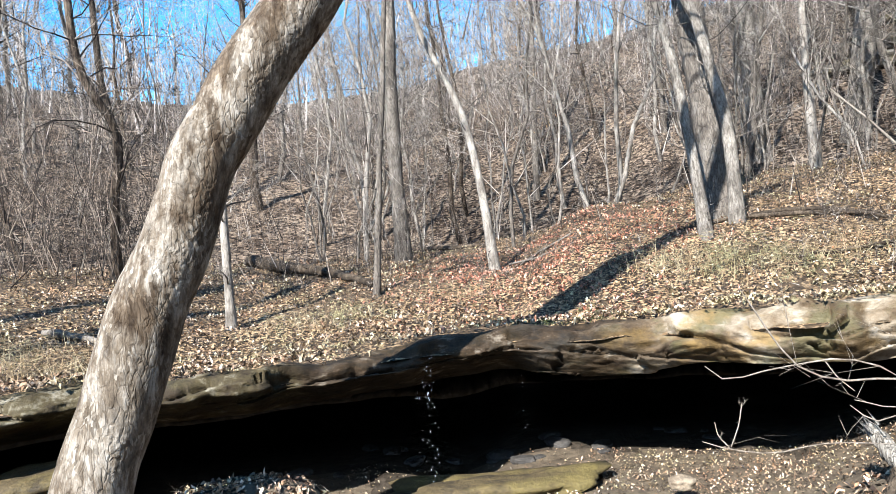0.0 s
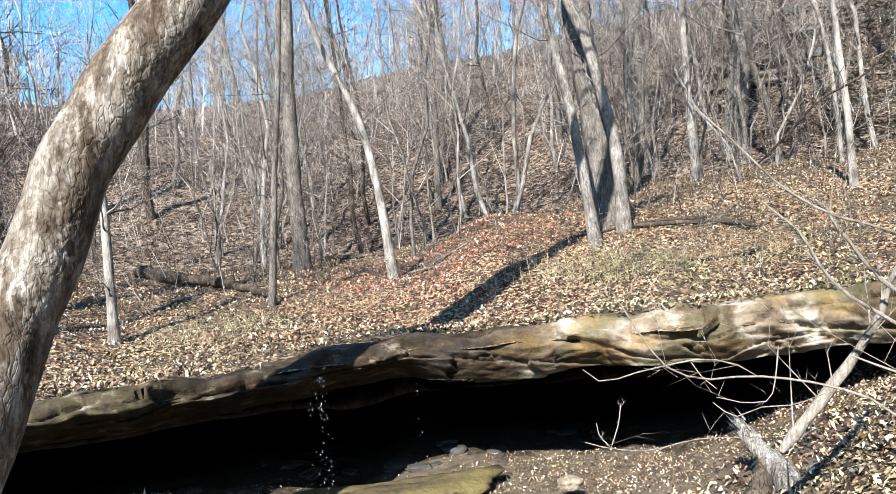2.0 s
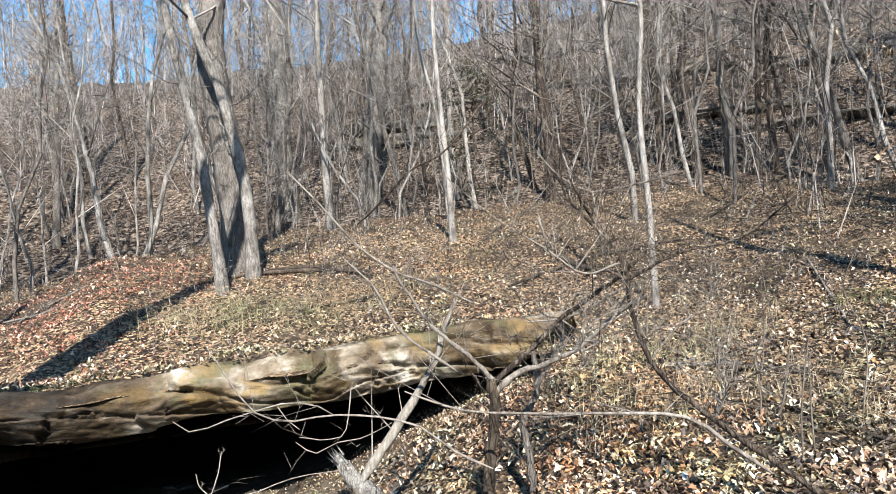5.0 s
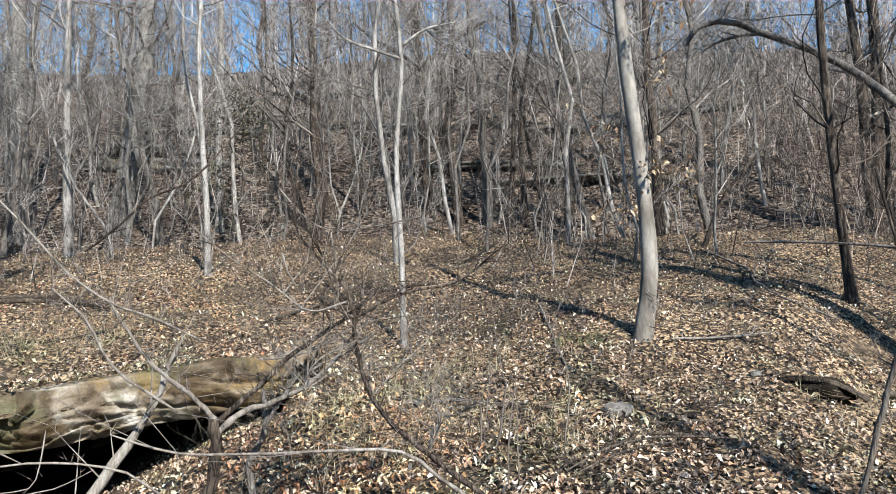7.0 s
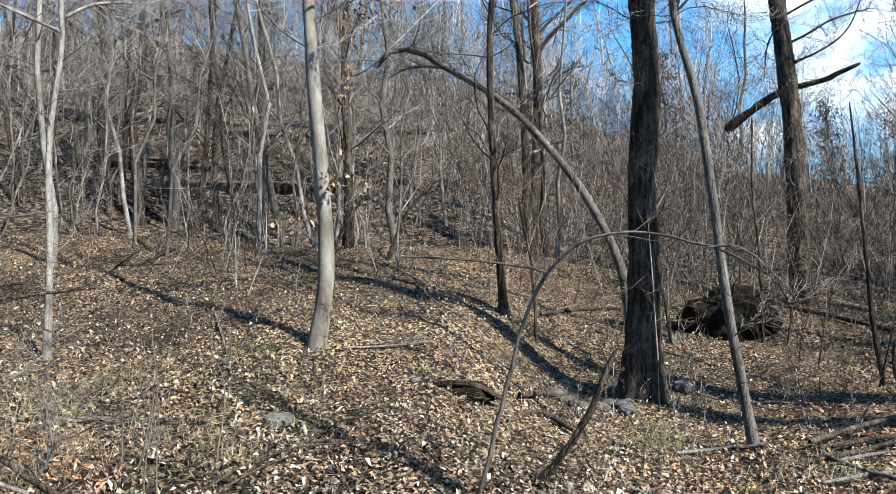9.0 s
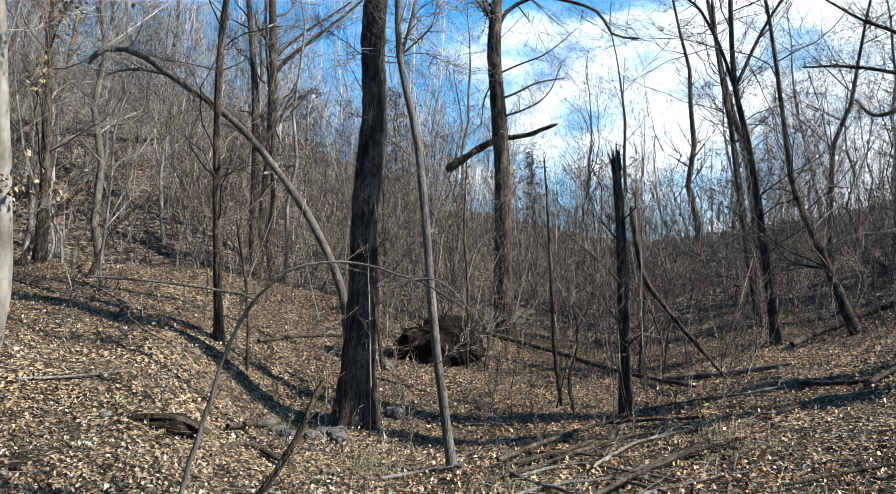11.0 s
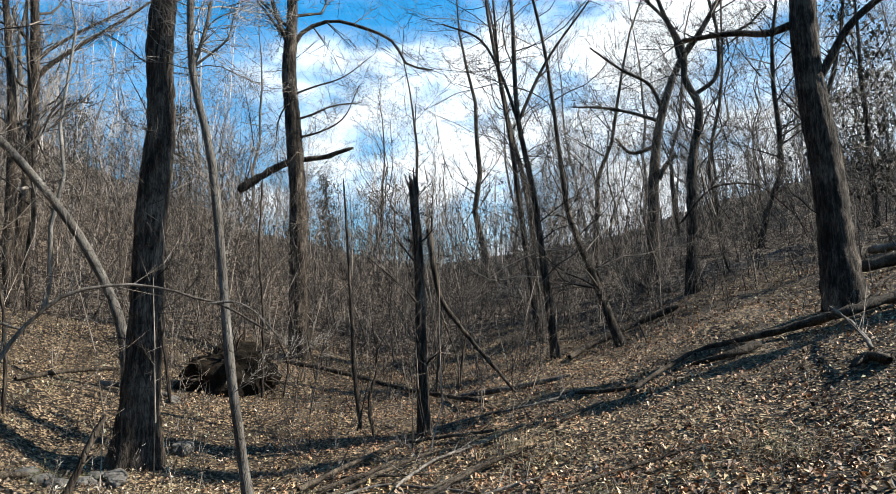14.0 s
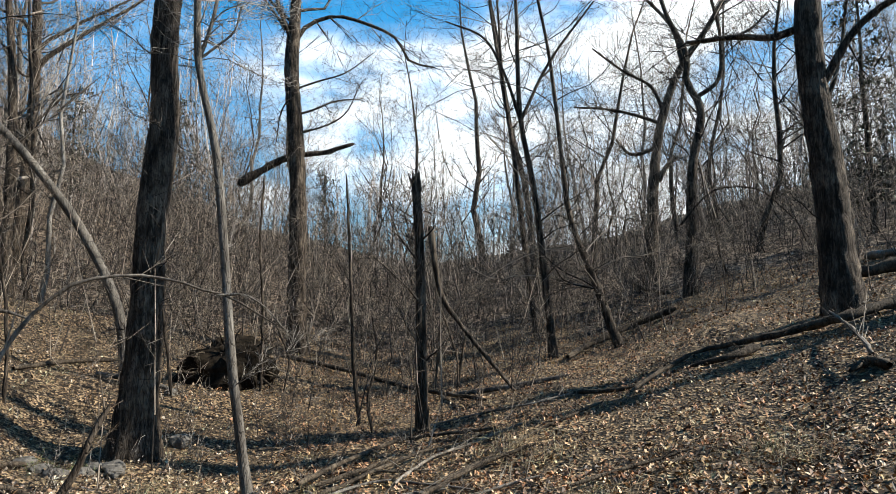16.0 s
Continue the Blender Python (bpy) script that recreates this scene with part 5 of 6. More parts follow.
stick("fallen_branch", ((6.02, 3.32, 1.27), (6.11, 2.95, 1.27), (6.23, 2.49, 1.26), (6.32, 2.26, 1.23)), 0.027, 0.015, ROT, "dark stick lying on the leaves")
stick("fallen_branch", ((5.23, 1.53, 1.02), (5.36, 2.08, 1.09), (5.43, 2.54, 1.14)), 0.013, 0.014, ROT, "dark stick lying on the leaves")
stick("fallen_branch", ((4.76, 1.69, 1.02), (5.42, 1.79, 1.05), (5.75, 1.61, 1.10), (6.22, 1.45, 1.12), (6.33, 1.10, 1.10)), 0.016, 0.015, ROT, "dark crooked stick lying on the leaves")
stick("fallen_branch", ((5.69, 3.74, 1.30), (6.09, 3.37, 1.29), (6.18, 2.79, 1.27)), 0.019, 0.013, GREYB, "grey stick lying on the leaves")
stick("fallen_branch", ((6.80, 7.15, 1.99), (8.49, 7.67, 2.19), (9.44, 7.56, 2.34), (10.46, 6.90, 2.48)), 0.024, 0.024, ROT, "dark stick lying on the slope")
stick("fallen_branch", ((8.34, -1.64, 0.63), (8.62, -2.09, 0.62), (8.38, -2.54, 0.72)), 0.022, 0.016, GREYB, "grey stick lying on the leaves")
stick("fallen_branch", ((8.02, -2.90, 0.77), (7.05, -3.04, 0.81), (6.58, -3.35, 0.82)), 0.023, 0.016, GREYB, "pale log lying on the leaves")
stick("fallen_branch", ((8.10, -2.95, 0.78), (8.17, -3.53, 0.88), (8.71, -4.18, 0.90)), 0.027, 0.021, ROT, "dark log lying on the leaves")
stick("broken_limb", ((9.81, -5.20, 3.87), (9.77, -5.26, 3.27), (9.74, -5.33, 2.88), (9.55, -5.65, 2.33), (9.35, -5.98, 1.86), (9.21, -6.20, 1.54)), 0.047, 0.023, DARK, "dark broken limb hanging from the dead trunk")
stick("broken_limb", ((9.73, -5.35, 2.80), (9.75, -5.30, 2.26), (9.78, -5.25, 1.56)), 0.023, 0.016, DARK, "dark broken limb hanging from the dead trunk")
stick("young_tree", ((9.72, -5.56, 1.55), (9.69, -5.62, 1.94), (9.66, -5.67, 2.33)), 0.020, 0.016, DARK, "dark thin stem beside the dead trunk")
stick("young_tree", ((10.07, -4.42, 0.99), (10.10, -4.37, 1.49), (10.05, -4.47, 1.95), (10.07, -4.42, 2.57)), 0.027, 0.012, DARK, "dark thin stem growing in the hollow")
stick("young_tree", ((10.14, -4.26, 1.11), (10.17, -4.19, 1.80), (10.19, -4.15, 2.72), (10.20, -4.11, 3.66), (10.22, -4.06, 4.62)), 0.031, 0.012, DARK, "dark thin stem growing in the hollow")
stick("snapped_limb", ((18.56, -4.05, 6.04), (18.44, -4.58, 6.44), (18.26, -5.26, 6.83), (18.00, -6.07, 6.97), (17.74, -6.81, 7.23)), 0.120, 0.045, DARK, "dark snapped limb across the trunk")
stick("thin_branch", ((3.96, 3.37, 3.18), (4.07, 3.24, 2.96), (4.19, 3.08, 2.84), (4.31, 2.91, 2.85), (4.44, 2.70, 2.88), (4.55, 2.52, 2.92)), 0.008, 0.006, BRANCH, "thin pale branch arching over the slope")
stick("thin_branch", ((2.59, 3.92, 2.49), (2.75, 3.81, 2.28), (2.84, 3.75, 2.02), (2.99, 3.62, 1.83), (3.16, 3.48, 1.66)), 0.006, 0.012, BRANCH, "thin pale branch beside the forked young tree")
stick("thin_branch", ((4.91, 4.99, 4.08), (4.75, 5.14, 3.83), (4.50, 5.37, 3.50), (4.28, 5.54, 3.39), (3.97, 5.77, 3.04), (3.78, 5.89, 2.86)), 0.009, 0.012, DARK, "dark leaning dead branch on the slope")
stick("thin_branch", ((2.90, 3.58, 2.48), (2.90, 3.58, 2.33), (2.81, 3.64, 2.21)), 0.006, 0.008, DARK, "short dark twig of the forked young tree")
stick("thin_branch", ((3.58, 3.20, 1.96), (3.74, 3.01, 1.97), (3.87, 2.85, 2.04), (3.96, 2.72, 2.13), (4.09, 2.52, 2.20)), 0.008, 0.006, BRANCH, "thin pale branch over the end of the ledge")
stick("thin_branch", ((3.72, 3.02, 1.97), (3.82, 2.91, 1.85), (3.88, 2.83, 1.76)), 0.006, 0.006, BRANCH, "thin pale branch over the end of the ledge")
stick("thin_branch", ((4.04, 2.93, 2.83), (4.06, 2.92, 2.63), (4.07, 2.91, 2.35)), 0.008, 0.008, BRANCH, "thin pale branch over the slope")
stick("thin_branch", ((5.22, 2.53, 0.75), (5.29, 2.39, 1.19), (5.32, 2.31, 1.64)), 0.012, 0.007, BRANCH, "thin pale stem standing in the leaves")
stick("thin_branch", ((5.27, 2.65, 0.72), (5.31, 2.57, 1.17), (5.31, 2.58, 1.58)), 0.009, 0.005, BRANCH, "thin pale stem standing in the leaves")
stick("thin_branch", ((4.31, 2.54, 1.68), (4.29, 2.57, 1.48), (4.25, 2.63, 1.25)), 0.006, 0.008, DARK, "thin dark stem standing in the leaves")
stick("thin_branch", ((4.49, 3.98, 2.74), (4.53, 3.94, 2.55), (4.57, 3.89, 2.45)), 0.010, 0.007, BRANCH, "thin pale twig on the slope")
stick("fallen_branch", ((9.64, 4.36, 2.08), (8.41, 3.50, 1.70), (7.27, 2.78, 1.51)), 0.016, 0.012, BRANCH, "thin pale stick lying on the leaves")
stick("fallen_branch", ((4.41, 10.26, 2.45), (5.08, 10.52, 2.50), (5.54, 10.02, 2.46), (5.70, 9.03, 2.28)), 0.041, 0.026, ROT, "dark log lying on the slope")
stick("fallen_branch", ((11.75, 7.32, 2.79), (14.37, 8.05, 3.33), (18.69, 9.40, 4.01)), 0.022, 0.025, ROT, "dark stick lying on the slope")
stick("fallen_branch", ((15.55, 3.73, 2.95), (13.72, 2.47, 2.53), (11.12, 1.22, 1.99), (11.46, 0.71, 1.71)), 0.025, 0.013, GREYB, "grey stick lying on the leaves")
stick("fallen_branch", ((7.80, 1.12, 1.18), (8.40, 1.01, 1.30), (8.91, 0.79, 1.33), (9.05, 0.68, 1.29)), 0.009, 0.007, ROT, "root arching over the burrow")
stick("fallen_log", ((9.87, -15.38, 3.86), (8.86, -14.90, 3.84), (8.01, -15.12, 3.85)), 0.087, 0.082, WOOD, "pale log lying on the slope")
stick("fallen_log", ((20.61, -18.18, 4.70), (15.59, -14.59, 3.49), (14.19, -14.07, 3.28)), 0.094, 0.057, ROT, "dark log at the foot of the slope")
stick("fallen_log", ((5.35, -5.01, 1.21), (5.56, -5.69, 1.26)), 0.018, 0.015, ROT, "dark stick lying on the leaves")
stick("fallen_log", ((9.35, 0.07, 1.05), (10.18, -0.20, 0.93), (10.64, -0.53, 0.82)), 0.044, 0.030, ROT, "dark stick lying on the leaves")
stick("fallen_log", ((8.32, 0.09, 0.92), (8.96, -0.21, 0.91), (8.59, -0.59, 0.79)), 0.031, 0.032, ROT, "dark stick lying on the leaves")
stick("fallen_log", ((13.25, 0.10, 1.87), (14.70, -0.71, 1.90), (14.93, -1.44, 1.90)), 0.038, 0.029, ROT, "dark stick lying on the slope")
stick("fallen_log", ((13.82, -1.01, 1.73), (13.61, -1.97, 1.50), (13.40, -2.23, 1.41)), 0.047, 0.032, GREYB, "grey stick lying on the slope")
stick("fallen_log", ((8.91, -3.09, 0.74), (8.15, -3.63, 0.87), (7.79, -4.27, 0.89)), 0.016, 0.012, ROT, "dark stick lying on the leaves")
stick("fallen_log", ((9.06, -7.10, 1.49), (8.30, -7.38, 1.59), (8.18, -7.79, 1.71)), 0.032, 0.026, ROT, "dark stick lying on the leaves")
stick("young_tree", ((12.05, -3.31, 1.45), (12.05, -3.32, 2.59), (12.07, -3.26, 4.02), (12.06, -3.30, 4.93)), 0.027, 0.014, DARK, "dark thin stem growing in the hollow")
stick("young_tree", ((8.34, -1.64, 1.77), (8.35, -1.58, 2.28), (8.36, -1.53, 2.62)), 0.021, 0.012, DARK, "dark thin stem growing in the hollow")
stick("young_tree", ((8.55, -2.81, 1.73), (8.53, -2.86, 2.04), (8.58, -2.72, 2.47)), 0.013, 0.009, DARK, "dark thin stem growing in the hollow")
stick("young_tree", ((8.50, -0.22, 1.75), (8.50, -0.20, 2.47), (8.50, -0.06, 3.37)), 0.021, 0.012, DARK, "dark thin stem growing on the slope")
stick("young_tree", ((9.65, -5.27, 2.72), (9.54, -5.47, 1.95), (9.54, -5.48, 1.49)), 0.015, 0.012, DARK, "dark thin stem beside the dead trunk")
stick("fallen_log", ((6.40, -3.17, 0.84), (7.10, -4.00, 0.89), (7.37, -4.69, 1.02), (7.31, -5.26, 1.16)), 0.024, 0.023, ROT, "dark rotting log lying on the leaves")
stick("fallen_log", ((6.91, -2.63, 0.76), (7.14, -3.23, 0.81), (7.22, -3.71, 0.81), (7.05, -4.04, 0.86)), 0.018, 0.016, GREYB, "grey log lying in the pile of dead wood")
stick("fallen_log", ((7.20, -3.76, 0.83), (6.49, -3.94, 0.87), (5.45, -3.95, 0.99)), 0.017, 0.010, GREYB, "grey log lying in the pile of dead wood")
stick("fallen_log", ((6.20, -3.29, 0.85), (6.60, -4.05, 0.87), (6.39, -4.68, 1.04)), 0.018, 0.015, BRANCH, "pale log lying in the pile of dead wood")
stick("fallen_log", ((7.64, -2.63, 0.71), (7.84, -3.15, 0.80), (8.12, -3.74, 0.89), (8.71, -4.68, 0.97)), 0.025, 0.019, ROT, "dark rotting log lying on the leaves")
stick("fallen_log", ((7.66, -2.98, 0.77), (7.82, -3.64, 0.83), (7.32, -3.93, 0.86), (6.88, -4.21, 0.87)), 0.018, 0.014, GREYB, "grey log lying in the pile of dead wood")
stick("snapped_limb", ((11.89, -12.15, 4.58), (11.29, -12.71, 5.34), (10.74, -13.18, 5.29), (10.21, -13.59, 4.64)), 0.025, 0.013, DARK, "dark bent limb between the trees")


# ---- stones, rock and roots ----
def lump(name, at, size, mat, label, category, seed, rough=0.22, flat=0.0, kind="", group=""):
    """A stone, slab or clod: a rounded, broken, irregular block."""
    bm = bmesh.new()
    bmesh.ops.create_icosphere(bm, subdivisions=4, radius=1.0)
    off = Vector((seed * 3.7, seed * 1.3, seed * 7.1))
    for v in bm.verts:
        q = v.co.copy()
        box = Vector([math.copysign(abs(c) ** 0.6, c) for c in q])
        q = box.lerp(q, 0.45)
        if flat:
            q.z = min(q.z, 1 - flat)
        q *= 1 + rough * noise.fractal(q * 1.3 + off, 1.0, 2.0, 4) + 0.3 * rough * (noise.voronoi(q * 2.2 + off)[0][0] - 0.4)
        v.co = Vector((q.x * size[0], q.y * size[1], q.z * size[2]))
    me = bpy.data.meshes.new(name)
    bm.to_mesh(me)
    bm.free()
    me.materials.append(mat)
    for p in me.polygons:
        p.use_smooth = True
    ob = new(name, me)
    ob.matrix_basis = pose(*at, 0, 0, seed * 77)
    return tagged(ob, label, category, group, kind)


rs = np.random.default_rng(21)
for k, (x, y, sx, sz) in enumerate(((15.4, 23.2, 2.8, 0.5), (16.4, 24.2, 2.6, 0.5), (18.5, 25.5, 2.6, 0.45), (22.3, 13.3, 3.2, 0.3), (22.6, 10.4, 2.8, 0.28), (23.3, 19.7, 3.4, 0.34), (25, 16, 3.6, 0.32),
                                    (27, 12, 3.4, 0.34), (29, 20, 3.8, 0.4), (30, 9, 3.0, 0.34), (20, 29, 3.2, 0.5), (26, 24, 3.4, 0.36), (33, 15, 4, 0.4))):
    z = float(ground_z(x, y))
    ob = lump("outcrop", (x, y, z + sz * 0.1), (0.6, sx, sz * 0.5), HILL_STONE, "grey layered rock outcrop on the wooded hillside", "rock", k + 1, 0.3, 0.15, group="outcrops")
    ob.matrix_basis = pose(x, y, z + sz * 0.1, 0, 0, -math.degrees(math.atan2(x, y)) + 90 + 12 * math.sin(k * 2.3))

for k in range(9):
    a, d = radians(rs.uniform(91, 97)), rs.uniform(10.0, 10.7)
    x, y = d * math.sin(a), d * math.cos(a)
    s = rs.uniform(0.05, 0.11)
    lump("stone", (x, y, float(ground_z(x, y)) + s * 0.2), (s * 1.3, s, s * 0.7), STONE, "small grey stone at the foot of the big trunk", "stone", 50 + k, group="stones")
for k in range(22):
    a, d = radians(rs.uniform(-22, 20)), rs.uniform(8.3, 9.8)
    x, y = d * math.sin(a), d * math.cos(a)
    s = rs.uniform(0.04, 0.14)
    lump("stone", (x, y, float(floor_z(np.array(x), np.array(y))) + s * 0.15), (s * 1.5, s, s * 0.45), SHADE_STONE, "flat grey stone, toned darker, on the shaded floor of the hollow", "stone", 70 + k, group="stones")
slab_xy = [7.2 * math.sin(radians(3)), 7.2 * math.cos(radians(3))]
lump("mossy_slab", (slab_xy[0], slab_xy[1], float(floor_z(*map(np.array, slab_xy))) + 0.04), (1.15, 0.42, 0.17), SLAB, "low wet slab covered with yellow green moss", "rock", 0.02, 0.55, 0.05)
lump("mossy_slab", (-3.55, 6.05, 0.72), (0.5, 0.4, 0.12), SLAB, "low wet slab covered with yellow green moss", "rock", 0.33, 0.16, 0.3)
lump("stone", (1.95, 6.45, 0.05), (0.12, 0.09, 0.06), TAN_STONE, "pale tan stone on the sunlit floor", "stone", 9.4, group="stones")

for x, y, sx, sy, sz in ((6.45, 1.88, 0.13, 0.10, 0.08), (7.26, 2.75, 0.05, 0.04, 0.03), (8.54, 1.18, 0.06, 0.05, 0.04), (11.33, -2.09, 0.16, 0.13, 0.10), (10.26, -1.22, 0.13, 0.10, 0.08), (13.30, -2.13, 0.10, 0.08, 0.07)):
    lump("boulder", (x, y, float(ground_z(x, y)) + 0.3 * sz), (sx, sy, sz), STONE, "pale grey rounded stone half sunk in leaves", "stone", x, 0.25, group="boulders")

# stump and its splintered log
stump = thing("broken_stump", (3.37, 4.91, 0.18), "weathered grey splintered stump on the bank", "stump")
T = Tubes()
rng = np.random.default_rng(31)
ax = smooth_line(((3.37, 4.91, 0.18), (3.33, 5.17, 0.35), (3.27, 5.39, 0.51), (3.22, 5.47, 0.62), (3.19, 5.55, 0.69)), 26)
T.tube(ax - np.array((3.37, 4.91, 0.18)), np.linspace(0.140, 0.045, 26) * (1 + 0.06 * rng.standard_normal(26)), 18, 0.09, rng)
part("trunk", T.mesh("trunk", STUMP), stump)
T = Tubes()
tip = ax[-1] - np.array((3.37, 4.91, 0.18))
d = (ax[-1] - ax[-4]) / np.linalg.norm(ax[-1] - ax[-4])
P = tip + 0.035 * rng.standard_normal((22, 3)) - d * 0.1
T.spikes(P, P + d * rng.uniform(0.08, 0.24, (22, 1)) + 0.02 * rng.standard_normal((22, 3)), np.full(22, 0.014))
tagged(part("splinters", T.mesh("splinters", STUMP), stump), kind="stuff")
T = Tubes()
T.tube(smooth_line(((3.09, 5.14, 0.16), (3.21, 5.24, 0.32), (3.30, 5.31, 0.46)), 20) - np.array((3.37, 4.91, 0.18)), np.linspace(0.10, 0.06, 20), 14, 0.09, rng)
part("root", T.mesh("root", ROT), stump)

# upturned root plate in the hollow
plate = thing("root_plate", (14.5, -3.25, 1.30), "dark upturned root plate with hanging roots and soil", "root plate")
bm = bmesh.new()
bmesh.ops.create_icosphere(bm, subdivisions=4, radius=1.0)
for v in bm.verts:
    q = v.co * (1 + 0.35 * noise.fractal(v.co * 1.7, 1.0, 2.0, 5))
    v.co = Vector((q.x * 0.5, q.y * 0.8, q.z * 0.62 + 0.35))
me = bpy.data.meshes.new("soil")
bm.to_mesh(me)
bm.free()
me.materials.append(SHADE_SOIL)
part("soil", me, plate)
T = Tubes()
for k in range(26):
    a, b = rng.uniform(0, 2 * np.pi), rng.uniform(-0.3, 1.2)
    st = np.array((-0.3, 0.6 * math.cos(a), 0.45 + 0.45 * math.sin(a)))
    limb(T, st, (-0.7, math.cos(a), math.sin(a)), rng.uniform(0.3, 0.7), rng.uniform(0.012, 0.035), 1, rng, -0.1, 3)
tagged(part("root_tangle", T.mesh("root_tangle", ROT), plate), kind="stuff")

# burrow under roots on the slope
burrow = thing("burrow", (8.6, 0.6, 1.15), "dark burrow under roots on the leafy slope", "burrow")
T = Tubes()
for k in range(7):
    u = k / 6
    T.tube(smooth_line(((-0.1 + 0.2 * u, -0.45, -0.05), (-0.15, -0.2 + 0.1 * u, 0.10 + 0.06 * u), (-0.12, 0.25, 0.12 + 0.05 * u), (0.0, 0.6 + 0.1 * u, 0.0)), 12), np.linspace(0.016, 0.006, 12), 6, 0.1, rng)
tagged(part("root_tangle", T.mesh("root_tangle", ROT), burrow), kind="stuff")
# a solid near-black lump stands in for the shade in the burrow's mouth
mouth_shade = lump("hollow", (8.6, 0.62, 1.13), (0.22, 0.33, 0.11), SHADE_SOIL, "", "", 4.2, 0.3)
mouth_shade.parent = burrow
mouth_shade.matrix_basis = Matrix.Translation((0, 0.02, 0.03))


def drips():
    """Strings of falling drops from the lip."""
    rng = np.random.default_rng(33)
    bm = bmesh.new()
    for az, count in ((-3.5, 12), (-2.75, 28), (-2.35, 20), (5.0, 9)):
        d = float(lip_d(np.array(az))) - 0.12
        top, low = float(lip_top(np.array(az))) - 0.08, 0.05
        for _ in range(count):
            u = rng.uniform() ** 1.3
            x, y = d * math.sin(radians(az)) + 0.012 * rng.standard_normal() * (1 + 2 * u), d * math.cos(radians(az)) + 0.01 * rng.standard_normal()
            s = rng.uniform(0.0012, 0.0024)
            bmesh.ops.create_icosphere(bm, subdivisions=1, radius=1, matrix=Matrix.LocRotScale((x, y, top + (low - top) * u), None, (s, s, s * rng.uniform(2, 7))))
    me = bpy.data.meshes.new("dripping_water")
    bm.to_mesh(me)
    bm.free()
    me.materials.append(WATER)
    tagged(new("dripping_water", me), "thin strings of bright drops falling from the ledge", "water", kind="stuff")


drips()


# ---- evergreens ----
def cedar(at, height, width, seed):
    rng = np.random.default_rng(seed)
    ob = thing("cedar", at, "small dark green cedar among bare trees", "tree", "cedars")
    T = Tubes()
    T.tube(np.stack([0.05 * rng.standard_normal(8), 0.05 * rng.standard_normal(8), np.linspace(-0.2, height, 8)], 1), np.linspace(0.06, 0.01, 8) * height / 4, 7)
    part("trunk", T.mesh("trunk", BARK["dark"]), ob)
    n = 90
    z = height * rng.uniform(0.12, 0.97, n)
    a = rng.uniform(0, 2 * np.pi, n)
    r = width * (1.05 - z / height) ** 0.5 * rng.uniform(0.3, 1.2, n)
    P = np.stack([0 * z, 0 * z, z], 1)
    Q = P + np.stack([r * np.cos(a), r * np.sin(a), 0.25 * r * rng.standard_normal(n) + 0.15], 1)
    C = Tubes()
    C.spikes(P, Q, np.full(n, 0.015))
    tagged(part("bough_mass", C.mesh("bough_mass", SHADY_TWIG), ob), kind="stuff")
    k = rng.integers(0, n, 2200)
    c = P[k] + (Q[k] - P[k]) * rng.uniform(0.25, 1.05, 2200)[:, None] + 0.05 * width * rng.standard_normal((2200, 3))
    tagged(part("foliage", leaves_mesh("foliage", c, 0.04 * max(1, height / 5), rng, CEDAR, 0.8), ob, "olive green sprays"), kind="stuff")


for k, (a, d, h, w) in enumerate(((148, 23, 7.5, 2.2), (108, 33, 4.5, 1.3), (40, 20, 4.4, 2.3), (66, 33, 5, 1.6), (78, 36, 6, 2.2), (90, 31, 5, 2.0), (97, 33, 6, 2.2))):
    x, y = d * math.sin(radians(a)), d * math.cos(radians(a))
    cedar((x, y, float(ground_z(x, y))), h, w, 300 + k)


# ---- the wood behind: trees alike, and far woods ----
def wood_tree(seed, height, r, bark_mat, thin_mat, wide=1.0):
    rng = np.random.default_rng(seed)
    ob = thing("forest_tree", (0, 0, 0), "slim bare forest tree on the wooded hillside", "tree", "trees of the hillside")
    n = 10
    p = np.zeros((n, 3))
    p[:, 2] = np.linspace(-0.3, height, n)
    p[1:, :2] = np.cumsum(0.19 * rng.standard_normal((n - 1, 2)), axis=0)
    rad = r * np.linspace(1.15, 0.12, n)
    T = Tubes()
    T.tube(p, rad, 6, 0.03, rng)
    part("trunk", T.mesh("trunk", bark_mat), ob)
    C = Tubes()
    m = 22
    u = rng.uniform(0.2, 1.0, m) * (n - 1)
    i = np.minimum(u.astype(int), n - 2)
    P = p[i] + (p[i + 1] - p[i]) * (u - i)[:, None]
    a = rng.uniform(0, 2 * np.pi, m)
    w = np.stack([np.cos(a), np.sin(a), rng.uniform(0.3, 1.3, m)], 1)
    Q = P + w * (wide * rng.uniform(0.7, 2.2, m) * (1.3 - 0.6 * u / n))[:, None]
    R = rad[i] * 0.4
    bent(C, P, Q, R, rng)
    P2, Q2, R2 = spray(P, Q, R, rng, 6, (0.3, 0.75))
    bent(C, P2, Q2, np.maximum(R2, 0.005), rng)
    P3, Q3, R3 = spray(P2, Q2, R2, rng, 2, (0.35, 0.8))
    C.spikes(P3, Q3, np.maximum(R3, 0.0035))
    tagged(part("crown", C.mesh("crown", thin_mat), ob, "bare twigs"), kind="stuff")
    return ob


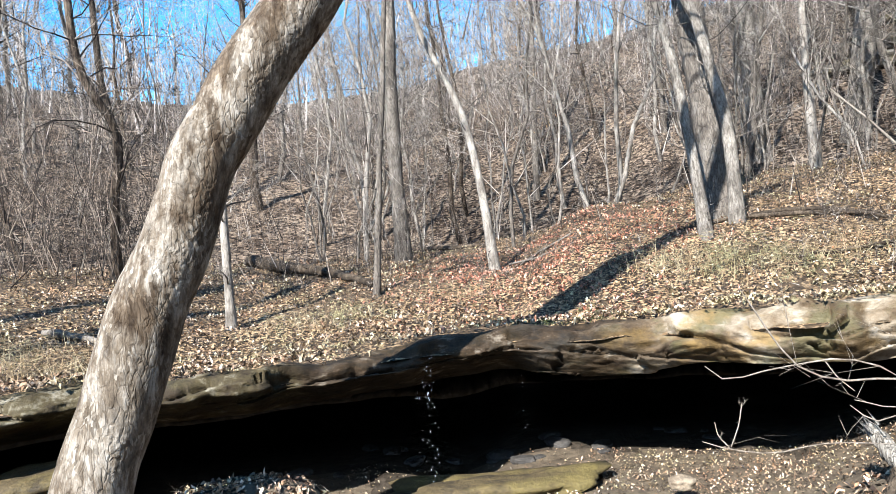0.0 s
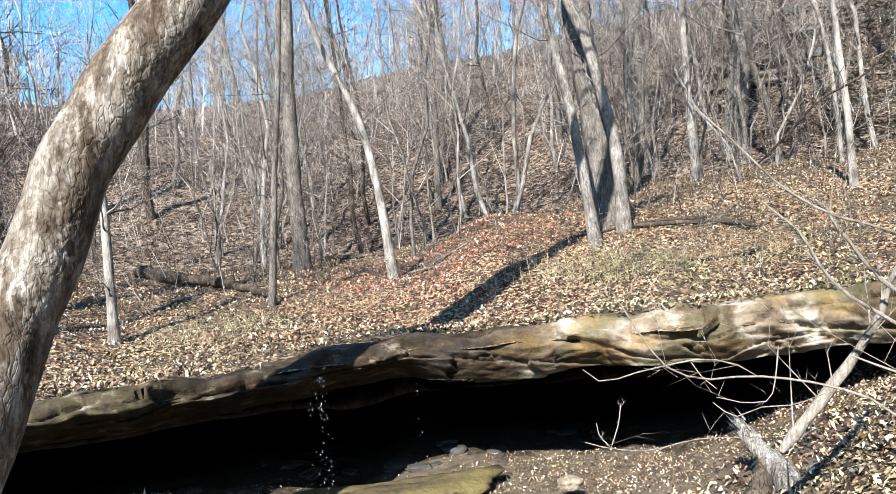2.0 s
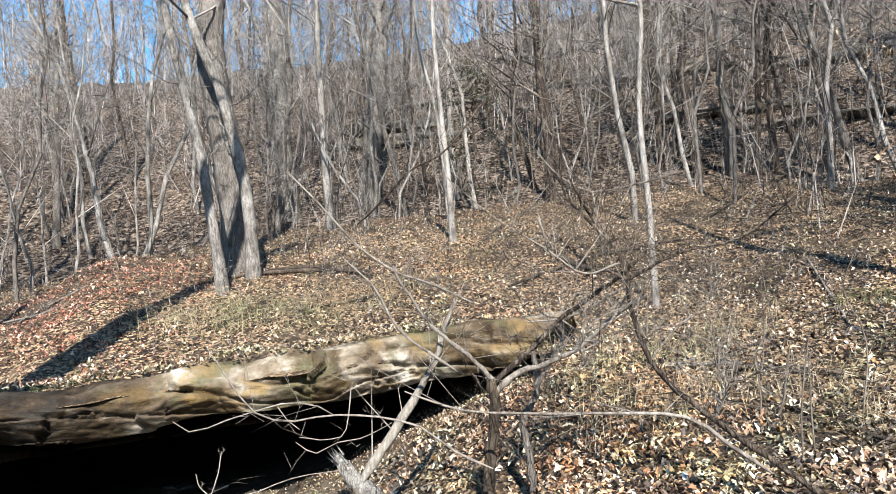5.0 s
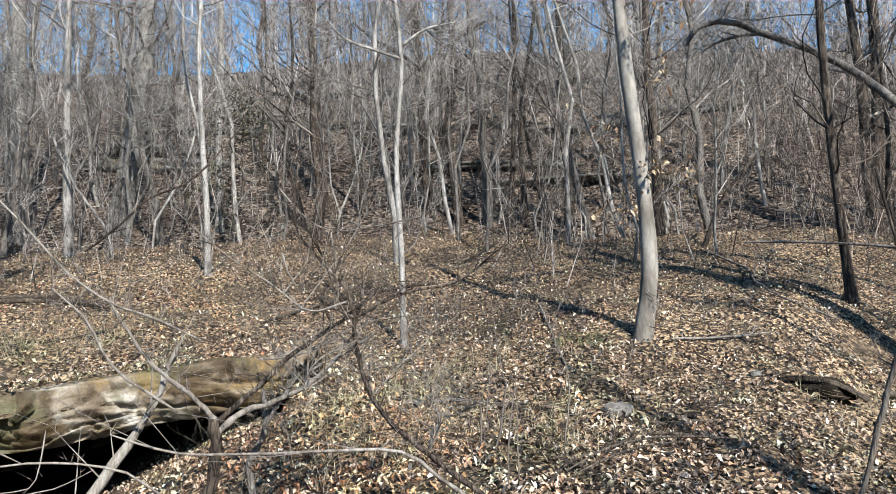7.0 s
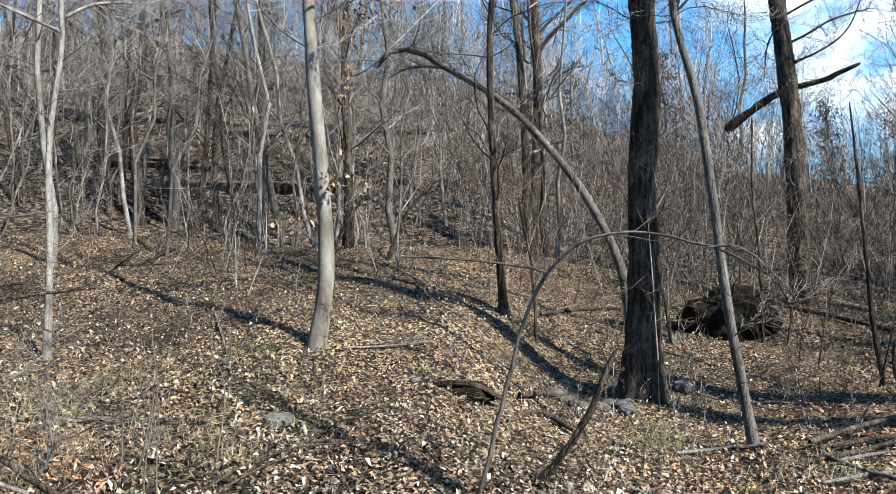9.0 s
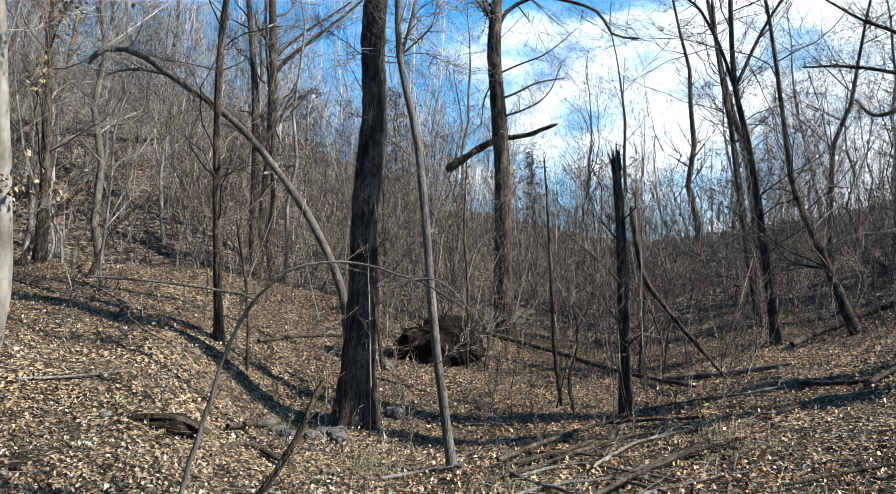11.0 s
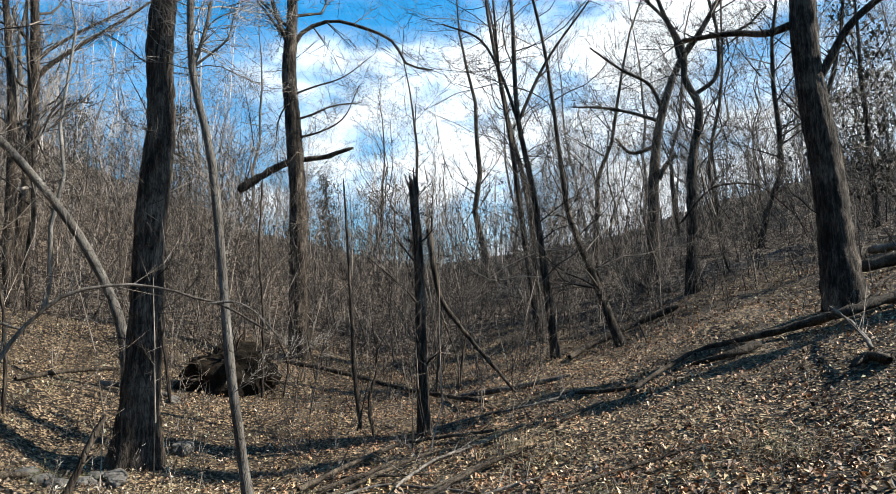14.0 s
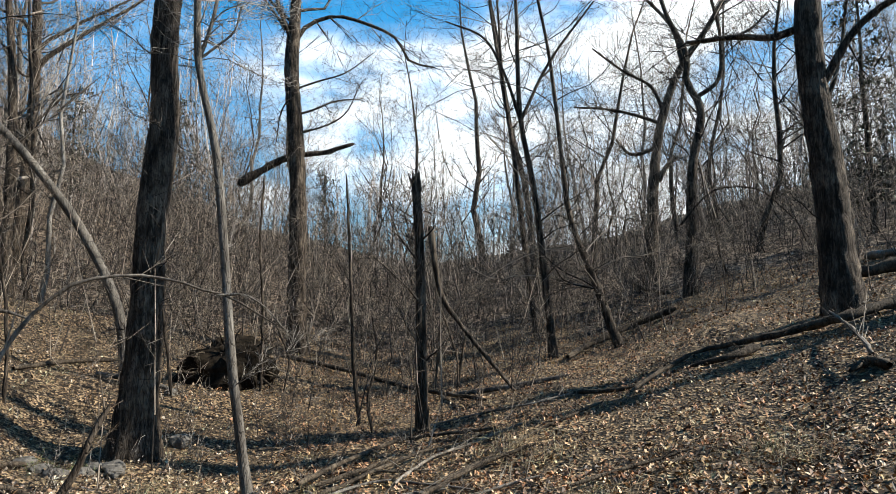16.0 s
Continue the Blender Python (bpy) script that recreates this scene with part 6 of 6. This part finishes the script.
rw = np.random.default_rng(7)
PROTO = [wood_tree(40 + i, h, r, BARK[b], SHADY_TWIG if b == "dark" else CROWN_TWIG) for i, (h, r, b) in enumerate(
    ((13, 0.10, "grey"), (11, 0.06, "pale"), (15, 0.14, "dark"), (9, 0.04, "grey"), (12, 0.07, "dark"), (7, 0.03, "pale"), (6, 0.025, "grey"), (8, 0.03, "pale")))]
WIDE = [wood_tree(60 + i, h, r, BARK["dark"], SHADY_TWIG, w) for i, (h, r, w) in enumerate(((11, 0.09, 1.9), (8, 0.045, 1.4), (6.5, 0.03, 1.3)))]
PROTO += WIDE
made = 0
for k in range(4000):
    if made >= 290:
        break
    a = rw.uniform(-50, 165)
    d = rw.uniform(15, 44)
    valley = math.exp(-((a - 114) / 18) ** 2)
    if d < 19 + 9 * valley or rw.uniform() < 0.6 * valley:
        continue
    x, y = d * math.sin(radians(a)), d * math.cos(radians(a))
    z = float(ground_z(x, y))
    if a < 6 and rw.uniform() < 0.35:
        continue
    if (a > 128 and d < 27 and rw.uniform() < 0.75) or (83 < a < 98 and rw.uniform() < 0.6):
        continue
    i = int(rw.integers(len(PROTO) - 3)) if a < 92 or rw.uniform() < 0.15 else len(PROTO) - 1 - int(rw.integers(3))
    m = Matrix.LocRotScale((x, y, z), Euler((rw.normal(0, 0.07), rw.normal(0, 0.07), rw.uniform(0, 6.28))), None)
    if made < len(PROTO):
        PROTO[made].matrix_basis = m
    else:
        copy_thing(PROTO[i], m)
    made += 1


# slim pale saplings close behind the terrace
for k in range(110):
    a, d = rw.uniform(-12, 82), rw.uniform(14.5, 27)
    x, y = d * math.sin(radians(a)), d * math.cos(radians(a))
    m = Matrix.LocRotScale((x, y, float(ground_z(x, y))), Euler((rw.normal(0, 0.09), rw.normal(0, 0.09), rw.uniform(0, 6.28))), None)
    i = (1, 3, 5, 6, 7)[int(rw.integers(5))]
    if not (40 < a < 47 and d < 19):
        copy_thing(PROTO[i], m)


def stems(rng, x, y, h, r, lean, limbs, twigs, T, thin):
    """Bent stems with limbs and twigs, all at once."""
    n = len(x)
    z = ground_z(x, y) - 0.1
    p0 = np.stack([x, y, z], 1)
    l = lean * rng.standard_normal((n, 2))
    p1 = p0 + np.stack([l[:, 0] * h * 0.5, l[:, 1] * h * 0.5, h * 0.5], 1)
    l2 = l + lean * rng.standard_normal((n, 2))
    p2 = p1 + np.stack([l2[:, 0] * h * 0.5, l2[:, 1] * h * 0.5, h * 0.5], 1)
    k = [p0, p0 + (p1 - p0) * 0.5 + 0.035 * h[:, None] * rng.standard_normal((n, 3)), p1, p1 + (p2 - p1) * 0.5 + 0.035 * h[:, None] * rng.standard_normal((n, 3)), p2]
    for i in range(4):
        T.spikes(k[i], k[i + 1] + (k[i + 1] - k[i]) * (0.2 if i < 3 else 0), r * (1, 0.85, 0.65, 0.45)[i])
    P = np.concatenate([p0 + (p1 - p0) * 0.3, p1])
    Q = np.concatenate([p1, p2])
    R = np.concatenate([r * 0.8, r * 0.6])
    P2, Q2, R2 = spray(P, Q, R, rng, limbs, (0.2, 0.62), 0.75, 0.22, 0.1)
    bent(T, P2, Q2, np.maximum(R2, thin), rng)
    P3, Q3, R3 = spray(P2, Q2, R2, rng, twigs, (0.3, 0.75))
    T.spikes(P3, Q3, np.maximum(R3, thin))


def scatter(rng, n, az0, az1, d0, d1, power):
    a, d = rng.uniform(az0, az1, n), d0 + (d1 - d0) * rng.uniform(0, 1, n) ** power
    return a, d, d * np.sin(np.radians(a)), d * np.cos(np.radians(a))


def far_woods():
    """Countless bare trees on the hills all round, as one mass."""
    rng = np.random.default_rng(11)
    T = Tubes()
    a, d, x, y = scatter(rng, 1500, -60, 172, 36, 130, 1.4)
    h = rng.uniform(6, 14, len(x)) * np.where((a > 100) & (a < 142), 0.58, np.where(a < 8, 0.8, np.where(a < 90, 1.15, 1)))
    stems(rng, x, y, h, rng.uniform(0.04, 0.11, len(x)), 0.06, 8, 3, T, 0.011)
    # saplings and twigs along the crest of the near hills
    a, d, x, y = scatter(rng, 1700, -45, 95, 26, 72, 1.0)
    stems(rng, x, y, rng.uniform(2.5, 6, len(x)), rng.uniform(0.018, 0.035, len(x)), 0.12, 6, 3, T, 0.009)
    a, d, x, y = scatter(rng, 220, 168, 300, 30, 90, 1.2)
    stems(rng, x, y, rng.uniform(6, 14, len(x)), rng.uniform(0.05, 0.14, len(x)), 0.05, 5, 2, T, 0.014)
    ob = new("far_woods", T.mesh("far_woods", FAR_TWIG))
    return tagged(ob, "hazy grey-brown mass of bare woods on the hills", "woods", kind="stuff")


far_woods()


def brush(name, seed, n, az0, az1, d0, d1, hmax, mat, label, keep, thin=0.004):
    """Thin stems and twigs of the undergrowth."""
    rng = np.random.default_rng(seed)
    T = Tubes()
    a, d, x, y = scatter(rng, n, az0, az1, d0, d1, 1.1)
    ok = keep(a, d, rng.uniform(0, 1, n))
    x, y = x[ok], y[ok]
    h = rng.uniform(0.25, 1, len(x)) ** 1.4 * hmax
    stems(rng, x, y, h, 0.0035 + 0.0036 * h * rng.uniform(0.5, 1.2, len(x)), 0.2, 5, 3, T, thin)
    tagged(new(name, T.mesh(name, mat)), label, "undergrowth", kind="stuff")


brush("undergrowth", 12, 2500, -50, 100, 12, 46, 3.8, TWIG, "pale grey tangle of bare thin saplings and twigs", lambda a, d, u: (d > 14.5 + 3 * np.sin(a * 0.16)) | (u < 0.12))
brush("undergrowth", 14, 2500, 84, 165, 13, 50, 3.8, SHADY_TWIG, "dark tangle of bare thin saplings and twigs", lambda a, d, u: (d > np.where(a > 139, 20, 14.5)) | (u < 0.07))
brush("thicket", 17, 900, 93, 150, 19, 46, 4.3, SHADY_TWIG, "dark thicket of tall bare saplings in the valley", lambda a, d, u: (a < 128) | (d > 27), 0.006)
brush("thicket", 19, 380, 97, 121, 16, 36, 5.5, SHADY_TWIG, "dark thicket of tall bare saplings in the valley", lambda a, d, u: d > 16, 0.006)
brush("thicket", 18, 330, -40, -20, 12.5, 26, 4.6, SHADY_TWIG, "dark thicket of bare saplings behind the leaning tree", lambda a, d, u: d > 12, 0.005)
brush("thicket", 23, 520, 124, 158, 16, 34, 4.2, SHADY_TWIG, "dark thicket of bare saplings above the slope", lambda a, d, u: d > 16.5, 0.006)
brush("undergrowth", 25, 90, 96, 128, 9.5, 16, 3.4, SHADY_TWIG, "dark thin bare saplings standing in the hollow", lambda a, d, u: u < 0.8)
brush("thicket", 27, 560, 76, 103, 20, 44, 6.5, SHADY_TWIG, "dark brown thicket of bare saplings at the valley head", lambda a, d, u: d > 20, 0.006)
brush("low_sprouts", 15, 700, -40, 128, 8.2, 14, 0.8, TWIG, "thin bare sprouts standing in the leaves", lambda a, d, u: (u < 0.55) & (d > 8.6))


# ---- dry grass ----
def tufts(name, spots, mat, label, seed):
    rng = np.random.default_rng(seed)
    T = Tubes()
    for a, d, spread, count, size in spots:
        x = d * math.sin(radians(a)) + spread * rng.standard_normal(count)
        y = d * math.cos(radians(a)) + spread * 0.6 * rng.standard_normal(count)
        p = np.stack([x, y, ground_z(x, y) - 0.01], 1)
        w = rng.standard_normal((count, 3)) * 0.45 + np.array((0, 0, 1))
        q = p + w * size * rng.uniform(0.3, 0.7, (count, 1))
        e = q + (w * np.array((2.2, 2.2, 0.1)) - np.array((0, 0, 0.35))) * size * rng.uniform(0.3, 0.6, (count, 1))
        T.spikes(p, q + (q - p) * 0.1, np.full(count, 0.004))
        T.spikes(q, e, np.full(count, 0.0035))
    tagged(new(name, T.mesh(name, mat)), label, "grass", kind="stuff")


tufts("dry_grass", [(a, d, 0.35, 170, s) for a, d, s in ((-34, 8.3, 0.5), (-31, 8.0, 0.5), (-28, 8.6, 0.4), (-36, 9.2, 0.5), (17, 9.6, 0.35), (20, 9.3, 0.35), (23, 9.3, 0.3), (26, 9.0, 0.3), (28, 9.5, 0.3),
                                                      (-9, 9.6, 0.25), (-12, 9.4, 0.25), (1, 9.8, 0.2), (33, 9.6, 0.25), (62, 8.0, 0.25), (57, 7.3, 0.25), (54, 6.0, 0.3), (60, 6.2, 0.3), (66, 6.6, 0.22), (51, 6.8, 0.22), (71, 6.3, 0.22), (46, 7.6, 0.2), (88, 8.5, 0.2), (100, 9, 0.25), (110, 8, 0.2), (125, 9, 0.25), (141, 8, 0.25), (130, 7, 0.2))], GRASS, "pale dry grass arching over the leaves", 41)
tufts("green_tufts", [(a, d, 0.12, 60, 0.18) for a, d in ((68, 8.85), (70.5, 8.9), (94.5, 10.3), (92.5, 10.4), (39, 8.3), (36, 8.3), (7, 8.2), (11, 8.1))], GREEN, "low green tufts and moss", 42)


def fallen_twigs(n):
    """Countless small dead twigs lying in the leaves."""
    rng = np.random.default_rng(44)
    a, d, x, y = scatter(rng, n, -37, 152, 5.2, 19, 1.2)
    ok = ~((cave(a) > 0.2) & (np.abs(d - lip_d(a)) < 0.6))
    x, y = x[ok], y[ok]
    w = rng.uniform(0, 2 * np.pi, len(x))
    size = rng.uniform(0.08, 0.5, len(x)) ** 1.3
    x2, y2 = x + size * np.cos(w), y + size * np.sin(w)
    p = np.stack([x, y, ground_z(x, y) + 0.045], 1)
    q = np.stack([x2, y2, ground_z(x2, y2) + 0.045 + rng.uniform(0, 0.16, len(x)) * size], 1)
    T = Tubes()
    r = rng.uniform(0.002, 0.006, len(x))
    bent(T, p, q, r, rng)
    T.spikes(*spray(p, q, r, rng, 2, (0.3, 0.6), 0.6, 0.1))
    tagged(new("fallen_twigs", T.mesh("fallen_twigs", TWIG)), "small dead twigs scattered over the leaves", "twigs", kind="stuff")


fallen_twigs(5000)


# ---- leaf litter ----
def litter():
    rng = np.random.default_rng(13)
    n = 360000
    a = rng.uniform(-37, 153, n)
    d = 4.1 + 16.8 * rng.uniform(0, 1, n) ** 1.3
    x, y = d * np.sin(np.radians(a)), d * np.cos(np.radians(a))
    lip = lip_d(a)
    hid = (cave(a) > 0.5) & (d > lip - 0.1) & (d < lip + 0.03 + 0.10 * np.sin(a * 1.1) + 0.06 * np.sin(a * 3.7) + 0.35 * np.exp(-((a - 4) / 9) ** 2))
    hid |= (cave(a) > 0.5) & (d < lip) & (a < 5) & (a > -6) & (d > 6.0) & (rng.uniform(0, 1, n) < 0.6)
    hid |= (cave(a) > 0.5) & (d > lip) & (d < lip + 0.7) & (a > -13) & (a < 13) & (rng.uniform(0, 1, n) < 0.7)
    patch = np.sin(x * 1.7 + 2) * np.sin(y * 1.9) + 0.7 * np.sin(x * 4.1 + y * 3.3) > 0.75
    hid |= (cave(a) > 0.3) & (d > lip) & (d < lip + 0.14)
    hid |= (cave(a) > 0.5) & (d < lip) & (a > -8) & (a < -1) & (d > 6.1) & (rng.uniform(0, 1, n) < 0.9)
    hid |= patch & (rng.uniform(0, 1, n) < 0.55)
    # bare gaps between the drifts of leaves
    jx, jy = x + 0.05 * np.sin(y * 7.3) + 0.012 * rng.standard_normal(n), y + 0.05 * np.sin(x * 6.1) + 0.012 * rng.standard_normal(n)
    seed = np.sin(np.floor(jx / 0.085) * 127.1 + np.floor(jy / 0.085) * 311.7) * 43758.5453
    gap = seed - np.floor(seed) < 0.36
    hid |= gap & (rng.uniform(0, 1, n) < 0.8)
    # thin cover on the trodden sand before the hollow
    hid |= (cave(a) > 0.5) & (d > 4.8) & (d < lip + 0.05) & (a > -14) & (a < 36) & (rng.uniform(0, 1, n) < 0.3)
    x, y, a, d = x[~hid], y[~hid], a[~hid], d[~hid]
    # on the rock cap the leaves lie on the stone
    lip = lip_d(a)
    u = d - lip
    zt = lip_top(a) + 0.05
    zi = upper((lip + 1.3) * np.sin(np.radians(a)), (lip + 1.3) * np.cos(np.radians(a)))
    cap = zt + (zi - zt) * np.clip((u - 0.25) / 1.05, 0, 1) ** 1.2
    g = ground_z(x, y)
    g = np.where((cave(a) > 0.3) & (u > 0) & (u < 1.3), np.maximum(g, cap), g)
    z = g + rng.uniform(0.0, 0.05, len(x))
    c = np.stack([x, y, z], 1)
    # leaves blown in under the front of the overhang
    k = 14000
    a2, u2 = rng.uniform(-24, 46, k), rng.uniform(0, 1, k)
    d2 = lip_d(a2) + 1.5 * u2
    x2, y2 = d2 * np.sin(np.radians(a2)), d2 * np.cos(np.radians(a2))
    keep = (rng.uniform(0, 1, k) < np.where(a2 < 10, 0.12, 0.8))
    c = np.concatenate([c, np.stack([x2, y2, floor_z(x2, y2) + rng.uniform(0, 0.03, k)], 1)[keep]])
    x, a, d = c[:, 0], np.concatenate([a, a2[keep]]), np.concatenate([d, d2[keep] * 0])
    red = (rng.uniform(0, 1, len(x)) < 0.95 * np.clip(2.2 * np.exp(-((a - 8.5) / 9) ** 2 - ((d - 11.2) / 2.1) ** 2), 0, 1))
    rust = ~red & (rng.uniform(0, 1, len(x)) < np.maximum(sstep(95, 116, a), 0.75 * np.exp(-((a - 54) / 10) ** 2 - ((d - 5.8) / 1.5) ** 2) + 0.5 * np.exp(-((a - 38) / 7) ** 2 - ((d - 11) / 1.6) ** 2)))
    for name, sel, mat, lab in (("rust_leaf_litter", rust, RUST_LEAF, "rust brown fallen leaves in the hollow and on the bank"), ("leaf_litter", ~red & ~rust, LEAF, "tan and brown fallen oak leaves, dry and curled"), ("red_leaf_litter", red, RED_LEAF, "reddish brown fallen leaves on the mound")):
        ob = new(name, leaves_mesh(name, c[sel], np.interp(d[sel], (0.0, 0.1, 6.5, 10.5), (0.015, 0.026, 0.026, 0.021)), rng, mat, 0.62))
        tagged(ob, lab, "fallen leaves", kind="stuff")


litter()
